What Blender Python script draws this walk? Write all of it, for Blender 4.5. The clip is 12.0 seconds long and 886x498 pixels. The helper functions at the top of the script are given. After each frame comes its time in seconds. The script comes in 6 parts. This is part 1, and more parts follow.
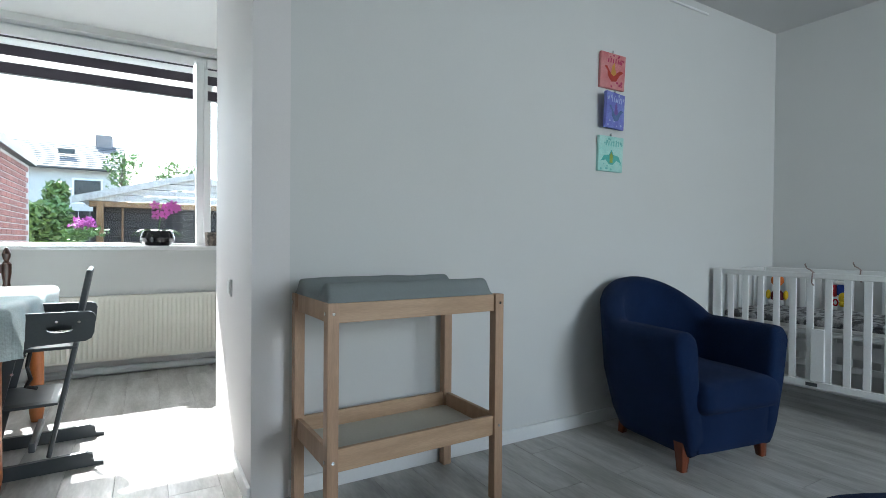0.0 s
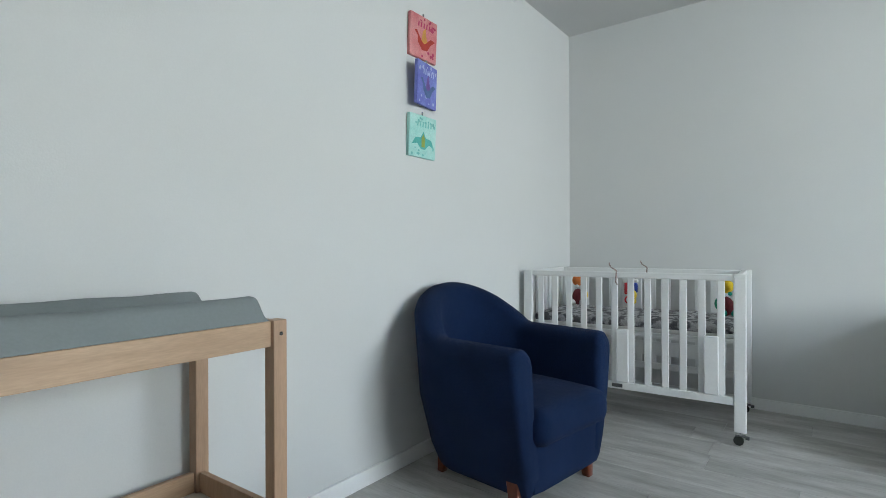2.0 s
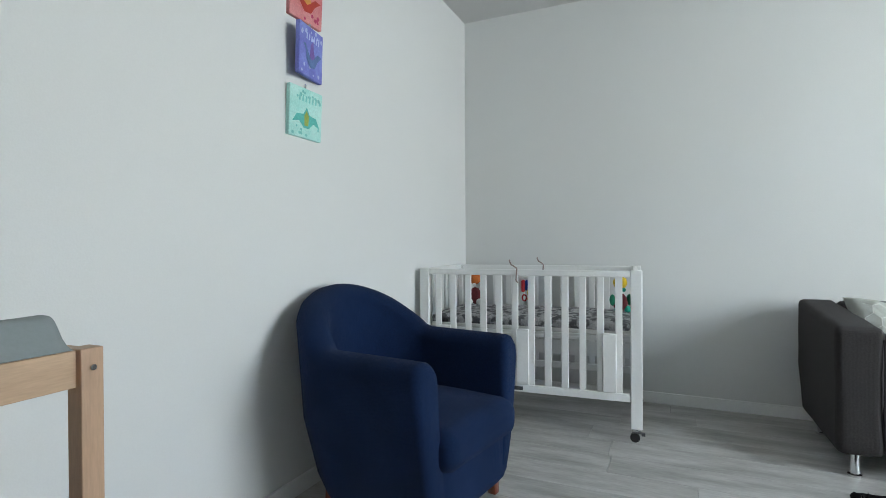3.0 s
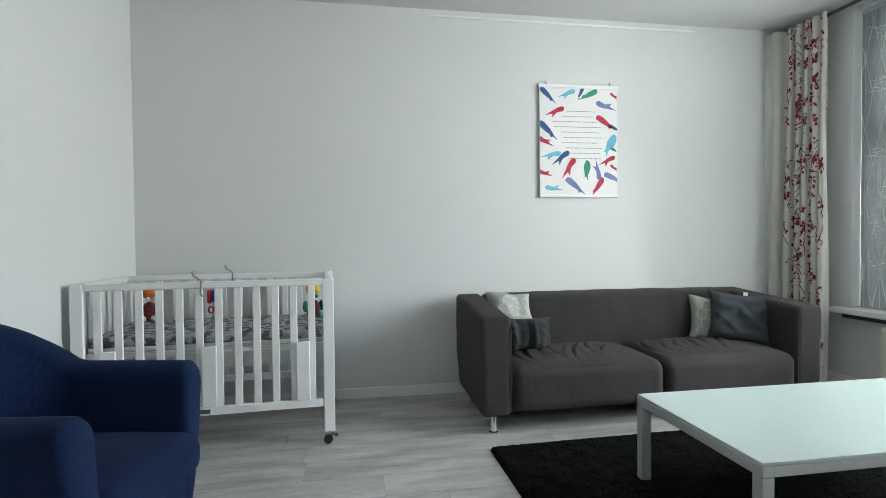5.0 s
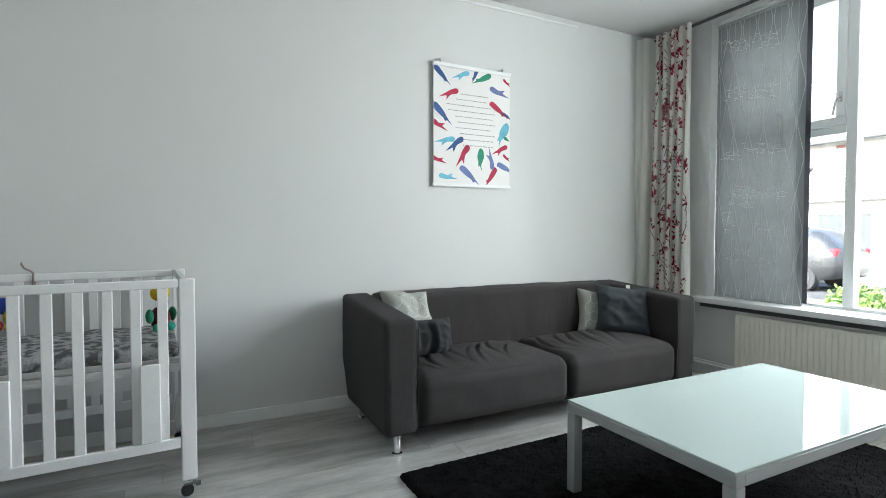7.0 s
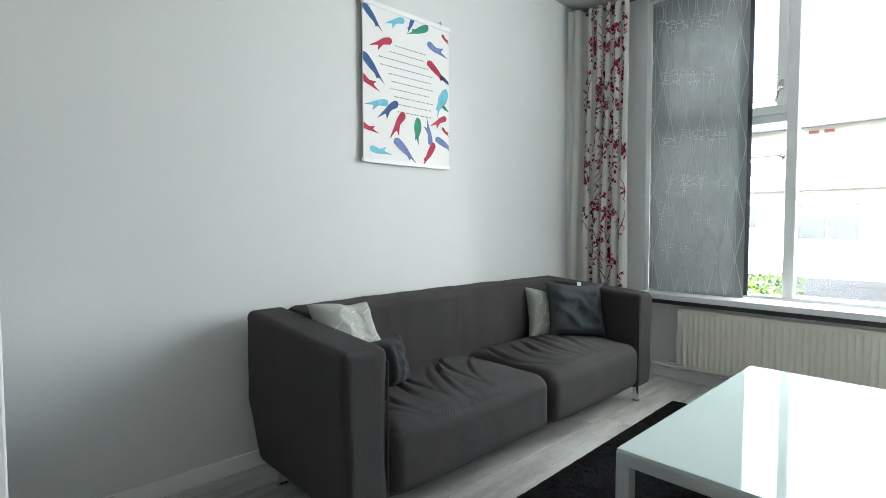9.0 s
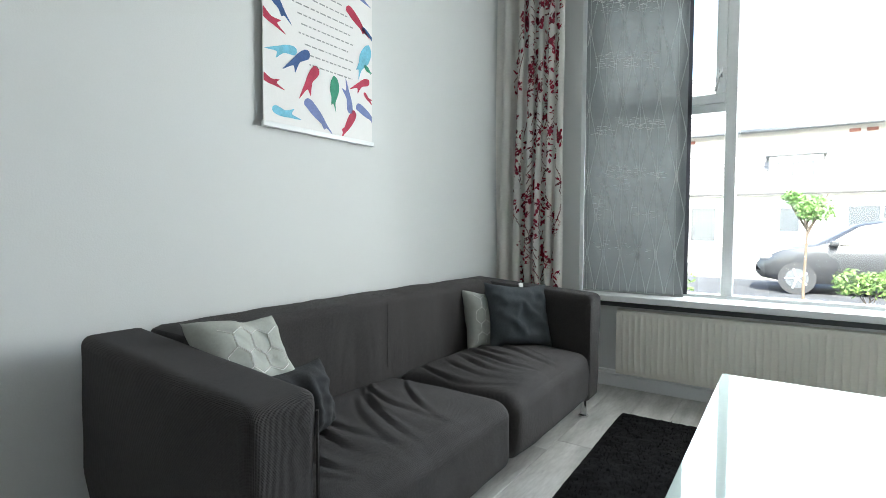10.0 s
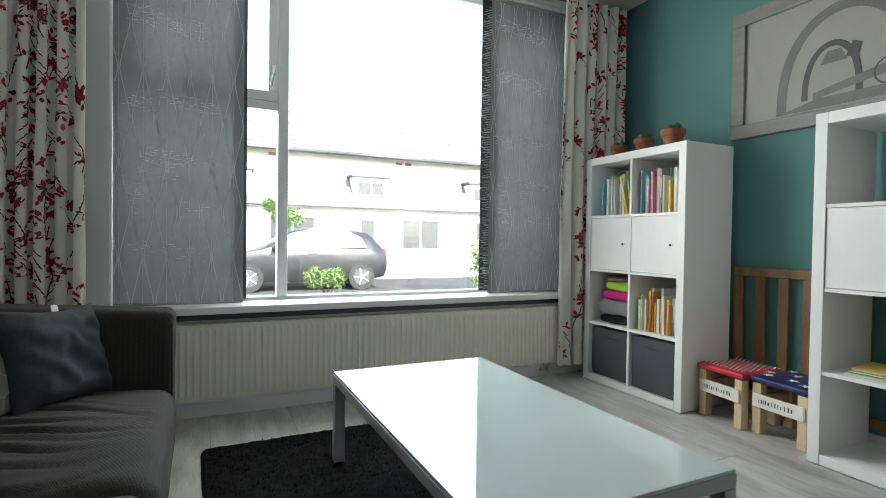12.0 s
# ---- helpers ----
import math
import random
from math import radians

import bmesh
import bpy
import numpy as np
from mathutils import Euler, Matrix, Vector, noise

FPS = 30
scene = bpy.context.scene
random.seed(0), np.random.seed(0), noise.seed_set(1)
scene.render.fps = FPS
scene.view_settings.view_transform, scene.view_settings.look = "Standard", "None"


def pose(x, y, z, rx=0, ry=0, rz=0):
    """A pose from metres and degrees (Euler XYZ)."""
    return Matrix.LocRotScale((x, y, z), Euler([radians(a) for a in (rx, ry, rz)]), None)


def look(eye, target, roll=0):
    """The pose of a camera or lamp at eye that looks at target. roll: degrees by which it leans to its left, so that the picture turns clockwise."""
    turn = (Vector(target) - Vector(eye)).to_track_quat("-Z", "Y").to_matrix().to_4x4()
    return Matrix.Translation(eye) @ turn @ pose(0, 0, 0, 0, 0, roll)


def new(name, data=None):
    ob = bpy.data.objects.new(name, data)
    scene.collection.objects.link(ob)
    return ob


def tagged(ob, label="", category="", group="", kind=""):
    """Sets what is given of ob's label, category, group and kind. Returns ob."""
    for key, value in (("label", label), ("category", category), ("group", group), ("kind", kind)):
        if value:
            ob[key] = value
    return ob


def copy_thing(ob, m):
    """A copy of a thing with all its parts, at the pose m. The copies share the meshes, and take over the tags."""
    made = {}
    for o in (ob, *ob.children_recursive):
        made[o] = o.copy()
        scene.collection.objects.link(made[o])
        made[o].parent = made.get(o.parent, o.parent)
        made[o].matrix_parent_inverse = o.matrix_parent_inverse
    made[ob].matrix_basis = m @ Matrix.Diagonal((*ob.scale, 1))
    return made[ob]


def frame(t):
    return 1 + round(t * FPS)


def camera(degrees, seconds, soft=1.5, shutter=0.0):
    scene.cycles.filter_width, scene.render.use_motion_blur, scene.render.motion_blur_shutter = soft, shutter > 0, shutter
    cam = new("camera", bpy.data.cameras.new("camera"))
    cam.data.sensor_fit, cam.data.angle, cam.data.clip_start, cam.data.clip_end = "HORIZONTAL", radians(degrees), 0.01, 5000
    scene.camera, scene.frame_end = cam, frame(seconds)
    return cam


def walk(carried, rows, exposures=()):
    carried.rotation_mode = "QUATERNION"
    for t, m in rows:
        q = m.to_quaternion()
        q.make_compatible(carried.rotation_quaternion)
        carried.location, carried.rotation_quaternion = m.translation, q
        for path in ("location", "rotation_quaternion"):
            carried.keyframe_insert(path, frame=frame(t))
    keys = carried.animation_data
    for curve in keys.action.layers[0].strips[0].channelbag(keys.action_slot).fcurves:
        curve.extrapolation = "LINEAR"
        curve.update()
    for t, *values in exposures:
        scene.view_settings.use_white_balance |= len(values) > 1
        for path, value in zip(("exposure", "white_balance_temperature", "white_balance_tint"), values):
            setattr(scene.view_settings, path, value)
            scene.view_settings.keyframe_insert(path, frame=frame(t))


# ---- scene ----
cam = camera(82.3, 12.0, soft=0.8)
PATH = [
    (0, (0.204, 0.17, 1.019), (1.217, 1.894, 0.996), 0.5),
    (0.5, (0.32, 0.391, 1.026), (1.562, 1.958, 1.004), 0.5),
    (1, (0.493, 0.548, 1.01), (1.907, 1.962, 0.996), 0.1),
    (1.5, (0.589, 0.628, 1.008), (2.097, 1.942, 1.002), -0.1),
    (2, (0.623, 0.662, 1.002), (2.221, 1.864, 1.001), -0.2),
    (2.5, (0.72, 0.81, 0.98), (2.37, 1.939, 0.973), -0.1),
    (3, (0.85, 0.842, 0.999), (2.673, 1.664, 0.985), -0.3),
    (3.5, (0.865, 0.85, 0.991), (2.816, 1.292, 0.987), -0.7),
    (5.5, (0.894, 0.835, 1.085), (2.83, 0.336, 1.024), -0.4),
    (6, (1.022, 0.846, 1.083), (2.912, 0.195, 1.014), -0.4),
    (6.5, (1.185, 0.882, 1.063), (3.036, 0.128, 0.999), -0.2),
    (7, (1.341, 0.996, 1.048), (3.127, 0.098, 0.984), -0.0),
    (9, (2.192, 1.024, 1.04), (3.645, -0.348, 0.944), -0.1),
    (9.5, (2.451, 0.869, 1.008), (3.747, -0.651, 0.91), 0.0),
    (10, (2.693, 0.757, 0.983), (3.817, -0.895, 0.897), 0.3),
    (10.5, (2.962, 0.628, 0.95), (3.802, -1.185, 0.872), 0.2),
    (11, (3.123, 0.473, 0.942), (3.605, -1.466, 0.866), 0.3),
    (11.5, (3.264, 0.421, 0.931), (3.122, -1.573, 0.872), 0.7),
    (12, (3.384, 0.456, 0.935), (2.534, -1.354, 0.897), 0.8),
]
EXPOSURE = [(0.0, 2.95, 6100, 8), (0.7, 2.96, 6150, 8), (1.5, 3.33, 6300, 8), (3.0, 3.60, 6400, 9), (5.5, 3.61, 6580, 9), (9.0, 3.60, 6560, 9), (10.5, 3.53, 6500, 9), (11.3, 3.44, 6560, 9), (12.0, 2.95, 6740, 10)]
walk(cam, [(t, look(eye, target, roll)) for t, eye, target, roll in PATH], EXPOSURE)

# ---- daylight ----
SUN_ELEVATION, SUN_FROM = 43.0, 103.0      # degrees; the bearing is counted from +x towards +y (the garden side)
YGARDEN = 5.02
world = bpy.data.worlds.new("sky")
scene.world = world
world.use_nodes = True
sky = world.node_tree.nodes.new("ShaderNodeTexSky")
sky.sky_type, sky.sun_disc = "NISHITA", False
sky.sun_elevation, sky.sun_rotation = radians(SUN_ELEVATION), radians(90 - SUN_FROM)
sky.air_density, sky.dust_density, sky.ozone_density = 1.0, 2.0, 1.0
world.node_tree.links.new(sky.outputs[0], world.node_tree.nodes["Background"].inputs[0])
world.node_tree.nodes["Background"].inputs[1].default_value = 0.15
sun = new("sun", bpy.data.lights.new("sun", "SUN"))
sun.data.energy, sun.data.angle, sun.data.color = 3.0, radians(0.8), (1.0, 0.97, 0.93)
sun_way = Vector((math.cos(radians(SUN_FROM)) * math.cos(radians(SUN_ELEVATION)), math.sin(radians(SUN_FROM)) * math.cos(radians(SUN_ELEVATION)), math.sin(radians(SUN_ELEVATION))))
sun.matrix_world = look(sun_way * 30, (0, 0, 0))
window_light = new("window_light", bpy.data.lights.new("window_light", "AREA"))   # the sky's light in the street window's opening
window_light.data.shape, window_light.data.size, window_light.data.size_y = "RECTANGLE", 2.75, 1.65
window_light.data.energy, window_light.data.color = 20.0, (0.93, 0.99, 1.0)
window_light.matrix_world = look((2.43, -2.82, 1.52), (2.43, 0, 1.02))
garden_light = new("garden_light", bpy.data.lights.new("garden_light", "AREA"))   # the sky's light in the garden window's opening
garden_light.data.shape, garden_light.data.size, garden_light.data.size_y = "RECTANGLE", 2.8, 1.5
garden_light.data.energy, garden_light.data.color = 4.5, (0.93, 0.98, 1.0)
garden_light.matrix_world = look((0.3, YGARDEN, 1.75), (0.3, 0, 1.75))


# ---- materials ----
def material(name, color, rough=0.6, metal=0.0, vary=0.08, scale=6.0, fine=60.0, bump=0.1, stretch=(1, 1, 1), second=None, sheen=0.0, coat=0.0, trans=0.0, per_piece=0.0, sharp=(0.35, 0.7)):
    """A surface with two scales of variation, in metres; second: the colour that the coarse stains lead to."""
    m = bpy.data.materials.new(name)
    m.use_nodes = True
    nt = m.node_tree
    n, link = nt.nodes, nt.links.new
    p = n["Principled BSDF"]
    coord, mapping = n.new("ShaderNodeTexCoord"), n.new("ShaderNodeMapping")
    mapping.inputs["Scale"].default_value = stretch
    link(coord.outputs["Object"], mapping.inputs[0])
    coarse, grain = n.new("ShaderNodeTexNoise"), n.new("ShaderNodeTexNoise")
    coarse.inputs["Scale"].default_value, coarse.inputs["Detail"].default_value = scale, 4
    grain.inputs["Scale"].default_value, grain.inputs["Detail"].default_value = fine, 3
    vector = mapping.outputs[0]
    if per_piece:
        info, add, mul = n.new("ShaderNodeObjectInfo"), n.new("ShaderNodeVectorMath"), n.new("ShaderNodeMath")
        mul.operation = "MULTIPLY"
        mul.inputs[1].default_value = 37.0
        link(info.outputs["Random"], mul.inputs[0])
        link(mapping.outputs[0], add.inputs[0])
        link(mul.outputs[0], add.inputs[1])
        vector = add.outputs[0]
    link(vector, coarse.inputs["Vector"])
    link(vector, grain.inputs["Vector"])
    dark = second or tuple(c * (1 - 2.2 * vary) for c in color)
    ramp = n.new("ShaderNodeMapRange")
    ramp.inputs["From Min"].default_value, ramp.inputs["From Max"].default_value = sharp
    link(coarse.outputs["Fac"], ramp.inputs["Value"])
    mix = n.new("ShaderNodeMix")
    mix.data_type = "RGBA"
    mix.inputs["A"].default_value, mix.inputs["B"].default_value = (*color, 1), (*dark, 1)
    link(ramp.outputs[0], mix.inputs["Factor"])
    hsv, val = n.new("ShaderNodeHueSaturation"), n.new("ShaderNodeMapRange")
    val.inputs["To Min"].default_value, val.inputs["To Max"].default_value = 1 - vary, 1 + vary
    val.inputs["From Min"].default_value, val.inputs["From Max"].default_value = 0.3, 0.7
    link(grain.outputs["Fac"], val.inputs["Value"])
    value = val.outputs[0]
    if per_piece:
        spread, times = n.new("ShaderNodeMapRange"), n.new("ShaderNodeMath")
        spread.inputs["To Min"].default_value, spread.inputs["To Max"].default_value = 1 - per_piece, 1 + per_piece
        times.operation = "MULTIPLY"
        link(info.outputs["Random"], spread.inputs["Value"])
        link(spread.outputs[0], times.inputs[0])
        link(value, times.inputs[1])
        value = times.outputs[0]
    link(value, hsv.inputs["Value"])
    link(mix.outputs["Result"], hsv.inputs["Color"])
    link(hsv.outputs[0], p.inputs["Base Color"])
    rr = n.new("ShaderNodeMapRange")
    rr.inputs["To Min"].default_value, rr.inputs["To Max"].default_value = max(0.02, rough * 0.85), min(1, rough * 1.15)
    link(coarse.outputs["Fac"], rr.inputs["Value"])
    link(rr.outputs[0], p.inputs["Roughness"])
    p.inputs["Metallic"].default_value = metal
    p.inputs["Sheen Weight"].default_value = sheen
    p.inputs["Coat Weight"].default_value = coat
    p.inputs["Transmission Weight"].default_value = trans
    if bump:
        b = n.new("ShaderNodeBump")
        b.inputs["Strength"].default_value, b.inputs["Distance"].default_value = bump, 0.004
        link(grain.outputs["Fac"], b.inputs["Height"])
        link(b.outputs[0], p.inputs["Normal"])
    return m


def fabric(name, color, vary=0.1, weave=900.0, bump=0.35, second=None, rib=0.0):
    """Cloth: the base variation plus a woven relief of crossing threads, or ribs along one way."""
    m = material(name, color, 0.92, 0, vary, 4.0, 140.0, 0.0, second=second, sheen=0.02)
    m.node_tree.nodes["Principled BSDF"].inputs["Specular IOR Level"].default_value = 0.12
    n, link = m.node_tree.nodes, m.node_tree.links.new
    p, coord = n["Principled BSDF"], n.new("ShaderNodeTexCoord")
    waves = []
    for way in ("X", "Z", "Y"):
        w = n.new("ShaderNodeTexWave")
        w.bands_direction = way
        w.inputs["Scale"].default_value = weave / 6
        w.inputs["Distortion"].default_value = 0.6
        link(coord.outputs["Object"], w.inputs["Vector"])
        waves.append(w)
    add, add2 = n.new("ShaderNodeMath"), n.new("ShaderNodeMath")
    link(waves[0].outputs["Fac"], add.inputs[0])
    link(waves[1].outputs["Fac"], add.inputs[1])
    link(add.outputs[0], add2.inputs[0])
    link(waves[2].outputs["Fac"], add2.inputs[1])
    b = n.new("ShaderNodeBump")
    b.inputs["Strength"].default_value, b.inputs["Distance"].default_value = bump, 0.0015
    link(add2.outputs[0], b.inputs["Height"])
    link(b.outputs[0], p.inputs["Normal"])
    return m


def pane_glass(name, tint=(0.95, 0.98, 0.97)):
    m = bpy.data.materials.new(name)
    m.use_nodes = True
    n, link = m.node_tree.nodes, m.node_tree.links.new
    n.remove(n["Principled BSDF"])
    clear, gloss, mix, fres = n.new("ShaderNodeBsdfTransparent"), n.new("ShaderNodeBsdfGlossy"), n.new("ShaderNodeMixShader"), n.new("ShaderNodeFresnel")
    clear.inputs[0].default_value = (*tint, 1)
    gloss.inputs["Roughness"].default_value = 0.01
    link(fres.outputs[0], mix.inputs[0])
    link(clear.outputs[0], mix.inputs[1])
    link(gloss.outputs[0], mix.inputs[2])
    link(mix.outputs[0], n["Material Output"].inputs[0])
    return m


def sheer(name, color, through_light, vary=0.1):
    """A cloth that lets part of the light behind it come through."""
    m = fabric(name, color, vary)
    n, link = m.node_tree.nodes, m.node_tree.links.new
    t, mix = n.new("ShaderNodeBsdfTranslucent"), n.new("ShaderNodeMixShader")
    t.inputs[0].default_value = (*color, 1)
    mix.inputs[0].default_value = through_light
    link(n["Principled BSDF"].outputs[0], mix.inputs[1])
    link(t.outputs[0], mix.inputs[2])
    link(mix.outputs[0], n["Material Output"].inputs[0])
    return m


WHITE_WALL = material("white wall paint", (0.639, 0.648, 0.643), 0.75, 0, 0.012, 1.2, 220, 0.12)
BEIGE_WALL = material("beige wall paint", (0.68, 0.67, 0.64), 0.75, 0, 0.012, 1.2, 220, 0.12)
# wall end a little lighter and pinker than the other walls
PIER_WALL = material("pinkish white wall", (0.735, 0.715, 0.715), 0.75, 0, 0.012, 1.2, 220, 0.12)
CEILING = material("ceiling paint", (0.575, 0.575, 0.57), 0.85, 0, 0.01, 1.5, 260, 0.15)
GREEN_WALL = material("sea green wall paint", (0.075, 0.20, 0.185), 0.7, 0, 0.03, 1.5, 220, 0.12)
TRIM = material("white gloss paint", (0.80, 0.81, 0.81), 0.35, 0, 0.015, 3, 90, 0.03)
FRAME = material("white window paint", (0.74, 0.76, 0.76), 0.35, 0, 0.02, 4, 90, 0.03)
LAMINATE = material("grey oak laminate", (0.50, 0.492, 0.472), 0.32, 0, 0.10, 2.4, 20, 0.04, (5.0, 1.0, 1), (0.272, 0.262, 0.243), per_piece=0.03, sharp=(0.36, 0.72))
JOINT = material("dark plank joint", (0.26, 0.255, 0.245), 0.8, 0, 0.05)
RADIATOR = material("cream radiator enamel", (0.78, 0.755, 0.68), 0.35, 0, 0.015, 5, 90, 0.02)
SOFA_CLOTH = fabric("dark grey sofa cloth", (0.034, 0.0315, 0.032), 0.14, 700, 0.4, (0.046, 0.041, 0.041))
SOFA_CLOTH.node_tree.nodes["Principled BSDF"].inputs["Specular IOR Level"].default_value = 0.28
NAVY = fabric("navy blue chair cloth", (0.0072, 0.0205, 0.065), 0.12, 1000, 0.4)
SLATE = fabric("slate grey cushion cloth", (0.072, 0.083, 0.092), 0.1, 1300, 0.3)
CHARCOAL = fabric("charcoal cushion cloth", (0.042, 0.043, 0.046), 0.12, 1300, 0.3)
PALE_CLOTH = fabric("pale grey cushion cloth", (0.40, 0.41, 0.375), 0.05, 1300, 0.3)
WHITE_THREAD = material("white print", (0.78, 0.78, 0.75), 0.9, 0, 0.03)
MAT_CLOTH = fabric("grey changing mat cloth", (0.225, 0.25, 0.255), 0.03, 1500, 0.10)
CHROME = material("brushed chrome", (0.75, 0.75, 0.76), 0.16, 1.0, 0.03, 8, 120, 0.02)
SILVER = material("silver grey painted metal", (0.42, 0.44, 0.44), 0.42, 0.25, 0.03, 6, 200, 0.03)
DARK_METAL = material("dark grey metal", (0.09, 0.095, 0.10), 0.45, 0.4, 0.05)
RUBBER = material("black rubber", (0.015, 0.015, 0.016), 0.6, 0, 0.1)
BEECH = material("pale beech wood", (0.44, 0.285, 0.185), 0.5, 0, 0.08, 3, 34, 0.06, (9, 9, 1), (0.35, 0.22, 0.14))
BEECH_LONG = material("pale beech rail", (0.47, 0.32, 0.205), 0.5, 0, 0.08, 3, 34, 0.06, (1, 9, 9), (0.38, 0.25, 0.155))
PINE = material("pine wood", (0.62, 0.49, 0.31), 0.55, 0, 0.1, 3, 40, 0.06, (8, 8, 1), (0.5, 0.36, 0.2))
OAK = material("honey brown wood", (0.22, 0.12, 0.045), 0.5, 0, 0.14, 3, 40, 0.06, (8, 8, 1), (0.14, 0.07, 0.025))
CHERRY = material("red brown leg wood", (0.19, 0.045, 0.018), 0.32, 0, 0.12, 4, 50, 0.04, (7, 7, 1))
MAHOGANY = material("dark turned wood", (0.055, 0.020, 0.012), 0.3, 0, 0.15, 5, 50, 0.03)
WHITE_LACQUER = material("white lacquer", (0.78, 0.78, 0.765), 0.38, 0, 0.012, 4, 120, 0.02)
GREY_LACQUER = material("dark grey lacquer", (0.055, 0.065, 0.072), 0.4, 0, 0.05, 5, 90, 0.03)
GLASS = pane_glass("window glass")


# ---- mesh helpers ----
def thing(name, label, category, m, group=""):
    ob = new(name)
    ob.empty_display_size = 0.1
    ob.matrix_world = m
    return tagged(ob, label, category, group)


def mesh_of(bm, name, mat, smooth=None):
    me = bpy.data.meshes.new(name)
    bmesh.ops.recalc_face_normals(bm, faces=bm.faces[:])
    bm.to_mesh(me)
    bm.free()
    for one in mat if isinstance(mat, (list, tuple)) else (mat,):
        me.materials.append(one)
    if smooth is not None:
        me.shade_smooth()
        me.set_sharp_from_angle(angle=radians(smooth))
        if smooth == 25:
            for f in me.polygons:      # broad flat faces keep their own true normal beside a rounded edge
                if f.area > 0.0006 and max(abs(c) for c in f.normal) > 0.9999:
                    f.use_smooth = False
    return me


def part(name, bm, mat, parent, label="", smooth=25, m=None):
    ob = new(name, mesh_of(bm, name, mat, smooth))
    ob.parent = parent
    if m is not None:
        ob.matrix_local = m
    if label:
        ob["label"] = label
    return ob


def structure(name, bm, mat, label, category, smooth=25):
    ob = new(name, mesh_of(bm, name, mat, smooth))
    return tagged(ob, label, category, "", "structure")


def box(bm, x0, x1, y0, y1, z0, z1, r=0.0, seg=2):
    """A box between two corners, its edges rounded by r, added to bm."""
    m = Matrix.LocRotScale(((x0 + x1) / 2, (y0 + y1) / 2, (z0 + z1) / 2), None, (abs(x1 - x0), abs(y1 - y0), abs(z1 - z0)))
    made = bmesh.ops.create_cube(bm, size=1, matrix=m)
    if r:
        edges = list({e for v in made["verts"] for e in v.link_edges})
        bmesh.ops.bevel(bm, geom=edges, offset=min(r, 0.49 * min(abs(x1 - x0), abs(y1 - y0), abs(z1 - z0))), segments=seg, affect="EDGES", profile=0.5)
    return bm


def boxes(*rows, r=0.0, seg=2):
    bm = bmesh.new()
    for row in rows:
        box(bm, *row, r=r, seg=seg)
    return bm


def tube(bm, path, radius, sides=16, cap=True):
    """A round bar along a row of points; radius: one number or one a point."""
    rings, pts = [], [Vector(p) for p in path]
    for i, p in enumerate(pts):
        way = (pts[min(i + 1, len(pts) - 1)] - pts[max(i - 1, 0)]).normalized()
        side = way.cross(Vector((0.31, 0.17, 0.93)) if abs(way.z) < 0.9 else Vector((1, 0, 0))).normalized()
        up = side.cross(way)
        r = radius[i] if isinstance(radius, (list, tuple)) else radius
        rings.append([bm.verts.new(p + r * (math.cos(a) * side + math.sin(a) * up)) for a in (2 * math.pi * k / sides for k in range(sides))])
    for a, b in zip(rings, rings[1:]):
        for k in range(sides):
            bm.faces.new((a[k], a[(k + 1) % sides], b[(k + 1) % sides], b[k]))
    if cap:
        bm.faces.new(rings[0][::-1])
        bm.faces.new(rings[-1])
    return bm


def turned(bm, profile, at=(0, 0, 0), sides=24):
    """A body of revolution about z from rows of (radius, height)."""
    rings = []
    for r, z in profile:
        rings.append([bm.verts.new((at[0] + r * math.cos(a), at[1] + r * math.sin(a), at[2] + z)) for a in (2 * math.pi * k / sides for k in range(sides))] if r > 1e-5 else [bm.verts.new((at[0], at[1], at[2] + z))])
    for a, b in zip(rings, rings[1:]):
        for k in range(sides):
            l = (k + 1) % sides
            if len(a) == 1 and len(b) > 1:
                bm.faces.new((a[0], b[l], b[k]))
            elif len(b) == 1 and len(a) > 1:
                bm.faces.new((a[k], a[l], b[0]))
            elif len(a) > 1:
                bm.faces.new((a[k], a[l], b[l], b[k]))
    return bm


def sheet(bm, f, nu, nv, close=False):
    """A grid of faces over f(u, v), u and v from 0 to 1."""
    rows = [[bm.verts.new(f(i / nu, j / nv)) for j in range(nv + 1)] for i in range(nu + 1)]
    for i in range(nu):
        for j in range(nv):
            bm.faces.new((rows[i][j], rows[i + 1][j], rows[i + 1][j + 1], rows[i][j + 1]))
    return rows


def flat(bm, points, y=0.0, plane="xz", index=0):
    """One flat face from its outline."""
    vs = [bm.verts.new((a, y, b) if plane == "xz" else (a, b, y)) for a, b in points]
    f = bm.faces.new(vs)
    f.material_index = index
    return f


# ---- the large structure ----
XE, YN, YS, TOP = 4.31, 2.22, -2.43, 2.62      # sofa wall, picture wall, street wall, ceiling
XG, YG, XW, YK = 0.60, -0.04, -1.25, 4.80      # green wall and its end, outer wall of the dining side, garden wall

floor = structure("floor", boxes((XW - 0.3, XE + 0.3, YS - 0.3, YK + 0.3, -0.2, -0.008)), JOINT, "grey oak laminate floor of long planks", "floor")
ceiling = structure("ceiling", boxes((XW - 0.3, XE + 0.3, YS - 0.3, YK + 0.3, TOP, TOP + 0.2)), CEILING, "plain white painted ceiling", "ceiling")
structure("wall_east", boxes((XE, XE + 0.3, YS - 0.3, YK + 0.3, -0.1, TOP)), WHITE_WALL, "white painted plaster wall behind the sofa and cot", "wall")
structure("wall_picture", boxes((0.70, XE, YN, YN + 0.12, -0.1, TOP)), WHITE_WALL, "white painted wall with three small canvases", "wall")
structure("wall_pier", boxes((0.556, 0.70, YN - 0.004, 3.33, -0.1, TOP)), PIER_WALL, "white painted wall end beside the dining room", "wall")
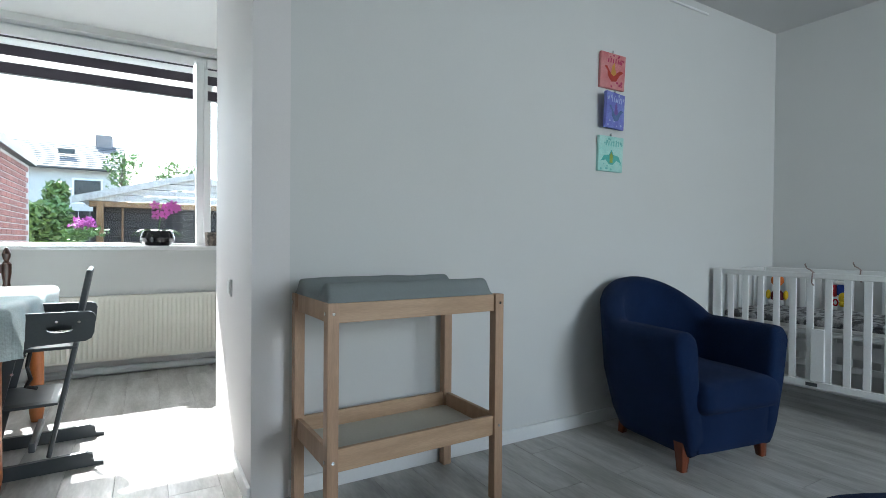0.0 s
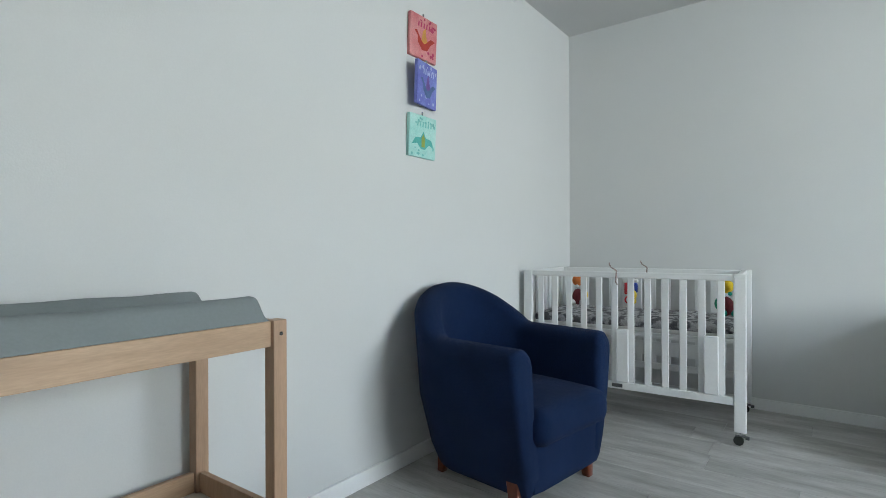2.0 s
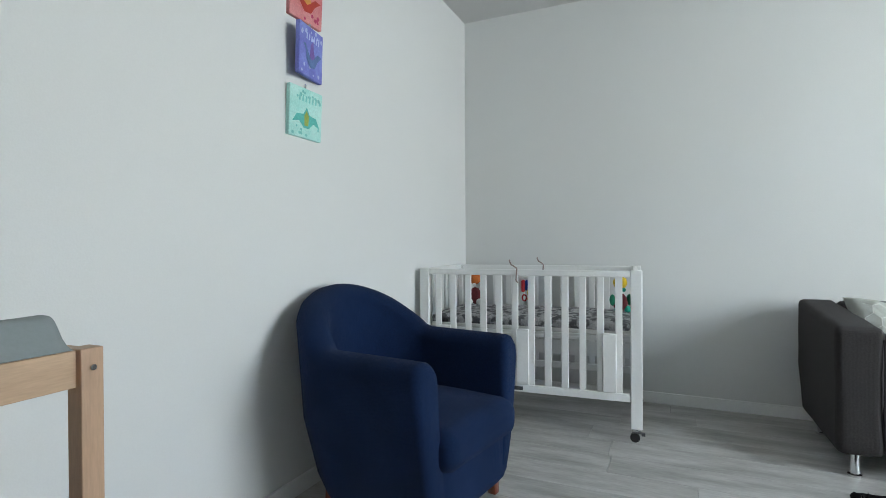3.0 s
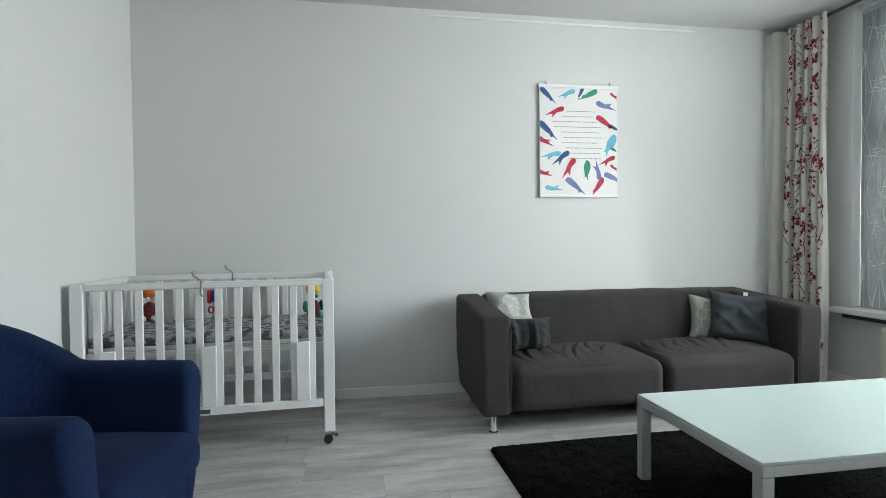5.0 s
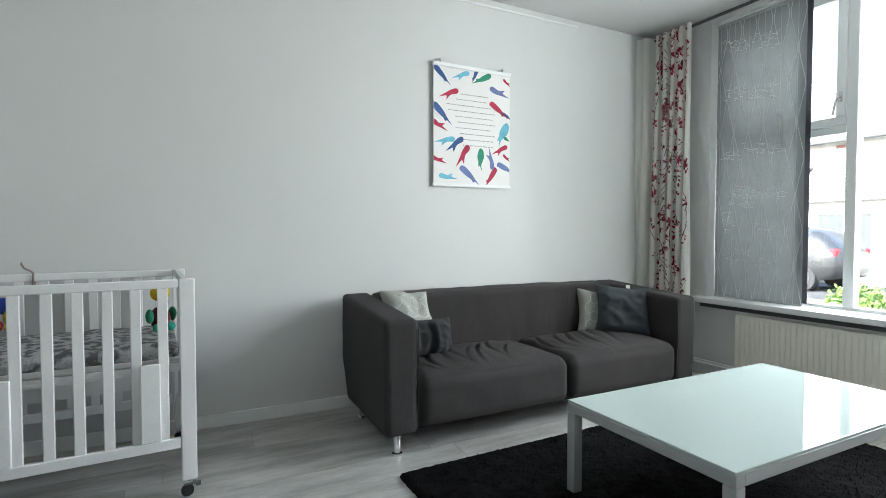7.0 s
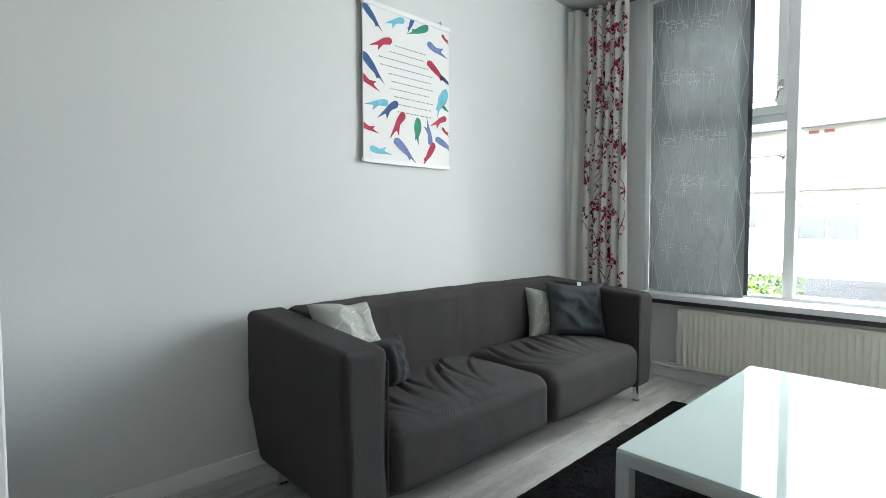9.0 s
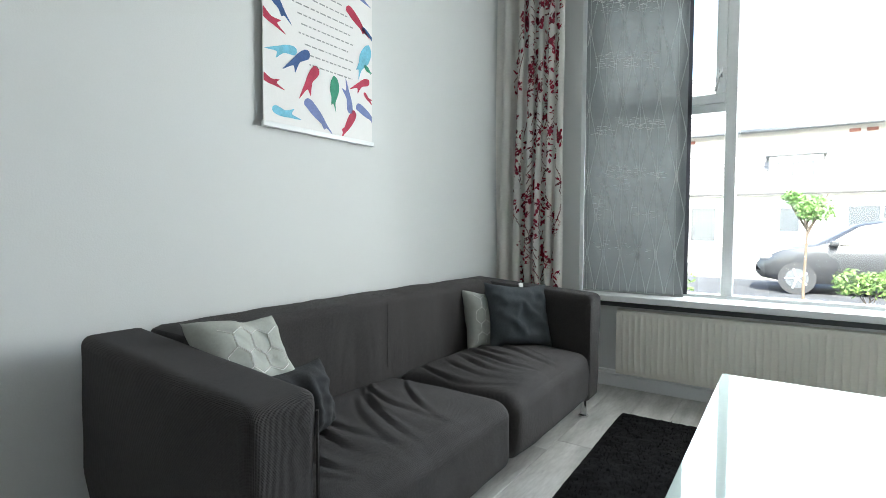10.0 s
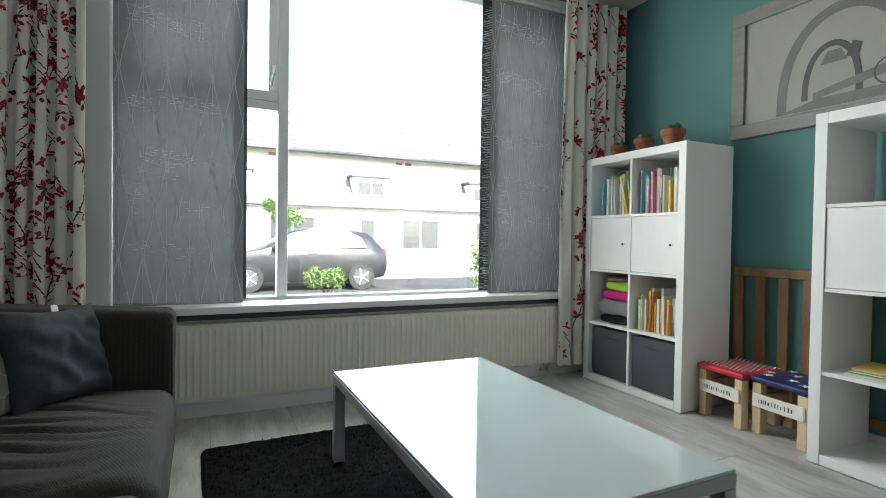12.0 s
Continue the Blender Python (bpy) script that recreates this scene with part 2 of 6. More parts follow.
structure("wall_green", boxes((XG - 0.1, XG, YS, YG, -0.1, TOP)), GREEN_WALL, "sea green painted wall behind the shelves", "wall")
structure("wall_hall", boxes((XW, XG - 0.102, YG - 0.1, YG, -0.1, TOP)), BEIGE_WALL, "plain beige wall of the hall", "wall")
structure("wall_west", boxes((XW - 0.3, XW, YS - 0.3, YK + 0.3, -0.1, TOP)), BEIGE_WALL, "plain beige outer wall of the dining room", "wall")
# street wall with its wide window opening
WX0, WX1, WZ0, WZ1 = 1.05, 3.80, 0.545, 2.575
structure("wall_south", boxes((XW, WX0, YS - 0.3, YS, -0.3, TOP), (WX1, XE, YS - 0.3, YS, -0.3, TOP), (WX0, WX1, YS - 0.3, YS, -0.3, WZ0), (WX0, WX1, YS - 0.3, YS, WZ1, TOP)), WHITE_WALL, "white painted street wall round the wide window", "wall")
KX0, KX1, KZ0, KZ1 = -1.15, 1.75, 0.95, 2.57
structure("wall_north", boxes((XW, KX0, YK, YK + 0.3, -0.3, TOP), (KX1, XE, YK, YK + 0.3, -0.3, TOP), (KX0, KX1, YK, YK + 0.3, -0.3, KZ0), (KX0, KX1, YK, YK + 0.3, KZ1, TOP)), WHITE_WALL, "white painted garden wall of the dining room", "wall")
for name, row in (("baseboard_east", (XE - 0.014, XE, YS + 0.014, YN - 0.014, 0, 0.07)), ("baseboard_north", (0.70, XE - 0.014, YN - 0.014, YN, 0, 0.07)), ("baseboard_pier", (0.541, 0.556, YN - 0.006, 3.33, 0, 0.07)),
                  ("baseboard_south", (XG + 0.014, XE - 0.014, YS, YS + 0.014, 0, 0.105)), ("baseboard_green", (XG, XG + 0.014, YS + 0.014, YG, 0, 0.07))):
    structure(name, boxes(row, r=0.004), TRIM, "white painted skirting board", "baseboard")


def make_window(name, label, x0, x1, z0, z1, y, out, posts, transoms, handles):
    """A painted window in the plane y; out: +1 or -1, the way outdoors. posts: x of uprights; transoms: (x0, x1, z)."""
    w = tagged(new(name), label, "window", "", "structure")
    a, b = sorted((y, y + out * 0.07))
    part("window_frame", boxes((x0, x1, a, b, z0, z0 + 0.05), (x0, x1, a, b, z1 - 0.05, z1), (x0, x0 + 0.05, a, b, z0 + 0.05, z1 - 0.05), (x1 - 0.05, x1, a, b, z0 + 0.05, z1 - 0.05), r=0.004), FRAME, w)
    for px in posts:
        part("mullion", boxes((px - 0.029, px + 0.029, a, b, z0 + 0.05, z1 - 0.05), r=0.004), FRAME, w)
    cuts = [x0 + 0.05, *posts, x1 - 0.05]
    for left, right in zip(cuts, cuts[1:]):
        l, r = left + (0.029 if left in posts else 0), right - (0.029 if right in posts else 0)
        rows = [z0 + 0.05, *[t for t in transoms.get((left, right), ())], z1 - 0.05]
        for low, high in zip(rows, rows[1:]):
            lo, hi = low + (0.025 if low != rows[0] else 0), high - (0.025 if high != rows[-1] else 0)
            if low != rows[0]:
                part("transom", boxes((l, r, a, b, low - 0.025, low + 0.025), r=0.004), FRAME, w)
            if (left, right) in handles and low != rows[0] or handles.get((left, right)) == "whole":
                c, d = sorted((y - out * 0.012, y + out * 0.04))
                sash = part("sash", boxes((l, r, c, d, lo, lo + 0.055), (l, r, c, d, hi - 0.055, hi), (l, l + 0.055, c, d, lo + 0.055, hi - 0.055), (r - 0.055, r, c, d, lo + 0.055, hi - 0.055), r=0.006), FRAME, w)
                hx, hz = (l + 0.028, lo + 0.17) if out < 0 else (r - 0.03, lo + 0.45)
                hy = y - out * 0.012
                bm = boxes((hx - 0.012, hx + 0.012, hy - 0.008, hy + 0.008, hz - 0.03, hz + 0.03), r=0.004)
                tube(bm, [(hx, hy, hz), (hx, hy - out * 0.035, hz), (hx + 0.004, hy - out * 0.045, hz - 0.03), (hx + 0.02, hy - out * 0.045, hz - 0.11)], 0.007)
                part("handle", bm, CHROME, sash, "chrome window handle")
                l2, r2, lo2, hi2 = l + 0.055, r - 0.055, lo + 0.055, hi - 0.055
            else:
                l2, r2, lo2, hi2 = l, r, lo, hi
            g = part("pane", boxes((l2, r2, y + out * 0.028, y + out * 0.032, lo2, hi2)), GLASS, w)
            g.visible_shadow = False
    return w


make_window("window_1", "wide white painted window facing the street", WX0, WX1, WZ0, WZ1, -2.58, -1, (2.98,), {(2.98, 3.75): (1.68,)}, {(2.98, 3.75): "vent"})
make_window("window_2", "wide white dining room window facing the garden", KX0, KX1, KZ0, KZ1, YK + 0.10, 1, (0.60,), {}, {(0.60, 1.70): "whole"})
structure("window_sill_1", boxes((0.985, 3.875, -2.56, -2.335, WZ0 - 0.005, WZ0 + 0.032), r=0.005), TRIM, "white painted wooden window sill", "window sill")
structure("window_sill_2", boxes((-1.2, 1.8, YK - 0.12, YK + 0.10, KZ0 - 0.005, KZ0 + 0.03), r=0.005), TRIM, "white window sill of the dining room", "window sill")


# ---- soft shapes ----
def soft_box(x0, x1, y0, y1, z0, z1, r, cuts=14, dome=0.0, wrinkle=0.0, pitch=9.0, seed=0.0, ways=(1, 1, 1)):
    """An upholstered block: rounded by r, its top domed, with soft creases."""
    bm = bmesh.new()
    c = Vector(((x0 + x1) / 2, (y0 + y1) / 2, (z0 + z1) / 2))
    h = Vector((abs(x1 - x0) / 2, abs(y1 - y0) / 2, abs(z1 - z0) / 2))
    bmesh.ops.create_cube(bm, size=2)
    bmesh.ops.subdivide_edges(bm, edges=bm.edges[:], cuts=cuts, use_grid_fill=True)
    for v in bm.verts:
        p = Vector((v.co.x * h.x, v.co.y * h.y, v.co.z * h.z))
        q = Vector([max(-(b - r), min(b - r, a)) for a, b in zip(p, h)])
        d = p - q
        n = d.normalized() if d.length > 1e-6 else Vector((0, 0, 1))
        p = q + n * r if d.length > 1e-6 else p
        if v.co.z > 0:
            p.z += dome * (1 - v.co.x ** 2) * (1 - v.co.y ** 2)
        if wrinkle:
            s = p * pitch
            p += n * wrinkle * noise.noise(Vector((s.x * ways[0] + seed, s.y * ways[1], s.z * ways[2] - seed)))
        v.co = c + p
    return bm


def cloth_rise(x, z, side, seed, wrinkle):
    """Relief of a loosely filled cover: broad dents, sharp creases and fine puckers."""
    broad = noise.noise(Vector((x * 9 + seed, z * 5 + x * 6, side + seed)))
    crease = 0.35 - abs(noise.noise(Vector((x * 10 + z * 7 + seed * 2, z * 13 - x * 5, seed + 3 * side))))
    fine = 0.4 - abs(noise.noise(Vector((x * 24 + z * 17, z * 21 + seed, side))))
    pleat = math.sin(x * 105 + 2.5 * noise.noise(Vector((x * 7, z * 6, seed)))) if wrinkle > 0.05 else 0.0
    slant = 0.32 - abs(noise.noise(Vector(((x + z) * 11 + seed, (x - z) * 2.5, seed * 3)))) if 0.04 < wrinkle < 0.05 else 0.0
    return min(wrinkle, 0.04) * (0.4 if slant else 1.0) * broad + side * (0.030 * slant + 0.55 * min(wrinkle, 0.05) * crease + 0.006 * fine + 0.005 * pleat)


def pillow(w, h, t, seed=0.0, wrinkle=0.022):
    """A stuffed square cushion, standing in the xz plane about its centre, with pinched corners and edges."""
    bm = bmesh.new()
    for side in (1, -1):
        def f(u, v):
            a, b = 2 * u - 1, 2 * v - 1
            puff = max(0.0, (1 - a ** 4) * (1 - b ** 4)) ** 0.55
            x = a * w / 2 * (1 - 0.16 * (1 - b * b) * abs(a))
            z = b * h / 2 * (1 - 0.14 * (1 - a * a) * abs(b))
            sag = 0.03 * h * noise.noise(Vector((a * 1.3 + seed, b, seed)))
            return (x + sag, side * (t / 2 * puff) + puff * cloth_rise(x, z, side, seed, wrinkle), z + sag * 0.8)
        sheet(bm, f, 64 if wrinkle > 0.05 else 34, 34)
    bmesh.ops.remove_doubles(bm, verts=bm.verts[:], dist=0.0004)
    return bm


# ---- radiators ----
def make_radiator(label, m, length, low, high):
    """A ribbed panel radiator along x, facing -y in its own axes, its valve at the far end."""
    r = thing("radiator", label, "radiator", m)
    n = int(length / 0.033)
    bm = bmesh.new()
    step = (length - 0.06) / n
    def f(u, v):
        k = u * n * 4
        wave = 0.5 - 0.5 * math.cos(math.pi * min(1, max(0, ((k % 4) - 0.6) / 1.4 if k % 4 < 2 else (3.4 - k % 4) / 1.4)))
        edge = min(1.0, v / 0.07, (1 - v) / 0.07)
        return (-length / 2 + 0.03 + u * n * step, -0.03 - 0.009 * wave * edge, low + 0.012 + v * (high - low - 0.024))
    rows = [[bm.verts.new(f(i / (n * 4), v)) for v in (0, 0.03, 0.07, 0.93, 0.97, 1)] for i in range(n * 4 + 1)]
    for a, b in zip(rows, rows[1:]):
        for j in range(5):
            bm.faces.new((a[j], b[j], b[j + 1], a[j + 1]))
    part("front_panel", bm, RADIATOR, r, smooth=60)
    part("body", boxes((-length / 2, length / 2, -0.029, 0.035, low, low + 0.016), (-length / 2, length / 2, -0.029, 0.035, high - 0.016, high), (-length / 2, -length / 2 + 0.032, -0.033, 0.035, low + 0.016, high - 0.016), (length / 2 - 0.032, length / 2, -0.033, 0.035, low + 0.016, high - 0.016), (-length / 2 + 0.032, length / 2 - 0.032, 0.02, 0.034, low + 0.016, high - 0.016), r=0.005), RADIATOR, r)
    bm = bmesh.new()
    tube(bm, [(length / 2 - 0.05, 0, low), (length / 2 - 0.05, 0, low - 0.05), (length / 2 - 0.05, 0.03, low - 0.055)], 0.011)
    tube(bm, [(length / 2 - 0.10, 0, low), (length / 2 - 0.10, 0, low - 0.05), (length / 2 - 0.10, 0.03, low - 0.055)], 0.011)
    part("valve", bm, CHROME, r, "chrome valve and pipe")
    return r


make_radiator("long cream ribbed panel radiator under the street window", pose(2.36, -2.39, 0, 0, 0, 180), 2.36, 0.10, 0.488)
make_radiator("white ribbed panel radiator below the garden window", pose(0.0, YK - 0.05, 0), 1.75, 0.11, 0.60)
# dark sheet on the wall stands for the shade under the sill
structure("sill_painted_shade", boxes((1.0, 3.86, YS, YS + 0.004, 0.50, WZ0 - 0.006)), DARK_METAL, "dark strip painted as the shade between sill and radiator", "trim")
part_pipe = thing("heating_pipe", "thin white heating pipe along the skirting below the radiator", "pipe", pose(0, 0, 0))
bm = bmesh.new()
tube(bm, [(XE - 0.05, YS + 0.035, 0.085), (0.7, YS + 0.035, 0.085)], 0.008)
part("pipe", bm, TRIM, part_pipe)

# ---- panel blinds ----
BLIND = sheer("grey sheer blind cloth", (0.29, 0.31, 0.315), 0.045)
BLIND_LINE = sheer("pale woven line", (0.66, 0.69, 0.69), 0.10)
# pale tone for dashes that imitate light glinting in the sheer cloth
GLINT = sheer("pale glint dash", (0.93, 0.94, 0.94), 0.4, 0.02)
MESH_DARK = sheer("dark woven mesh", (0.03, 0.03, 0.035), 0.15)


def make_blind(label, x0, x1, seed, dark_from, dark_to):
    """A hanging cloth panel with a woven lattice of tall diamonds, and the darker panel that hangs behind it."""
    b = thing("panel_blind", label, "blind", pose((x0 + x1) / 2, -2.50, 0), "panel blinds at the street window")
    w, z0, z1 = x1 - x0, 0.583, 2.535
    def wob(x, z):
        return 0.003 * noise.noise(Vector((x * 4 + seed, z * 1.6, seed))) + 0.0004 * noise.noise(Vector((x * 5, z * 22, seed)))
    bm = bmesh.new()
    sheet(bm, lambda u, v: (-w / 2 + u * w, wob(-w / 2 + u * w, z0 + v * (z1 - z0)), z0 + v * (z1 - z0)), 14, 80)
    part("cloth", bm, BLIND, b, smooth=80)
    bm = bmesh.new()
    cell, rise = 0.105, 0.235
    n = int(w / cell) + 2
    for k in range(-1, n):
        for sign in (1, -1):
            pts = []
            for i in range(0, 61):
                z = z0 + (z1 - z0) * i / 60
                s = math.sin(math.pi * z / rise)
                x = -w / 2 + (k + 0.5) * cell + sign * cell / 2 * (0.5 + 0.318 * math.asin(0.97 * s))
                pts.append((x, z))
            for (xa, za), (xb, zb) in zip(pts, pts[1:]):
                if -w / 2 + 0.003 < min(xa, xb) and max(xa, xb) < w / 2 - 0.003:
                    t = 0.0024
                    ya, yb = wob(xa, za) + 0.0012, wob(xb, zb) + 0.0012
                    bm.faces.new([bm.verts.new(p) for p in ((xa - t, ya, za), (xa + t, ya, za), (xb + t, yb, zb), (xb - t, yb, zb))])
    for k in range(n):
        x = -w / 2 + (k + 0.5) * cell
        for i in range(40):
            za, zb, t = z0 + (z1 - z0) * i / 40, z0 + (z1 - z0) * (i + 1) / 40, 0.0014
            if -w / 2 + 0.003 < x < w / 2 - 0.003:
                bm.faces.new([bm.verts.new(p) for p in ((x - t, wob(x, za) + 0.0011, za), (x + t, wob(x, za) + 0.0011, za), (x + t, wob(x, zb) + 0.0011, zb), (x - t, wob(x, zb) + 0.0011, zb))])
    part("woven_pattern", bm, BLIND_LINE, b, "pale lattice of tall diamonds")
    part("bottom_bar", boxes((-w / 2, w / 2, -0.006, 0.004, z0 - 0.012, z0 + 0.004), r=0.002), SILVER, b)
    part("top_bar", boxes((-w / 2, w / 2, -0.006, 0.006, z1, z1 + 0.022), r=0.002), SILVER, b)
    c = (x0 + x1) / 2
    bm = bmesh.new()
    sheet(bm, lambda u, v: (dark_from - c + u * (dark_to - dark_from), -0.028 + wob(u * 0.1, v * 2), z0 + 0.01 + v * (z1 - z0)), 4, 60)
    part("rear_cloth", bm, MESH_DARK, b, "dark open-weave cloth behind", smooth=80)
    # light glints put in as clusters of short pale dashes
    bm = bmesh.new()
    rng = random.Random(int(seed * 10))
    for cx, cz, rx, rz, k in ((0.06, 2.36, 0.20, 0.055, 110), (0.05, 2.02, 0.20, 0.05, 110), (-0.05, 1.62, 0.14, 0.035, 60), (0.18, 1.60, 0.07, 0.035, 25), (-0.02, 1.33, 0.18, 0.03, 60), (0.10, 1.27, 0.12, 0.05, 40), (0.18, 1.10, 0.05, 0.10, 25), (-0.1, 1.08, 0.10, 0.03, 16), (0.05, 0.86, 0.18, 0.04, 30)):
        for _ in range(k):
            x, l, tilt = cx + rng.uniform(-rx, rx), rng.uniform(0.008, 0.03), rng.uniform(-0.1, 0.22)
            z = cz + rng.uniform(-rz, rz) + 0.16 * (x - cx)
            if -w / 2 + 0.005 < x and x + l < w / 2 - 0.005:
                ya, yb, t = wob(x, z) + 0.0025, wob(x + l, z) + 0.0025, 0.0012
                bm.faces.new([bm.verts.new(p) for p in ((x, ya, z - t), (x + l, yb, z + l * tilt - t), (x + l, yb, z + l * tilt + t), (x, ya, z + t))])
    tagged(part("glint_dash", bm, GLINT, b, "pale dashes standing for light glints on the crinkled cloth"), kind="stuff")
    bm = bmesh.new()
    for i in range(170 if dark_to - dark_from > 0.08 else 0):
        z = z0 + 0.02 + (z1 - z0 - 0.05) * i / 170
        box(bm, dark_from - c + rng.uniform(0, 0.02), dark_to - c - rng.uniform(0, 0.05), -0.027 + 0.004, -0.022, z, z + rng.uniform(0.0015, 0.006))
    if bm.verts:
        part("weave_bar", bm, BLIND_LINE, b, "pale cross threads")
    return b


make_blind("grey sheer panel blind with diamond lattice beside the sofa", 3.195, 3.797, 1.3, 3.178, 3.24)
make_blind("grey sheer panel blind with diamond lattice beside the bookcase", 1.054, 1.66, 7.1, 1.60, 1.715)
track = thing("blind_track", "white aluminium ceiling track for the panel blinds", "track", pose(0, 0, 0))
part("track", boxes((1.01, 3.85, -2.53, -2.47, 2.557, 2.574), r=0.003), TRIM, track)

# ---- curtains ----
CURTAIN = sheer("white curtain cloth", (0.88, 0.86, 0.82), 0.28, 0.03)
PRINT_RED = material("crimson print", (0.34, 0.012, 0.045), 0.9, 0, 0.2, 30, 90, 0)
PRINT_DARK = material("maroon print", (0.15, 0.016, 0.032), 0.9, 0, 0.2, 30, 90, 0)


def make_curtain(label, x0, x1, z0, z1, pleats, seed, plain=1.0, forward=0.0):
    """A pleated curtain, printed as far as plain across its width; forward: how far its last edge comes into the room."""
    c = thing("curtain", label, "curtain", pose((x0 + x1) / 2, -2.315, 0), "pair of floral curtains")
    w, rng = x1 - x0, random.Random(seed)
    phase = [rng.uniform(-0.5, 0.5) for _ in range(pleats + 2)]
    def surf(u, z):
        """The pleated cloth: u from 0 to 1 across, z in metres."""
        k = u * pleats
        i = int(min(pleats - 1, k))
        t = (z - z0) / (z1 - z0)
        warp = phase[i] * (1 - (k - i)) + phase[i + 1] * (k - i)
        a = 2 * math.pi * (k + 0.22 * warp + 0.10 * math.sin(2.2 * z + seed))
        spread = 1 + 0.05 * (1 - t)
        return Vector(((u - 0.5) * w * spread + 0.014 * math.sin(2 * a + seed) * (1 - 0.4 * t), (0.036 - 0.008 * t) * math.sin(a) + 0.010 * math.sin(0.5 * a + z) + forward * max(0.0, (u - 0.72) / 0.28) ** 1.5, z))
    bm = bmesh.new()
    sheet(bm, lambda u, v: surf(u, z0 + v * (z1 - z0)), pleats * 14, 26)
    part("cloth", bm, CURTAIN, c, smooth=80)
    flowers, width = bmesh.new(), 2.2 * w            # the cloth is wider than the space that it hangs in
    def blot(u, z, length, wide, turn, dark):
        pts = []
        for q in ((-1, 0), (-0.35, 0.8), (0.3, 0.75), (1, 0), (0.3, -0.75), (-0.35, -0.8)):
            lx, lz = q[0] * length / 2, q[1] * wide / 2
            uu = u + (lx * math.cos(turn) - lz * math.sin(turn)) / width
            zz = z + lx * math.sin(turn) + lz * math.cos(turn)
            if not (0.01 < uu < plain - 0.01 and z0 + 0.01 < zz < z1):
                return
            p, e = surf(uu, zz), 0.004
            n = (surf(uu + e, zz) - surf(uu - e, zz)).cross(Vector((0, 0, 1))).normalized()
            pts.append(p - n * 0.0016 if n.y < 0 else p + n * 0.0016)
        f = flowers.faces.new([flowers.verts.new(p) for p in pts])
        f.material_index = dark
    for b in [-0.38] + [k / 2 for k in range(2 * pleats)]:
        u, z, lean = (b + 0.5 + rng.uniform(-0.2, 0.2)) / pleats, z0 + rng.uniform(0, 0.15), 0.0
        while z < z1 - 0.05:
            lean = max(-0.7, min(0.7, lean + rng.uniform(-0.35, 0.35)))
            for k in range(3):
                blot(u, z, 0.026, 0.006, math.pi / 2 + lean, 1)
                u += math.sin(-lean) * 0.018 / width
                z += 0.018
            if rng.random() < 0.72:
                side = rng.choice((-1, 1))
                for k in range(rng.randint(2, 6)):
                    blot(u + side * rng.uniform(0.008, 0.045) / width, z + rng.uniform(-0.02, 0.03), rng.uniform(0.022, 0.040), rng.uniform(0.010, 0.018), rng.uniform(0, 6.3), int(rng.random() < 0.22))
            if rng.random() < 0.17:
                for k in range(11):
                    a = rng.uniform(0, 6.3)
                    r = rng.uniform(0.005, 0.035)
                    blot(u + r * math.cos(a) / width, z + r * math.sin(a), rng.uniform(0.025, 0.045), rng.uniform(0.013, 0.022), a, int(rng.random() < 0.25))
            u += (((b + 0.5) / pleats) - u) * 0.12
    ob = part("flower_print", flowers, [PRINT_RED, PRINT_DARK], c, "crimson leaves and blossom twigs")
    return c


make_curtain("white curtain printed with crimson blossom twigs, drawn behind the sofa", 3.875, 4.290, 0.06, 2.582, 6, 3, 0.84, 0.10)
make_curtain("white curtain printed with crimson blossom twigs beside the bookcase", 0.67, 1.20, 0.09, 2.582, 6, 8)
rod = thing("curtain_rod", "dark grey metal curtain rod below the ceiling", "curtain rod", pose(0, 0, 0))
bm = bmesh.new()
tube(bm, [(XE - 0.02, -2.335, 2.565), (XG + 0.03, -2.335, 2.565)], 0.011)
part("rod", bm, DARK_METAL, rod)
for x in (XE - 0.05, 2.45, XG + 0.08):
    part("bracket", boxes((x - 0.012, x + 0.012, -2.346, YS, 2.572, 2.592), (x - 0.012, x + 0.012, -2.35, -2.32, 2.55, 2.58), r=0.003), DARK_METAL, rod)

# ---- sofa and cushions ----
sofa = thing("sofa", "dark grey cloth two-seat sofa with wrinkled covers and chrome feet", "sofa", pose(3.865, -0.843, 0))
HL = 1.048


def arm(y0, y1, seed):
    """A padded side: its outline in xz, the back foot cut away, drawn out along y and rounded."""
    outline = [(-0.372, 0.105), (-0.372, 0.645), (0.37, 0.695), (0.37, 0.33), (0.26, 0.105)]
    bm = bmesh.new()
    base = bm.faces.new([bm.verts.new((x, y0, z)) for x, z in outline])
    out = bmesh.ops.extrude_face_region(bm, geom=[base])
    bmesh.ops.translate(bm, verts=[v for v in out["geom"] if isinstance(v, bmesh.types.BMVert)], vec=(0, y1 - y0, 0))
    bmesh.ops.bevel(bm, geom=bm.edges[:], offset=0.028, segments=4, affect="EDGES", profile=0.5)
    bmesh.ops.subdivide_edges(bm, edges=[e for e in bm.edges if e.calc_length() > 0.09], cuts=14, use_grid_fill=True)
    for v in bm.verts:
        v.co += Vector((1, 1, 0.4)) * 0.005 * noise.noise(v.co * 7 + Vector((seed, 0, 0)))
        front = max(0.0, min(1.0, (-0.30 - v.co.x) / 0.05))      # level creases in the front of the padded side
        band = 0.3 - abs(noise.noise(Vector((seed, v.co.y * 3, v.co.z * 15))))
        v.co.x -= 0.010 * front * band * min(1.0, max(0.15, (v.co.z - 0.30) / 0.25))
    return bm


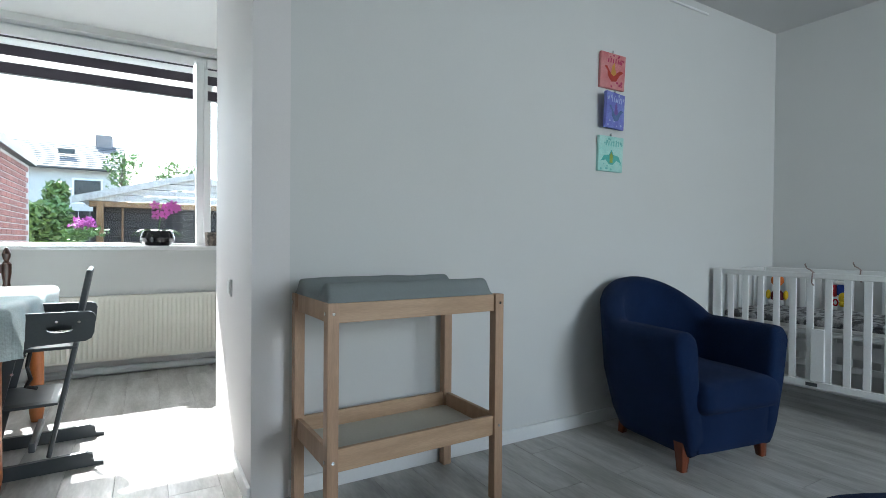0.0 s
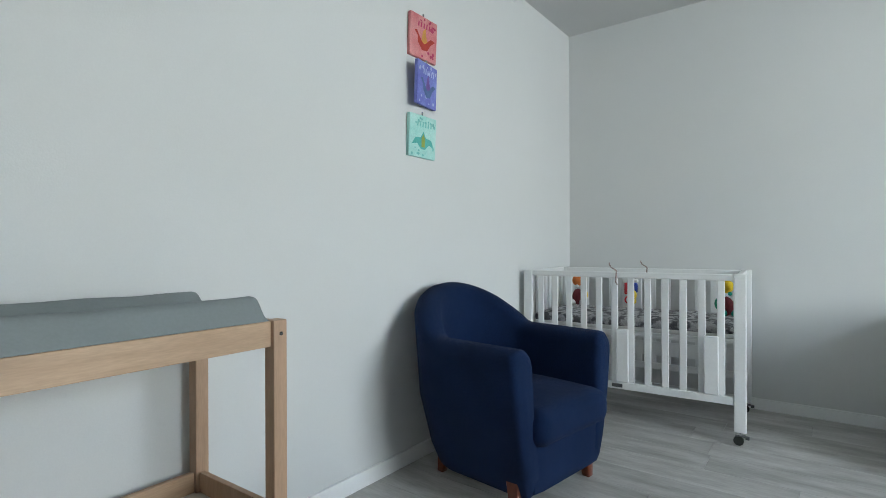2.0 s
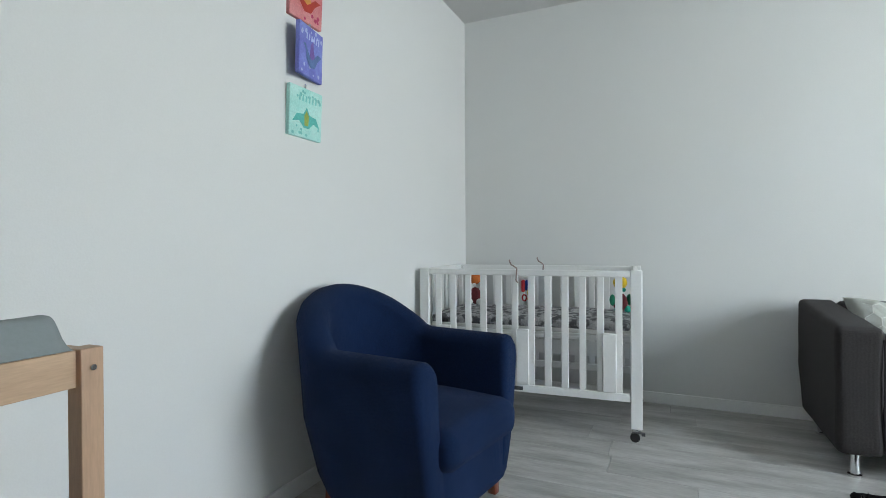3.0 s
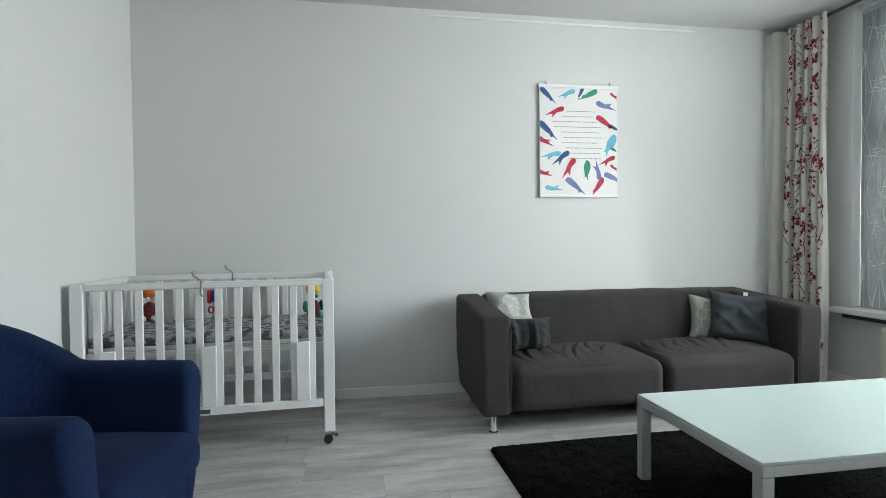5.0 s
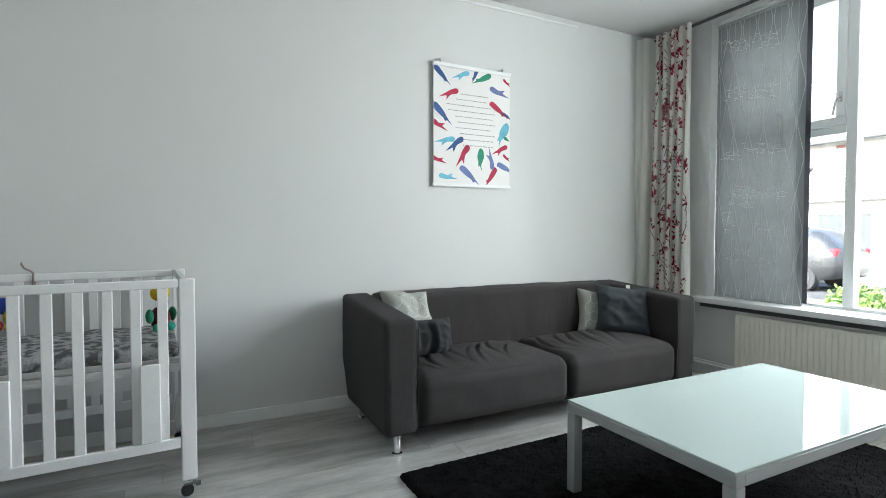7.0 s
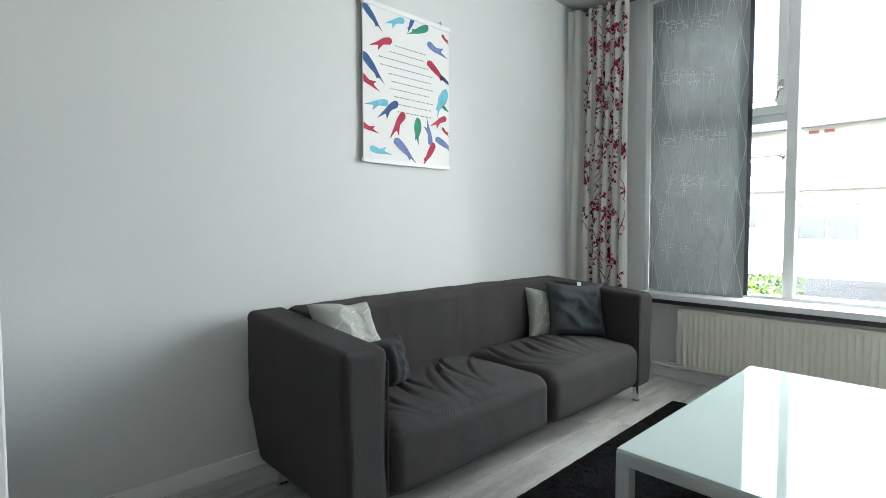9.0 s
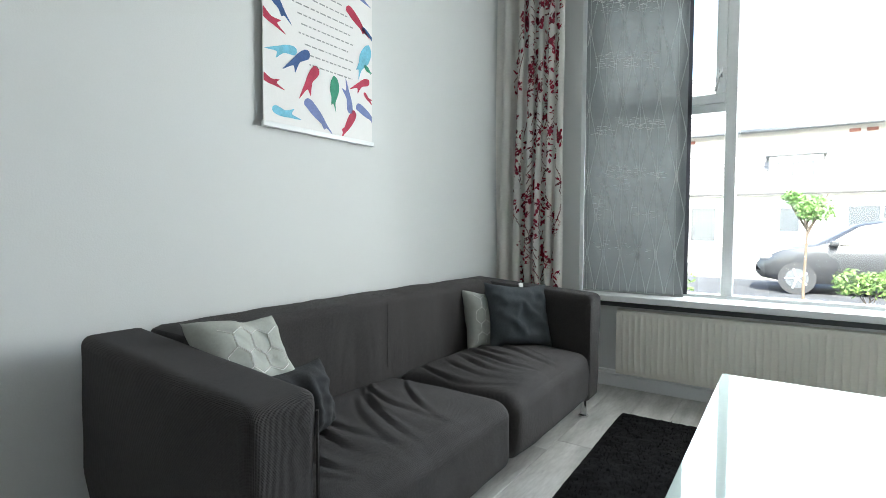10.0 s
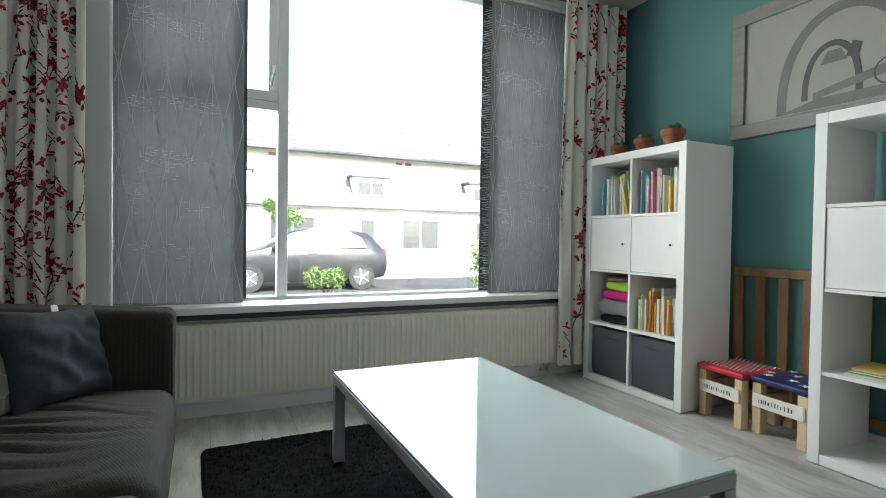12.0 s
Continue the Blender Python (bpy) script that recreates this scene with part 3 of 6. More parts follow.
part("armrest", arm(HL - 0.168, HL, 1.0), SOFA_CLOTH, sofa)
part("armrest", arm(-HL, -HL + 0.168, 4.0), SOFA_CLOTH, sofa)
bm = soft_box(0.17, 0.365, -HL + 0.170, HL - 0.170, 0.20, 0.695, 0.03, 50, 0.008, 0.0045, 7, 2.0, (1, 2.2, 0.3))
for v in bm.verts:      # slack upright creases in the cover, thickest about the middle seam
    if v.co.x < 0.20:
        near = 0.35 + 0.9 * math.exp(-((v.co.y - 0.03) / 0.16) ** 2) + 0.5 * math.exp(-((v.co.y + 0.5) / 0.1) ** 2)
        wave = 0.35 - abs(noise.noise(Vector((v.co.y * 13 + 1.5 * v.co.z, v.co.z * 2.2, 4.0))))
        v.co.x -= 0.013 * near * wave * (1 - math.exp(-((v.co.y - 0.03) / 0.03) ** 2)) * math.sin(math.pi * min(1, max(0, (v.co.z - 0.22) / 0.47)))
part("backrest", bm, SOFA_CLOTH, sofa)
part("base", boxes((-0.33, 0.30, -HL + 0.170, HL - 0.170, 0.112, 0.20), r=0.01), SOFA_CLOTH, sofa)


def seat_cushion(y0, y1, seed):
    bm = soft_box(-0.385, 0.19, y0, y1, 0.118, 0.366, 0.060, 96, 0.046, 0.006, 7, seed)
    rng = random.Random(int(seed))
    folds = [(y1 - 0.11 - 0.070 * k + rng.uniform(-0.025, 0.025), -0.06 + rng.uniform(-0.06, 0.08), rng.uniform(0.12, 0.24), -0.30 - 0.06 * k + rng.uniform(-0.10, 0.10), rng.uniform(0.35, 1.0)) for k in range(9)]
    for v in bm.verts:
        if v.co.z > 0.30:
            for y, x, reach, lean, deep in folds:
                d = (v.co.y - y) - lean * (v.co.x - x) + 1.6 * (v.co.x - x) ** 2
                a = math.exp(-((v.co.x - x) / reach) ** 2)
                v.co.z += 0.0085 * deep * a * (0.9 * math.exp(-(d / 0.022) ** 2) - 1.4 * math.exp(-((d - 0.020) / 0.012) ** 2))
    return bm


part("seat_cushion", seat_cushion(-0.02, HL - 0.172, 11.0), SOFA_CLOTH, sofa, "wrinkled seat cushion")
part("seat_cushion", seat_cushion(-HL + 0.172, -0.026, 23.0), SOFA_CLOTH, sofa, "wrinkled seat cushion")
for y in (HL - 0.078, -HL + 0.072):
    for x in (-0.312, 0.22):
        bm = bmesh.new()
        turned(bm, [(0, 0), (0.026, 0), (0.026, 0.010), (0.017, 0.014), (0.017, 0.125), (0, 0.125)], (x, y, 0))
        part("foot", bm, CHROME, sofa, "chrome foot")
for edge in (HL - 0.164, -HL + 0.164):
    part("piping", tube(bmesh.new(), [(-0.366, edge, 0.13), (-0.370, edge, 0.36), (-0.369, edge, 0.60)], 0.004, 6), SOFA_CLOTH, sofa)
part("seam", tube(bmesh.new(), [(0.168, 0.03, 0.41), (0.166, 0.03, 0.675), (0.2, 0.03, 0.702), (0.33, 0.03, 0.702)], 0.0009, 6), SOFA_CLOTH, sofa)


def make_pillow(label, mat, w, h, t, m, seed, lattice, crumple=0.022):
    p = thing("cushion", label, "cushion", m, "cushions on the sofa")
    part("cover", pillow(w, h, t, seed, crumple), mat, p, smooth=80)
    if lattice:
        s = 0.062
        for side in (1, -1):
            bm = bmesh.new()
            def f(x, z):
                a, b = 2 * x / w, 2 * z / h
                puff = max(0.0, (1 - a ** 4) * (1 - b ** 4)) ** 0.55
                sag = 0.03 * h * noise.noise(Vector((a * 1.3 + seed, b, seed)))
                pa, pb = x * (1 - 0.16 * (1 - b * b) * abs(a)), z * (1 - 0.14 * (1 - a * a) * abs(b))
                return Vector((pa + sag, side * (t / 2 * puff + 0.0008) + puff * cloth_rise(pa, pb, side, seed, crumple), pb + sag * 0.8))
            for i in range(-4, 5):
                for j in range(-4, 5):
                    cx, cz = (i + 0.5 * (j % 2)) * s * 1.15, j * s
                    for ang in (90, 210, 330):
                        ex, ez = cx + s * 0.66 * math.cos(radians(ang)), cz + s * 0.66 * math.sin(radians(ang))
                        if max(abs(cx), abs(ex)) < w * 0.41 and max(abs(cz), abs(ez)) < h * 0.41:
                            tube(bm, [f(cx + (ex - cx) * q / 3, cz + (ez - cz) * q / 3) for q in range(4)], 0.0014, 4)
            part("line_pattern", bm, WHITE_THREAD, p, "white line pattern of hexagons")
    return p


make_pillow("pale grey cushion with white hexagon lines leaning in the sofa corner", PALE_CLOTH, 0.30, 0.24, 0.10, pose(3.93, -0.085, 0.622, -36, 5, -86), 1.7, True)
make_pillow("crumpled dark grey cushion slumped beside the armrest", CHARCOAL, 0.36, 0.23, 0.15, pose(3.845, -0.155, 0.472, -14, 4, -80), 5.2, False, 0.075)
make_pillow("pale grey cushion with white hexagon lines behind a grey one", PALE_CLOTH, 0.36, 0.31, 0.12, pose(3.965, -1.53, 0.505, -16, 5, -104), 9.4, True)
grey_cushion = make_pillow("slate grey square cushion standing against the armrest", SLATE, 0.38, 0.345, 0.14, pose(3.83, -1.610, 0.530, -18, 4, -122), 12.9, False, 0.048)

part("label_tag", boxes((0.02, 0.045, -0.002, 0.002, 0.150, 0.172), r=0.0006), WHITE_THREAD, grey_cushion, "small white cloth label")

# ---- coffee table and rug ----
TX0, TX1, TY0, TY1, TZ = 2.207, 2.905, -1.612, -0.345, 0.385
TABLE_GLASS = material("white backed glass", (0.47, 0.55, 0.52), 0.05, 0, 0.01, 3, 50, 0.0, coat=0.4)
table = thing("coffee_table", "low table with pale green glass top on a silver metal frame", "coffee table", pose((TX0 + TX1) / 2, (TY0 + TY1) / 2, 0))
a, b = (TX1 - TX0) / 2, (TY1 - TY0) / 2
part("glass_top", boxes((-a + 0.002, a - 0.002, -b + 0.002, b - 0.002, TZ - 0.010, TZ), r=0.002), TABLE_GLASS, table, "pale green glass top")
part("apron", boxes((-a, a, -b, -b + 0.04, TZ - 0.046, TZ - 0.0105), (-a, a, b - 0.04, b, TZ - 0.046, TZ - 0.0105), (-a, -a + 0.04, -b + 0.04, b - 0.04, TZ - 0.046, TZ - 0.0105), (a - 0.04, a, -b + 0.04, b - 0.04, TZ - 0.046, TZ - 0.0105), r=0.003), SILVER, table)
for x in (-a, a - 0.042):
    for y in (-b, b - 0.042):
        part("leg", boxes((x, x + 0.042, y, y + 0.042, 0.022, TZ - 0.047), r=0.003), SILVER, table)

RUG = material("black shag pile", (0.007, 0.007, 0.0075), 1.0, 0, 0.3, 14, 160, 0.6)
RUG.node_tree.nodes["Principled BSDF"].inputs["Specular IOR Level"].default_value = 0.08
RX0, RX1, RY0, RY1 = 2.02, 3.35, -1.95, 0.205
rug = thing("rug", "black shaggy rug under the coffee table", "rug", Matrix.Translation((RX1, RY1, 0)) @ Matrix.Rotation(radians(1.3), 4, "Z") @ Matrix.Translation(((RX0 - RX1) / 2, (RY0 - RY1) / 2, 0)))
a, b = (RX1 - RX0) / 2, (RY1 - RY0) / 2
bm = bmesh.new()
def rug_top(u, v):
    x, y = (2 * u - 1) * a, (2 * v - 1) * b
    rim = max(0.0, min(1, (a - abs(x)) / 0.015, (b - abs(y)) / 0.015))
    over = max(0.0, abs(x) - a + 0.05, 0) * max(0.0, abs(y) - b + 0.05) * 4
    return (x * (1 - over) + 0.004 * noise.noise((x * 40, y * 40, 1)), y * (1 - over / 2) + 0.004 * noise.noise((x * 40, y * 40, 5)), 0.001 + (0.019 + 0.006 * noise.noise((x * 55, y * 55, 0))) * rim)
sheet(bm, rug_top, 110, 170)
part("backing", bm, RUG, rug, smooth=80)
bm, rng = bmesh.new(), random.Random(5)
for i in range(26000):
    x, y = rng.uniform(-a, a), rng.uniform(-b, b)
    if abs(x) > a - 0.026 or abs(y) > b - 0.026 or (abs(x) > a - 0.035 and abs(y) > b - 0.035):
        continue
    t, l, h = rng.uniform(0, 6.3), rng.uniform(0.006, 0.014), rng.uniform(0.008, 0.016)
    dx, dy = math.cos(t), math.sin(t)
    z = 0.014
    bm.faces.new([bm.verts.new(p) for p in ((x - dy * 0.0035, y + dx * 0.0035, z), (x + dy * 0.0035, y - dx * 0.0035, z), (x + dx * l, y + dy * l, z + h))])
tagged(part("tuft", bm, RUG, rug), kind="stuff")


# ---- armchair and footstool ----
def armchair(m):
    c = thing("armchair", "navy blue cloth tub armchair with red-brown wooden legs", "armchair", m)
    # plan of the shell: from the front of one arm round the back to the other; s from -1 to 1
    def spine(s):
        q = abs(s)
        if q > 0.52:
            k = (q - 0.52) / 0.48
            x, y = 0.315 - 0.012 * k, 0.03 - 0.36 * k
            nx, ny = 1.0, 0.03
        else:
            ang = radians(90) * (1 - q / 0.52)
            x, y = 0.315 * math.cos(ang), 0.03 + 0.29 * math.sin(ang)
            nx, ny = math.cos(ang), math.sin(ang)
        l = math.hypot(nx, ny)
        return (x * (1 if s >= 0 else -1), y, nx / l * (1 if s >= 0 else -1), ny / l, q)
    def height(q):
        dome = max(0.0, 1 - (q / 0.48) ** 2.0) ** 0.95
        return 0.640 + 0.198 * dome
    bm, rows, n = bmesh.new(), [], 64
    for i in range(n + 1):
        s = 2 * i / n - 1
        x, y, nx, ny, q = spine(s)
        h, t = height(q), 0.062
        ring = []
        profile = [(0.05, 0.074), (0.40, 0.15), (0.82, 0.36)] + [(1.0 * math.cos(radians(a)) * 1.0, h - 0.055 + 0.055 * math.sin(radians(a))) for a in (0, 30, 60, 90, 120, 150, 180)] + [(-0.95, 0.36), (-0.95, 0.084)]
        for k, z in profile:
            flare = 0.096 * (z / 0.8) ** 0.8 - 0.064 - 0.16 * max(0.0, z - 0.56)      # the back tapers in above the arms
            d = k * t + flare
            w = 0.003 * noise.noise((x * 6, y * 6, z * 6))
            ring.append(bm.verts.new((x + nx * (d + w), y + ny * (d + w), z)))
        rows.append(ring)
    m_ = len(rows[0])
    for p, q in zip(rows, rows[1:]):
        for k in range(m_):
            bm.faces.new((p[k], q[k], q[(k + 1) % m_], p[(k + 1) % m_]))
    for ring in (rows[0], rows[-1]):
        mid = sum((v.co for v in ring), Vector()) / m_
        last = ring
        for scale, out in ((0.97, -0.014), (0.88, -0.026), (0.70, -0.033)):
            front = [bm.verts.new(mid + (v.co - mid) * scale + Vector((0, out, 0))) for v in ring]
            for k in range(m_):
                bm.faces.new((last[k], last[(k + 1) % m_], front[(k + 1) % m_], front[k]))
            last = front
        bm.faces.new(last)
    part("shell", bm, NAVY, c, "curved back and arms in navy cloth", smooth=55)
    part("seat_base", soft_box(-0.245, 0.245, -0.365, 0.10, 0.088, 0.30, 0.02, 6), NAVY, c)
    part("seat_cushion", soft_box(-0.258, 0.258, -0.412, 0.19, 0.268, 0.408, 0.055, 22, 0.030, 0.004, 5, 3.0), NAVY, c)
    for x, y in ((-0.255, -0.285), (0.255, -0.285), (-0.165, 0.17), (0.165, 0.17)):
        bm = bmesh.new()
        ex, ey = (0.012 if x > 0 else -0.012), (-0.01 if y < 0 else 0.02)
        low = [bm.verts.new((x + ex + dx * 0.017, y + ey + dy * 0.017, 0)) for dx, dy in ((-1, -1), (1, -1), (1, 1), (-1, 1))]
        high = [bm.verts.new((x + dx * 0.029, y + dy * 0.029, 0.14)) for dx, dy in ((-1, -1), (1, -1), (1, 1), (-1, 1))]
        for k in range(4):
            bm.faces.new((low[k], low[(k + 1) % 4], high[(k + 1) % 4], high[k]))
        bm.faces.new(low[::-1])
        bm.faces.new(high)
        bmesh.ops.bevel(bm, geom=bm.edges[:], offset=0.003, segments=1, affect="EDGES")
        part("leg", bm, CHERRY, c, "red-brown wooden leg")
    return c


armchair(pose(2.585, 1.83, 0, 0, 0, -9) @ Matrix.Diagonal((0.95, 1, 1, 1)))
stool = thing("footstool", "navy blue cloth footstool with rounded edges", "footstool", pose(1.80, 0.545, 0, 0, 0, -25))
part("pad", soft_box(-0.24, 0.24, -0.19, 0.19, 0.10, 0.395, 0.06, 12, 0.02, 0.003), NAVY, stool)
for x in (-0.19, 0.19):
    for y in (-0.14, 0.14):
        part("leg", boxes((x - 0.02, x + 0.02, y - 0.02, y + 0.02, 0, 0.12), r=0.003), CHERRY, stool)

# ---- cot ----
COT = material("white cot paint", (0.76, 0.77, 0.765), 0.42, 0, 0.02, 5, 90, 0.03)
CX0, CX1, CY0, CY1, CZ = 3.565, 4.205, 0.975, 2.185, 0.868
COT_TURN = Matrix.Translation((CX0, CY0, 0)) @ Matrix.Rotation(radians(3.5), 4, "Z") @ Matrix.Translation((-CX0, -CY0, 0))
cot = thing("cot", "white painted slatted baby cot on castors", "cot", COT_TURN @ pose((CX0 + CX1) / 2, (CY0 + CY1) / 2, 0))
a, b = (CX1 - CX0) / 2, (CY1 - CY0) / 2
for x in (-a, a - 0.028):
    for y in (-b, b - 0.056):
        part("post", boxes((x, x + 0.028, y, y + 0.056, 0.066, CZ), r=0.005), COT, cot)
        castor = part("castor", boxes((x + 0.004, x + 0.024, y + 0.018, y + 0.05, 0.046, 0.0655), r=0.003), CHROME, cot, "castor with black wheel")
        bm = bmesh.new()
        tube(bm, [(x + 0.006, y + 0.036, 0.0235), (x + 0.022, y + 0.036, 0.0235)], 0.0232, 20)
        part("wheel", bm, RUBBER, castor, "black rubber wheel")
        part("brake", boxes((x - 0.004, x + 0.03, y + 0.004, y + 0.05, 0.048, 0.052), (x + 0.002, x + 0.024, y - 0.012, y + 0.006, 0.036, 0.050), r=0.002), DARK_METAL, castor)
for side, x in ((0, -a + 0.003), (1, a - 0.025)):
    part("top_rail", boxes((x, x + 0.022, -b + 0.0565, b - 0.0565, CZ - 0.035, CZ - 0.002), r=0.005), COT, cot)
    part("bottom_rail", boxes((x, x + 0.022, -b + 0.0565, b - 0.0565, 0.200, 0.242), r=0.005), COT, cot)
    n = 12
    for k in range(n):
        y = -b + 0.068 + (2 * b - 0.136) * (k + 0.5) / n
        part("slat", boxes((x + 0.005, x + 0.018, y - 0.018, y + 0.018, 0.238, CZ - 0.03), r=0.003, seg=1), COT, cot)
    for k in (1, 6, 11):
        y = -b + 0.068 + (2 * b - 0.136) * (k + 0.0) / n
        if side == 0:
            part("slat_cover", boxes((x - 0.010, x + 0.004, y - 0.034, y + 0.034, 0.242, 0.545), r=0.004, seg=1), COT, cot, "flat white cover board")
for y in (-b + 0.022, b - 0.046):
    part("top_rail", boxes((-a + 0.028, a - 0.028, y, y + 0.024, CZ - 0.035, CZ - 0.002), r=0.005), COT, cot)
    part("bottom_rail", boxes((-a + 0.028, a - 0.028, y, y + 0.024, 0.200, 0.250), r=0.005), COT, cot)
    for k in range(8):
        x = -a + 0.028 + (2 * a - 0.056) * (k + 0.5) / 8
        part("slat", boxes((x - 0.018, x + 0.018, y + 0.006, y + 0.018, 0.246, CZ - 0.03), r=0.003, seg=1), COT, cot)
part("bed_base", boxes((-a + 0.03, a - 0.03, -b + 0.05, b - 0.05, 0.515, 0.53), (-a + 0.03, -a + 0.05, -b + 0.05, b - 0.05, 0.50, 0.515), r=0.002), COT, cot)
part("badge", boxes((-a + 0.0, -a + 0.003, 0.0, 0.058, 0.211, 0.231)), DARK_METAL, cot, "small dark maker's plate")
for y in (0.5, 0.18, -0.28, -0.52):
    part("bolt", tube(bmesh.new(), [(a - 0.012, y, 0.34), (a - 0.027, y, 0.34)], 0.007, 8), DARK_METAL, cot)
part("storage_tray", boxes((a - 0.035, a - 0.028, -b + 0.07, b - 0.07, 0.295, 0.385)), COT, cot)

TOY_WHITE = material("white plush", (0.72, 0.72, 0.70), 0.85, 0, 0.05, 20, 200, 0.3)
QUILT = material("patterned grey quilt cloth", (0.42, 0.42, 0.43), 0.9, 0, 0.2, 26, 120, 0.3, second=(0.11, 0.11, 0.118), sharp=(0.44, 0.56))
bed = thing("mattress", "cot mattress with a grey patterned sheet", "mattress", COT_TURN @ pose((CX0 + CX1) / 2, (CY0 + CY1) / 2, 0))
part("sheet", soft_box(-a + 0.035, a - 0.035, -b + 0.055, b - 0.055, 0.545, 0.60, 0.025, 22, 0.02, 0.010, 7, 4.0), QUILT, bed)
part("mattress_core", boxes((-a + 0.036, a - 0.036, -b + 0.056, b - 0.056, 0.5305, 0.556), r=0.008), TOY_WHITE, bed, "white mattress edge below the sheet")

TOY_YELLOW = material("yellow plush", (0.75, 0.52, 0.02), 0.85, 0, 0.1, 20, 200, 0.3)
TOY_ORANGE = material("orange plush", (0.65, 0.17, 0.03), 0.85, 0, 0.1, 20, 200, 0.3)
TOY_GREEN = material("green plush", (0.03, 0.30, 0.17), 0.85, 0, 0.1, 20, 200, 0.3)
TOY_TEAL = material("teal plush", (0.02, 0.36, 0.25), 0.85, 0, 0.1, 20, 200, 0.3)
TOY_MAROON = material("maroon plush", (0.14, 0.012, 0.02), 0.85, 0, 0.2, 40, 200, 0.3)
TOY_RED = material("red plush", (0.45, 0.02, 0.03), 0.85, 0, 0.1, 20, 200, 0.3)
TOY_BLUE = material("blue plush", (0.02, 0.05, 0.30), 0.85, 0, 0.1, 20, 200, 0.3)


def ball(bm, x, y, z, r, sy=1.0, sz=1.0):
    m = Matrix.LocRotScale((x, y, z), None, (1, sy, sz))
    bmesh.ops.create_icosphere(bm, subdivisions=2, radius=r, matrix=m)
    return bm


def plush(label, m, body, head, accent, extra):
    t = thing("soft_toy", label, "soft toy", m, "soft toys in the cot")
    part("body", ball(bmesh.new(), 0, 0, 0.055, 0.045, 0.9, 1.25), body, t)
    part("head", ball(ball(bmesh.new(), 0, 0, 0.168, 0.040), 0, 0.012, 0.178, 0.014), head, t)
    for s in (-1, 1):
        part("foot", ball(bmesh.new(), -0.03, s * 0.03, 0.018, 0.020), accent, t)
        part("wing", ball(bmesh.new(), -0.008, s * 0.052, 0.07, 0.022, 0.7, 1.5), extra, t)
    part("nose", ball(bmesh.new(), -0.042, 0, 0.13, 0.012), accent, t)
    return t


plush("small maroon and orange soft toy sitting on the mattress", COT_TURN @ pose(4.06, 2.00, 0.612, 0, 0, 10), TOY_MAROON, TOY_ORANGE, TOY_WHITE, TOY_YELLOW)
plush("small yellow and maroon soft toy at the cot's foot end", COT_TURN @ pose(3.93, 1.09, 0.612, 0, 0, 30), TOY_MAROON, TOY_YELLOW, TOY_TEAL, TOY_GREEN)
toy = thing("hanging_toy", "red, white and blue cloth toy hung on the cot bars", "soft toy", COT_TURN @ pose(4.165, 1.665, 0.62))
part("blue_block", boxes((-0.03, 0.0, -0.04, 0.02, 0.08, 0.15), r=0.01), TOY_BLUE, toy)
part("white_roof", boxes((-0.03, 0.0, -0.045, 0.03, 0.152, 0.175), r=0.01), TOY_WHITE, toy)
part("red_block", boxes((-0.03, 0.0, 0.021, 0.045, 0.07, 0.15), r=0.01), TOY_RED, toy)
part("yellow_figure", ball(ball(bmesh.new(), -0.045, -0.02, 0.07, 0.022, 1, 1.5), -0.045, -0.02, 0.03, 0.020), TOY_YELLOW, toy)
bm = bmesh.new()
tube(bm, [(-0.04, 0.02 + 0.014 * math.cos(k * 0.63), 0.035 + 0.02 * math.sin(k * 0.63)) for k in range(11)], 0.005, 6)
part("ring", bm, TOY_RED, toy, "red ring")
TWINE = material("pinkish grey string", (0.38, 0.30, 0.28), 0.9, 0, 0.2, 20, 200, 0.2)
for label, x, y in (("twisted string tied round the cot rail", CX0 + 0.01, 1.61), ("knotted string tied on the rear rail", CX1 - 0.014, 1.57)):
    t = thing("string", label, "string", COT_TURN @ pose(x, y, CZ))
    bm = bmesh.new()
    tube(bm, [(0.013, 0, -0.05), (0.015, 0.005, 0.0), (0, 0.004, 0.004), (-0.014, 0, 0), (-0.014, 0.004, -0.06), (-0.012, -0.006, -0.075)], 0.004, 6)
    tube(bm, [(0, 0.004, 0.004), (0, 0.016, 0.014), (0, 0.034, 0.024), (0, 0.044, 0.045), (0, 0.04, 0.05)], 0.004, 6)
    part("cord", bm, TWINE, t)

# ---- changing table ----
BX0, BX1, BY0, BY1 = 0.706, 1.431, 1.785, 2.20
ct = thing("changing_table", "open beech wood changing table with a lower shelf", "changing table", pose((BX0 + BX1) / 2, (BY0 + BY1) / 2 - 0.010, 0, 0, 0, 1.6))
a, b = (BX1 - BX0) / 2, (BY1 - BY0) / 2
for x in (-a, a - 0.04):
    for y in (-b, b - 0.04):
        leg = part("leg", boxes((x, x + 0.04, y, y + 0.04, 0, 0.82), r=0.003), BEECH, ct)
        for z in (0.785, 0.298):
            side = -1 if x < 0 else 1
            cx = x if side < 0 else x + 0.04
            part("screw", tube(bmesh.new(), [(cx, y + 0.02, z), (cx + side * 0.003, y + 0.02, z)], 0.0065, 10), CHROME, leg, "steel screw head")
            if y < 0:
                part("screw", tube(bmesh.new(), [(x + 0.02, y, z), (x + 0.02, y - 0.003, z)], 0.0055, 10), CHROME, leg, "steel screw head")
for z0, z1 in ((0.752, 0.818), (0.258, 0.335)):
    for y in (-b + 0.012, b - 0.030):
        part("rail", boxes((-a + 0.04, a - 0.04, y, y + 0.018, z0, z1), r=0.002), BEECH_LONG, ct)
    for x in (-a + 0.012, a - 0.030):
        part("side_rail", boxes((x, x + 0.018, -b + 0.04, b - 0.04, z0, z1), r=0.002), BEECH, ct)
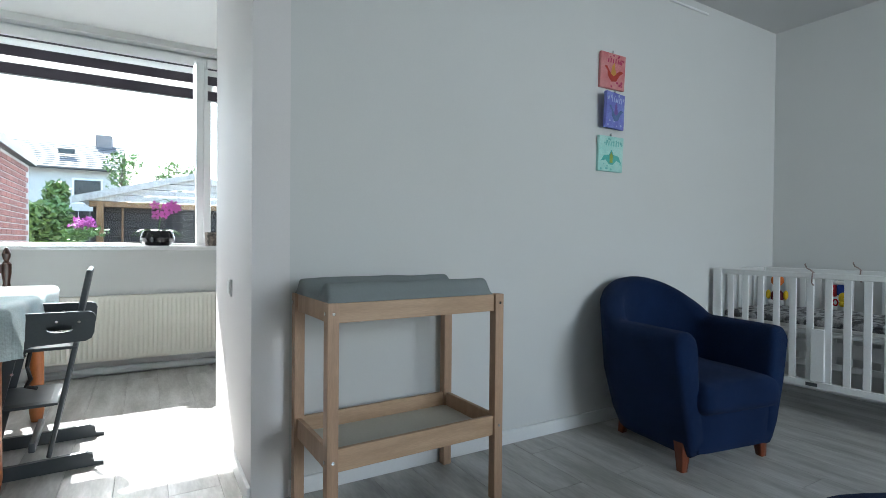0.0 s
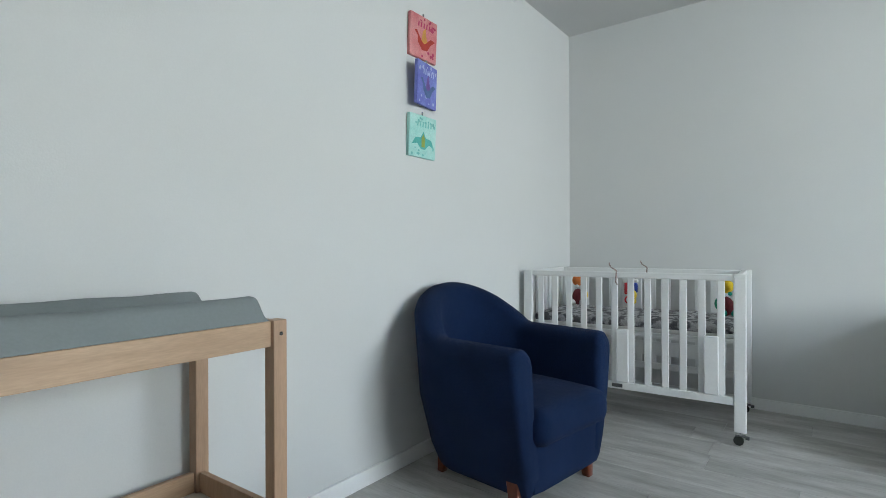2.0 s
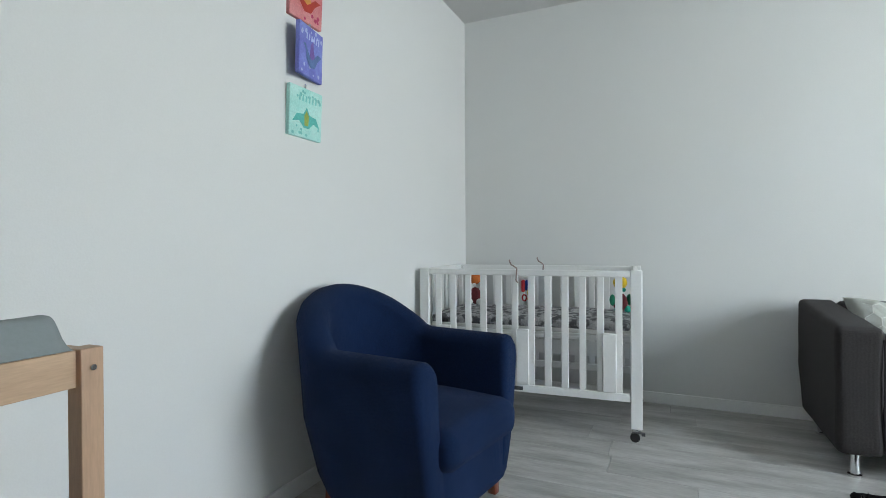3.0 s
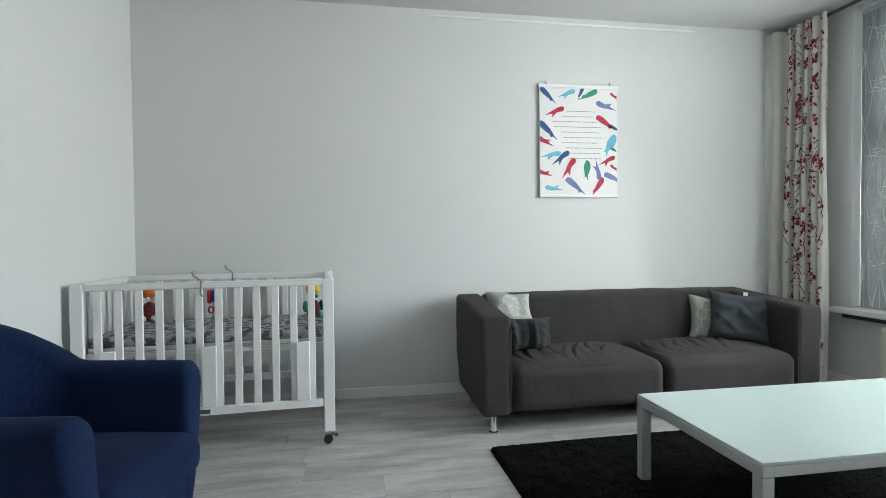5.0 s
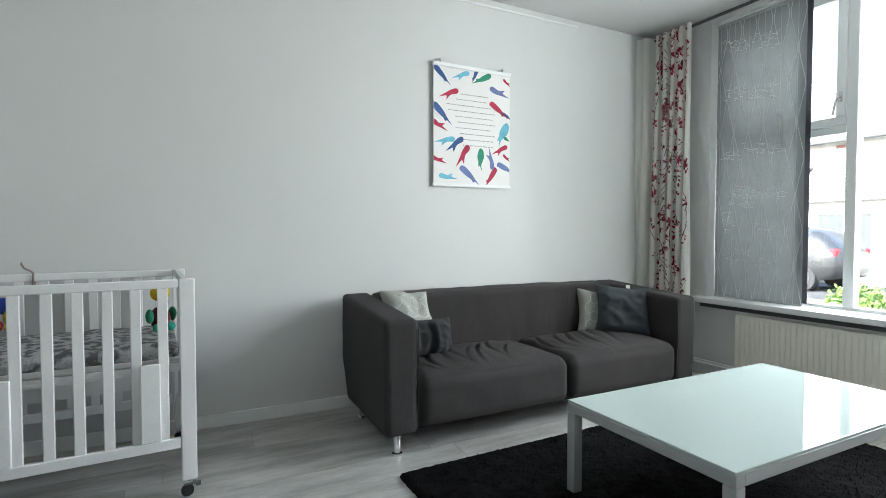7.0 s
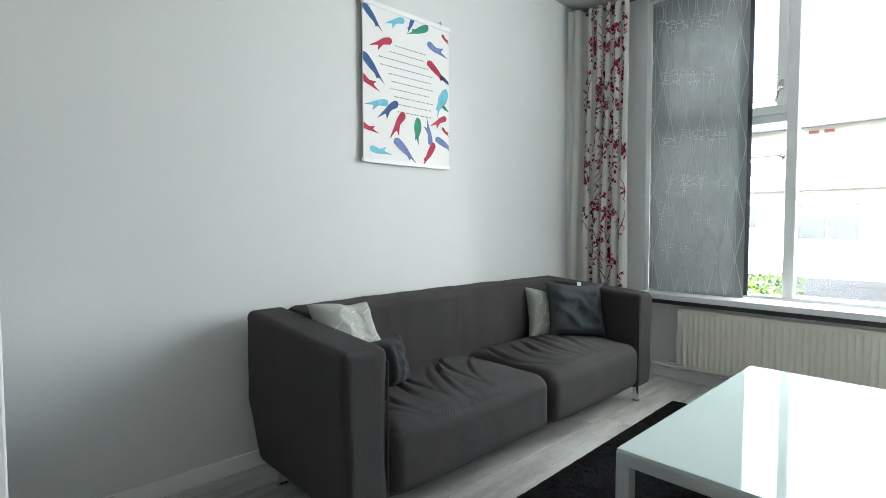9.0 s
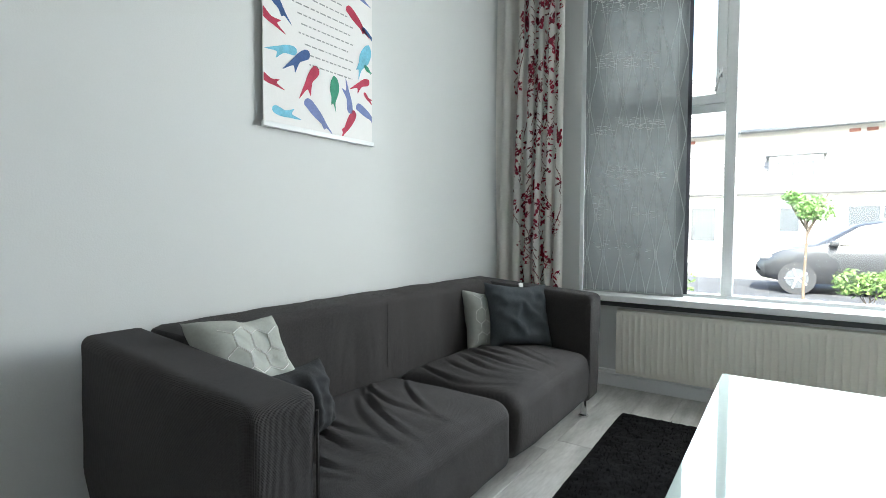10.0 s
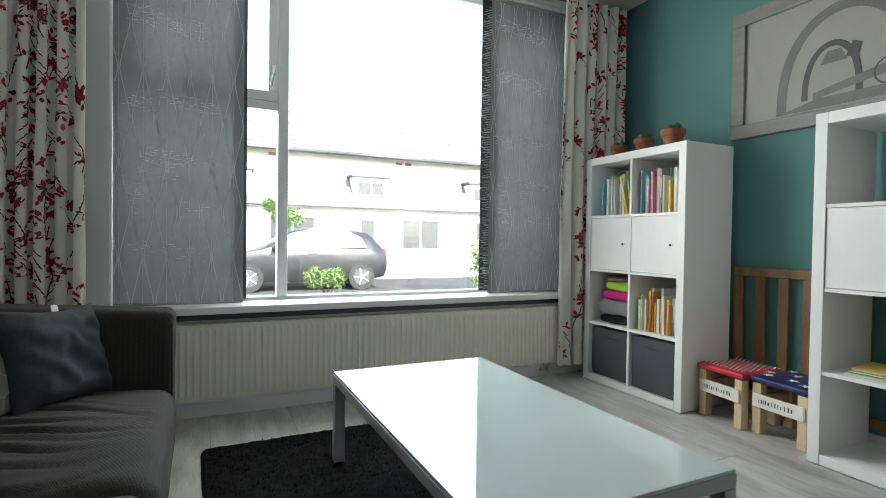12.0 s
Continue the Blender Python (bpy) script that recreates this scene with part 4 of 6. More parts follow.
SHELF_BOARD = material("beige shelf board", (0.52, 0.50, 0.44), 0.6, 0, 0.03, 4, 90, 0.04)
part("shelf", boxes((-a + 0.030, a - 0.030, -b + 0.030, b - 0.030, 0.268, 0.276)), SHELF_BOARD, ct, "pale beige shelf board")
part("shelf", boxes((-a + 0.030, a - 0.030, -b + 0.030, b - 0.030, 0.762, 0.77)), SHELF_BOARD, ct)
mat_ = thing("changing_mat", "grey cloth covered changing mat with raised sides", "changing mat", pose((BX0 + BX1) / 2, (BY0 + BY1) / 2 - 0.010, 0, 0, 0, 1.6))
bm = bmesh.new()
def mat_top(u, v):
    """The hollow upper face: raised along both long sides, low in the middle, with slack folds in the cover."""
    x, q = -a + 0.006 + u * (2 * a - 0.052), 2 * v - 1
    y = q * (b - 0.010)
    ridge = 0.047 * math.exp(-((abs(q) - 0.72) / 0.24) ** 2)
    end = min(1.0, u / 0.016, (1 - u) / 0.016)
    side = min(1.0, (1 - abs(q)) / 0.16)
    slack = 0.006 * noise.noise((x * 6, y * 12, 2)) + 0.003 * math.sin(34 * x + 60 * abs(q)) * max(0.0, abs(q) - 0.72)
    return (x, y, 0.8195 + (0.007 + 1.15 * ridge) * (0.15 + 0.85 * math.sqrt(max(0, end))) * math.sqrt(max(0, side)) + slack * end * side)
rows = sheet(bm, mat_top, 70, 54)
for edge in ([r[0] for r in rows], [r[-1] for r in rows], rows[0], rows[-1]):
    low = [bm.verts.new((v.co.x * 0.99, v.co.y * 0.98, 0.8185)) for v in edge]
    for k in range(len(edge) - 1):
        bm.faces.new((edge[k], edge[k + 1], low[k + 1], low[k]))
part("cover", bm, MAT_CLOTH, mat_, smooth=70)

duct = thing("heating_duct", "crinkled silver foil duct lying under the garden radiator", "duct", pose(0.1, YK - 0.045, 0))
part("foil", soft_box(-0.62, 0.62, -0.03, 0.03, 0, 0.06, 0.026, 30, 0, 0.010, 40, 2.0), SILVER, duct)

# ---- wall things ----


def bird_shape(kind, s):
    """The outline of a small bird about its centre, as rows of x, z."""
    if kind == 0:
        pts = [(-0.52, 0.24), (-0.48, 0.36), (-0.36, 0.42), (-0.22, 0.37), (-0.06, 0.22), (0.10, 0.04), (0.22, -0.14), (0.34, -0.32), (0.54, -0.58), (0.28, -0.38), (0.17, -0.42), (0.08, -0.26), (-0.10, -0.14), (-0.28, 0.0), (-0.42, 0.14)]
    elif kind == 1:
        pts = [(-0.56, -0.06), (-0.54, 0.06), (-0.42, 0.14), (-0.24, 0.12), (-0.05, 0.10), (0.12, 0.17), (0.32, 0.28), (0.24, 0.09), (0.40, 0.05), (0.70, 0.02), (0.38, -0.05), (0.16, -0.09), (-0.05, -0.14), (-0.28, -0.16), (-0.46, -0.14)]
    else:
        pts = [(-0.06, 0.56), (0.08, 0.50), (0.17, 0.34), (0.19, 0.10), (0.12, -0.12), (0.07, -0.30), (0.12, -0.60), (-0.02, -0.34), (-0.10, -0.40), (-0.12, -0.16), (-0.20, 0.06), (-0.19, 0.30), (-0.14, 0.46)]
    out, n = [], len(pts)
    for i in range(n):      # a smooth curve through the points
        p, q, r, t = (Vector(pts[(i + k) % n]) for k in (-1, 0, 1, 2))
        for u in (0.0, 0.34, 0.67):
            out.append(tuple(s * (q + 0.35 * u * (r - p) + u * u * (3 * (r - q) - 0.7 * (r - p) - 0.35 * (t - q)) + u ** 3 * (-2 * (r - q) + 0.35 * (r - p) + 0.35 * (t - q)))))
    return out


def ink(name, color):
    return material(name, color, 0.7, 0, 0.1, 25, 120, 0.0)


def make_canvas(label, m, ground, marks, kind):
    c = thing("canvas_painting", label, "painting", m, "three small canvases")
    part("stretched_canvas", boxes((-0.10, 0.10, -0.019, 0.0, -0.10, 0.10), r=0.003), ground, c)
    bm, rng = bmesh.new(), random.Random(kind)
    for k in range(16):
        x, z, s = rng.uniform(-0.085, 0.085), rng.choice((-1, 1)) * rng.uniform(0.05, 0.088), rng.uniform(0.005, 0.010)
        flat(bm, [(x + s * math.cos(a), z + s * math.sin(a)) for a in (0, 1.2, 2.5, 3.7, 5.0)], -0.0205, index=2)
    for k in range(6):
        x = -0.05 + 0.02 * k
        flat(bm, [(x, 0.045), (x + 0.010, 0.045), (x + 0.012, 0.068 + 0.006 * (k % 2)), (x + 0.004, 0.070)], -0.0208, index=2)
    body = [(-0.075, 0.02), (-0.05, 0.0), (-0.045, -0.03), (-0.015, -0.06), (0.025, -0.055), (0.05, -0.02), (0.085, 0.005), (0.05, 0.008), (0.02, -0.012), (-0.015, -0.02), (-0.035, 0.0), (-0.055, 0.025)]
    if kind == 2:
        body = [(-0.085, -0.045), (-0.06, -0.01), (-0.02, -0.005), (0.0, 0.025), (0.02, -0.005), (0.06, -0.01), (0.085, -0.05), (0.045, -0.035), (0.015, -0.06), (-0.015, -0.06), (-0.045, -0.035)]
    flat(bm, body, -0.0212, index=0)
    wing = [(-0.02, -0.018), (-0.012, 0.03), (0.008, 0.05), (0.012, 0.015), (0.024, -0.014), (0.0, -0.028)]
    flat(bm, wing if kind < 2 else [(-0.012, -0.05), (-0.014, -0.01), (0.0, 0.012), (0.014, -0.01), (0.012, -0.05)], -0.0217, index=1)
    part("painted_bird", bm, marks, c, "painted bird and small marks")
    bm = bmesh.new()
    turned(bm, [(0.004, 0), (0.006, 0.004), (0.006, 0.014), (0.003, 0.018), (0, 0.018)], (0, -0.008, 0.101), 10)
    part("hook", bm, CHROME, c, "small metal hook")
    return c


make_canvas("small square canvas painted with a red bird", pose(2.520, YN - 0.002, 2.015, 3, 0, 0), material("pink red painted canvas", (0.62, 0.27, 0.27), 0.75, 0, 0.12, 14, 150, 0.2, second=(0.55, 0.15, 0.17)), [ink("brick red paint", (0.42, 0.035, 0.02)), ink("ochre paint", (0.62, 0.30, 0.06)), ink("rose paint", (0.45, 0.04, 0.12))], 0)
make_canvas("small square canvas painted with a blue bird, hung askew", pose(2.513, YN - 0.026, 1.783, 3, -2, 12), material("violet blue painted canvas", (0.14, 0.15, 0.50), 0.75, 0, 0.12, 14, 150, 0.2, second=(0.22, 0.27, 0.62)), [ink("steel blue paint", (0.09, 0.16, 0.34)), ink("violet paint", (0.18, 0.10, 0.36)), ink("pale blue paint", (0.42, 0.48, 0.75))], 1)
make_canvas("small square canvas painted with a turquoise bird", pose(2.510, YN - 0.002, 1.540, 3, 0, 0), material("turquoise painted canvas", (0.34, 0.66, 0.61), 0.75, 0, 0.10, 14, 150, 0.2, second=(0.50, 0.74, 0.69)), [ink("teal paint", (0.10, 0.47, 0.42)), ink("olive paint", (0.30, 0.40, 0.08)), ink("sea green paint", (0.20, 0.54, 0.50))], 2)

# the poster with birds, hung from two hooks; its own x runs to the viewer's right
PAPER = material("white poster paper", (0.78, 0.76, 0.75), 0.65, 0, 0.015, 5, 150, 0.03)
INKS = [ink("crimson ink", (0.48, 0.02, 0.07)), ink("dark blue ink", (0.035, 0.10, 0.28)), ink("sky blue ink", (0.16, 0.50, 0.66)), ink("green ink", (0.02, 0.27, 0.16)), ink("periwinkle ink", (0.16, 0.21, 0.45)), ink("grey ink", (0.33, 0.33, 0.34))]
poster = thing("poster", "white poster with coloured birds round lines of text", "poster", pose(XE - 0.004, -0.710, 1.745, 0, 0, -90))
PW, PH = 0.584, 0.765
part("paper", boxes((-PW / 2, PW / 2, -0.018, -0.014, -PH / 2, PH / 2)), PAPER, poster)
part("top_bar", boxes((-PW / 2 - 0.006, PW / 2 + 0.006, -0.026, -0.008, PH / 2 - 0.008, PH / 2 + 0.016), r=0.003), TRIM, poster, "white hanging bar")
part("bottom_bar", boxes((-PW / 2 - 0.006, PW / 2 + 0.006, -0.026, -0.008, -PH / 2 - 0.012, -PH / 2 + 0.008), r=0.003), TRIM, poster, "white hanging bar")
for x in (-PW / 2 + 0.05, PW / 2 - 0.06):
    part("hook", tube(bmesh.new(), [(x, -0.014, PH / 2 + 0.014), (x, -0.014, PH / 2 + 0.035), (x, 0, PH / 2 + 0.037)], 0.006, 8), CHROME, poster)
rng = random.Random(4)
for fx, fz, s, kind, tint, turn in ((0.10, 0.93, 0.13, 0, 1, 0), (0.35, 0.94, 0.12, 1, 2, 200), (0.53, 0.955, 0.09, 0, 1, -70), (0.63, 0.93, 0.13, 0, 3, -110), (0.20, 0.775, 0.13, 1, 0, 200), (0.84, 0.835, 0.14, 1, 4, -20), (0.84, 0.69, 0.14, 0, 0, 10),
                                    (0.10, 0.61, 0.15, 0, 1, 0), (0.90, 0.47, 0.17, 2, 2, -30), (0.06, 0.50, 0.12, 1, 0, -30), (0.15, 0.375, 0.13, 1, 2, 190), (0.27, 0.35, 0.14, 1, 1, 215), (0.37, 0.26, 0.15, 1, 0, 235), (0.60, 0.235, 0.14, 2, 3, -5),
                                    (0.74, 0.235, 0.13, 1, 4, 100), (0.87, 0.33, 0.12, 1, 0, 205), (0.94, 0.175, 0.13, 0, 4, 20), (0.06, 0.205, 0.10, 1, 0, -20), (0.17, 0.065, 0.12, 1, 2, -10), (0.45, 0.10, 0.15, 0, 4, 5), (0.75, 0.085, 0.13, 0, 0, -80), (0.955, 0.64, 0.08, 0, 1, 20), (0.955, 0.43, 0.06, 2, 3, 60), (0.955, 0.93, 0.07, 1, 0, -40), (0.955, 0.26, 0.07, 1, 0, -40)):
    bm = bmesh.new()
    c, q = math.cos(radians(turn)), math.sin(radians(turn))
    cx, cz = (fx - 0.5) * PW, (fz - 0.5) * PH
    lim = PW / 2 - 0.002
    flat(bm, [(max(-lim, min(lim, cx + x * c - z * q)), max(-PH / 2, min(PH / 2, cz + x * q + z * c))) for x, z in bird_shape(kind, s * 0.93)], -0.0190)
    part("printed_bird", bm, INKS[tint], poster)
for k, (x0, x1) in enumerate(((0.34, 0.70), (0.28, 0.68), (0.16, 0.74), (0.18, 0.79), (0.27, 0.76), (0.30, 0.79), (0.28, 0.74), (0.33, 0.79), (0.37, 0.77), (0.37, 0.78))):
    bm, z, x = bmesh.new(), 0.775 - 0.0482 * k, x0
    while x < x1:
        l = rng.uniform(0.015, 0.055)
        flat(bm, [((a - 0.5) * PW, (b - 0.5) * PH) for a, b in ((x, z), (min(x + l, x1), z), (min(x + l, x1), z + 0.007), (x, z + 0.007))], -0.0190)
        x += l + 0.012
    part("line_of_text", bm, INKS[5], poster)

rail = thing("picture_rail", "thin white aluminium picture rail under the ceiling", "picture rail", pose(0, 0, 0), "picture rails")
part("rail", boxes((XE - 0.010, XE, -1.62, 0.33, 2.568, 2.582), r=0.003), TRIM, rail)
rail = thing("picture_rail", "thin white aluminium picture rail above the canvases", "picture rail", pose(0, 0, 0), "picture rails")
part("rail", boxes((1.75, 3.45, YN - 0.010, YN, 2.556, 2.570), r=0.003), TRIM, rail)
outlet = thing("wall_socket", "white double wall socket behind the changing table", "socket", pose(0.80, YN - 0.001, 0.26))
part("plate", boxes((-0.04, 0.04, -0.012, 0, -0.04, 0.04), r=0.005), TRIM, outlet)
outlet = thing("light_switch", "white light switch on the wall end", "switch", pose(0.556, 2.75, 0.80, 0, 0, -90))
part("plate", boxes((-0.04, 0.04, -0.010, 0, -0.04, 0.04), r=0.004), TRIM, outlet)
part("rocker", boxes((-0.028, 0.028, -0.014, -0.010, -0.028, 0.028), r=0.002), TRIM, outlet)

# framed photograph on the green wall; its own x runs to the viewer's right, so it faces the room
SILVER_WOOD = material("silver grey picture frame wood", (0.22, 0.21, 0.205), 0.5, 0.1, 0.08, 5, 60, 0.06, (1, 1, 6))
PHOTO = [material("pale print", (0.29, 0.28, 0.25), 0.55, 0, 0.03, 3, 80, 0), material("mid grey print", (0.15, 0.145, 0.135), 0.55, 0, 0.08, 6, 80, 0), material("dark print", (0.07, 0.068, 0.065), 0.55, 0, 0.08, 6, 80, 0)]
photo = thing("framed_photo", "large grey framed photograph of stone arches with a bicycle", "picture", pose(XG + 0.003, -0.96, 1.885, 0, 0, 90))
FW, FH = 1.10, 0.71
part("frame", boxes((-FW / 2, FW / 2, -0.03, 0, -FH / 2, -FH / 2 + 0.075), (-FW / 2, FW / 2, -0.03, 0, FH / 2 - 0.075, FH / 2), (-FW / 2, -FW / 2 + 0.075, -0.03, 0, -FH / 2 + 0.075, FH / 2 - 0.075), (FW / 2 - 0.075, FW / 2, -0.03, 0, -FH / 2 + 0.075, FH / 2 - 0.075), r=0.004), SILVER_WOOD, photo, "broad silver grey frame")
part("print", boxes((-FW / 2 + 0.07, FW / 2 - 0.07, -0.014, -0.002, -FH / 2 + 0.07, FH / 2 - 0.07)), PHOTO[0], photo)


def arch(cx, base, w, h, t, index, y):
    """A round-headed band in the print, its foot on the line base."""
    bm, n = bmesh.new(), 24
    def at(k, s):
        a = math.pi * k / n
        return (cx - (w / 2 - s) * math.cos(a), base + (h - s) * math.sin(a) ** 0.8)
    for k in range(n):
        flat(bm, [at(k, 0), at(k + 1, 0), at(k + 1, t), at(k, t)], y)
    part("printed_arch", bm, PHOTO[index], photo)


arch(0.01, -0.27, 0.62, 0.50, 0.050, 1, -0.0150)
arch(-0.04, -0.22, 0.27, 0.27, 0.030, 2, -0.0152)
bm = bmesh.new()
flat(bm, [(-0.30, -0.27), (0.34, -0.27), (0.34, -0.22), (-0.10, -0.22)], -0.0154)
flat(bm, [(-0.12, -0.19), (0.30, -0.10), (0.30, -0.15), (-0.12, -0.225)], -0.0156)
flat(bm, [(-0.09, -0.06), (-0.06, 0.0), (0.0, 0.0), (0.03, -0.06)], -0.0154)
part("printed_shadow", bm, PHOTO[1], photo)
for cx in (0.20, 0.36):
    bm = bmesh.new()
    for k in range(18):
        a, b = k * math.pi / 9, (k + 1) * math.pi / 9
        flat(bm, [(cx + r * math.cos(q), -0.16 + r * math.sin(q)) for r, q in ((0.065, a), (0.065, b), (0.057, b), (0.057, a))], -0.0158)
    part("printed_wheel", bm, PHOTO[2], photo)
bm = bmesh.new()
flat(bm, [(0.19, -0.16), (0.25, -0.03), (0.34, -0.03), (0.36, -0.16), (0.33, -0.05), (0.26, -0.05)], -0.0160)
part("printed_bicycle", bm, PHOTO[2], photo)
bm = bmesh.new()
flat(bm, [(0.02, -0.05), (0.05, 0.02), (0.09, 0.0), (0.07, -0.06)], -0.0160)
part("printed_niche", bm, PHOTO[2], photo)


# ---- shelves on the green side ----
def make_shelf(label, y0, closed):
    """An open-backed cube shelf of two by four bays facing +x; closed: the bays (column, row) with a door."""
    W, H, D, T, t = 0.79, 1.49, 0.385, 0.048, 0.016
    s = thing("cube_shelf", label, "bookcase", pose(0.645, y0, 0), "white cube shelves")
    part("side_panel", boxes((0, D, 0, T, 0.004, H), r=0.0025), WHITE_LACQUER, s)
    part("side_panel", boxes((0, D, W - T, W, 0.004, H), r=0.0025), WHITE_LACQUER, s)
    part("top_panel", boxes((0, D, T + 0.0005, W - T - 0.0005, H - T, H), r=0.0025), WHITE_LACQUER, s)
    part("bottom_panel", boxes((0, D, T + 0.0005, W - T - 0.0005, 0.004, T), r=0.0025), WHITE_LACQUER, s)
    bay = (H - 2 * T - 3 * t) / 4
    part("divider", boxes((0, D - 0.004, W / 2 - t / 2, W / 2 + t / 2, T, H - T)), WHITE_LACQUER, s)
    wide = (W - 2 * T - t) / 2
    for row in (1, 2, 3):
        z = T + row * bay + (row - 1) * t
        for col in (0, 1):
            ya = T + col * (wide + t)
            part("shelf_board", boxes((0, D - 0.004, ya + 0.0005, ya + wide - 0.0005, z, z + t)), WHITE_LACQUER, s)
    for col, row in closed:
        ya, za = T + col * (wide + t) + 0.002, T + row * (bay + t) + 0.002
        d = part("door", boxes((D - 0.024, D - 0.006, ya, ya + wide - 0.004, za, za + bay - 0.004), r=0.0015), WHITE_LACQUER, s, "white door insert")
        ky = ya + wide - 0.035 if col == 0 or closed[0] == (0, 2) else ya + 0.035
        bm = bmesh.new()
        tube(bm, [(D - 0.006, ky, za + bay / 2 - 0.002), (D + 0.008, ky, za + bay / 2 - 0.002), (D + 0.016, ky, za + bay / 2 - 0.002)], [0.004, 0.005, 0.008], 12)
        part("knob", bm, CHROME, d, "small metal knob")
    return s, wide, bay, T, t


S1, S2 = -2.267, -0.838
_, wide, bay, ST, st = make_shelf("tall white cube shelf with books and doors against the green wall", S1, [(0, 2), (1, 2)])
make_shelf("tall white cube shelf with a white door beside the low stools", S2, [(0, 2), (1, 2)])


def bay_floor(row):
    return ST + row * (bay + st) + 0.0005


BOOK_TINTS = {n: material(n + " book cover", c, 0.45, 0, 0.05, 8, 60, 0.02) for n, c in (("teal", (0.09, 0.36, 0.41)), ("turquoise", (0.26, 0.56, 0.60)), ("white", (0.70, 0.69, 0.65)), ("cream", (0.62, 0.56, 0.40)), ("yellow", (0.68, 0.50, 0.08)), ("pink", (0.66, 0.32, 0.42)), ("red", (0.45, 0.03, 0.03)), ("orange", (0.60, 0.20, 0.04)), ("green", (0.12, 0.27, 0.10)), ("pale green", (0.42, 0.52, 0.30)), ("blue", (0.05, 0.13, 0.33)), ("grey", (0.33, 0.35, 0.36)), ("black", (0.03, 0.03, 0.035)))}
PAGES = material("paper pages", (0.66, 0.63, 0.55), 0.9, 0, 0.05, 5, 300, 0.2, (1, 40, 1))


def make_book(m, thick, deep, tall, tint):
    """A book upright: its spine towards +x, its thickness along y."""
    b = thing("book", tint + " book standing in the white shelf" if tall > thick else tint, "book", m, "books in the white shelf")
    part("cover", boxes((-deep, 0, 0, 0.002, 0, tall), (-deep, 0, thick - 0.002, thick, 0, tall), (-0.003, 0, 0.002, thick - 0.002, 0, tall)), BOOK_TINTS[tint], b)
    part("pages", boxes((-deep + 0.004, -0.004, 0.0025, thick - 0.0025, 0.003, tall - 0.003)), PAGES, b)
    if thick > 0.011 and tint not in ("white", "cream"):
        part("spine_title", boxes((0.0003, 0.0008, thick * 0.3, thick * 0.7, tall * 0.35, tall * 0.8)), BOOK_TINTS["white"], b, "plain title bar")
    return b


rng = random.Random(21)


def fill_bay(col, row, tints, y_from, y_to, tall):
    y, base = S1 + ST + col * (wide + st) + y_from, bay_floor(row)
    end, k = S1 + ST + col * (wide + st) + y_to, 0
    while True:
        t = rng.uniform(0.006, 0.021)
        if y + t > end or k >= len(tints):
            break
        h = rng.uniform(*tall)
        lean = 0
        make_book(pose(0.995 - rng.uniform(0, 0.05), y, base, lean, 0, 0), t, rng.uniform(0.15, 0.21), h, tints[k])
        y += t + 0.0012
        k += 1


fill_bay(0, 3, ["teal", "teal", "teal", "blue", "turquoise", "white", "cream", "white", "white", "cream", "white", "grey", "white", "cream", "pink", "white", "grey", "cream"], 0.045, 0.25, (0.19, 0.27))
make_book(pose(0.98, S1 + ST + 0.262, bay_floor(3) + 0.004, 14, 0, 0), 0.018, 0.19, 0.25, "yellow")
make_book(pose(0.97, S1 + ST + 0.292, bay_floor(3) + 0.004, 9, 0, 0), 0.012, 0.20, 0.275, "green")
fill_bay(1, 3, ["turquoise", "turquoise", "turquoise", "teal", "pink", "pink", "pink", "red", "pink", "cream", "turquoise", "grey", "white", "turquoise", "pale green", "yellow", "pale green", "cream", "white", "blue", "turquoise", "white", "pale green"], 0.02, 0.325, (0.18, 0.27))
fill_bay(1, 1, ["green", "pale green", "white", "green", "cream", "yellow", "pale green", "orange", "orange", "yellow", "white", "orange", "grey", "cream", "yellow", "orange", "grey", "white", "blue", "orange"], 0.02, 0.30, (0.17, 0.27))
for k, (dz, tint) in enumerate(((0.0, "pale green"), (0.012, "green"), (0.022, "yellow"))):
    b = thing("book", ("green picture book", "dark green picture book", "yellow picture book")[k] + " lying flat in the shelf", "book", pose(0.99, S2 + ST + 0.06 + 0.015 * k, bay_floor(1) + dz, 0, 0, 4 * k), "books in the white shelf")
    part("cover", boxes((-0.21, 0, 0, 0.29, 0, 0.0015), (-0.21, 0, 0, 0.29, 0.0085, 0.010), (-0.21, 0, 0, 0.0015, 0.0015, 0.0085)), BOOK_TINTS[tint], b)
    part("pages", boxes((-0.207, -0.003, 0.002, 0.287, 0.002, 0.008)), PAGES, b)

BOX_GREY = fabric("grey storage box felt", (0.085, 0.09, 0.098), 0.08, 900, 0.3)
for col in (0, 1):
    y = S1 + ST + col * (wide + st) + 0.006
    s = thing("storage_box", "dark grey cloth storage box in the bottom bay", "storage box", pose(0.66, y, bay_floor(0)), "grey storage boxes")
    bm = soft_box(0, 0.35, 0, wide - 0.012, 0, bay - 0.02, 0.012, 12, -0.004, 0.004, 8, col * 5.0)
    part("box", bm, BOX_GREY, s)
    part("pull_loop", tube(bmesh.new(), [(0.348, wide / 2 - 0.07, 0.27), (0.356, wide / 2 - 0.03, 0.262), (0.356, wide / 2 + 0.03, 0.262), (0.348, wide / 2 + 0.07, 0.268)], 0.006, 6), BOX_GREY, s)

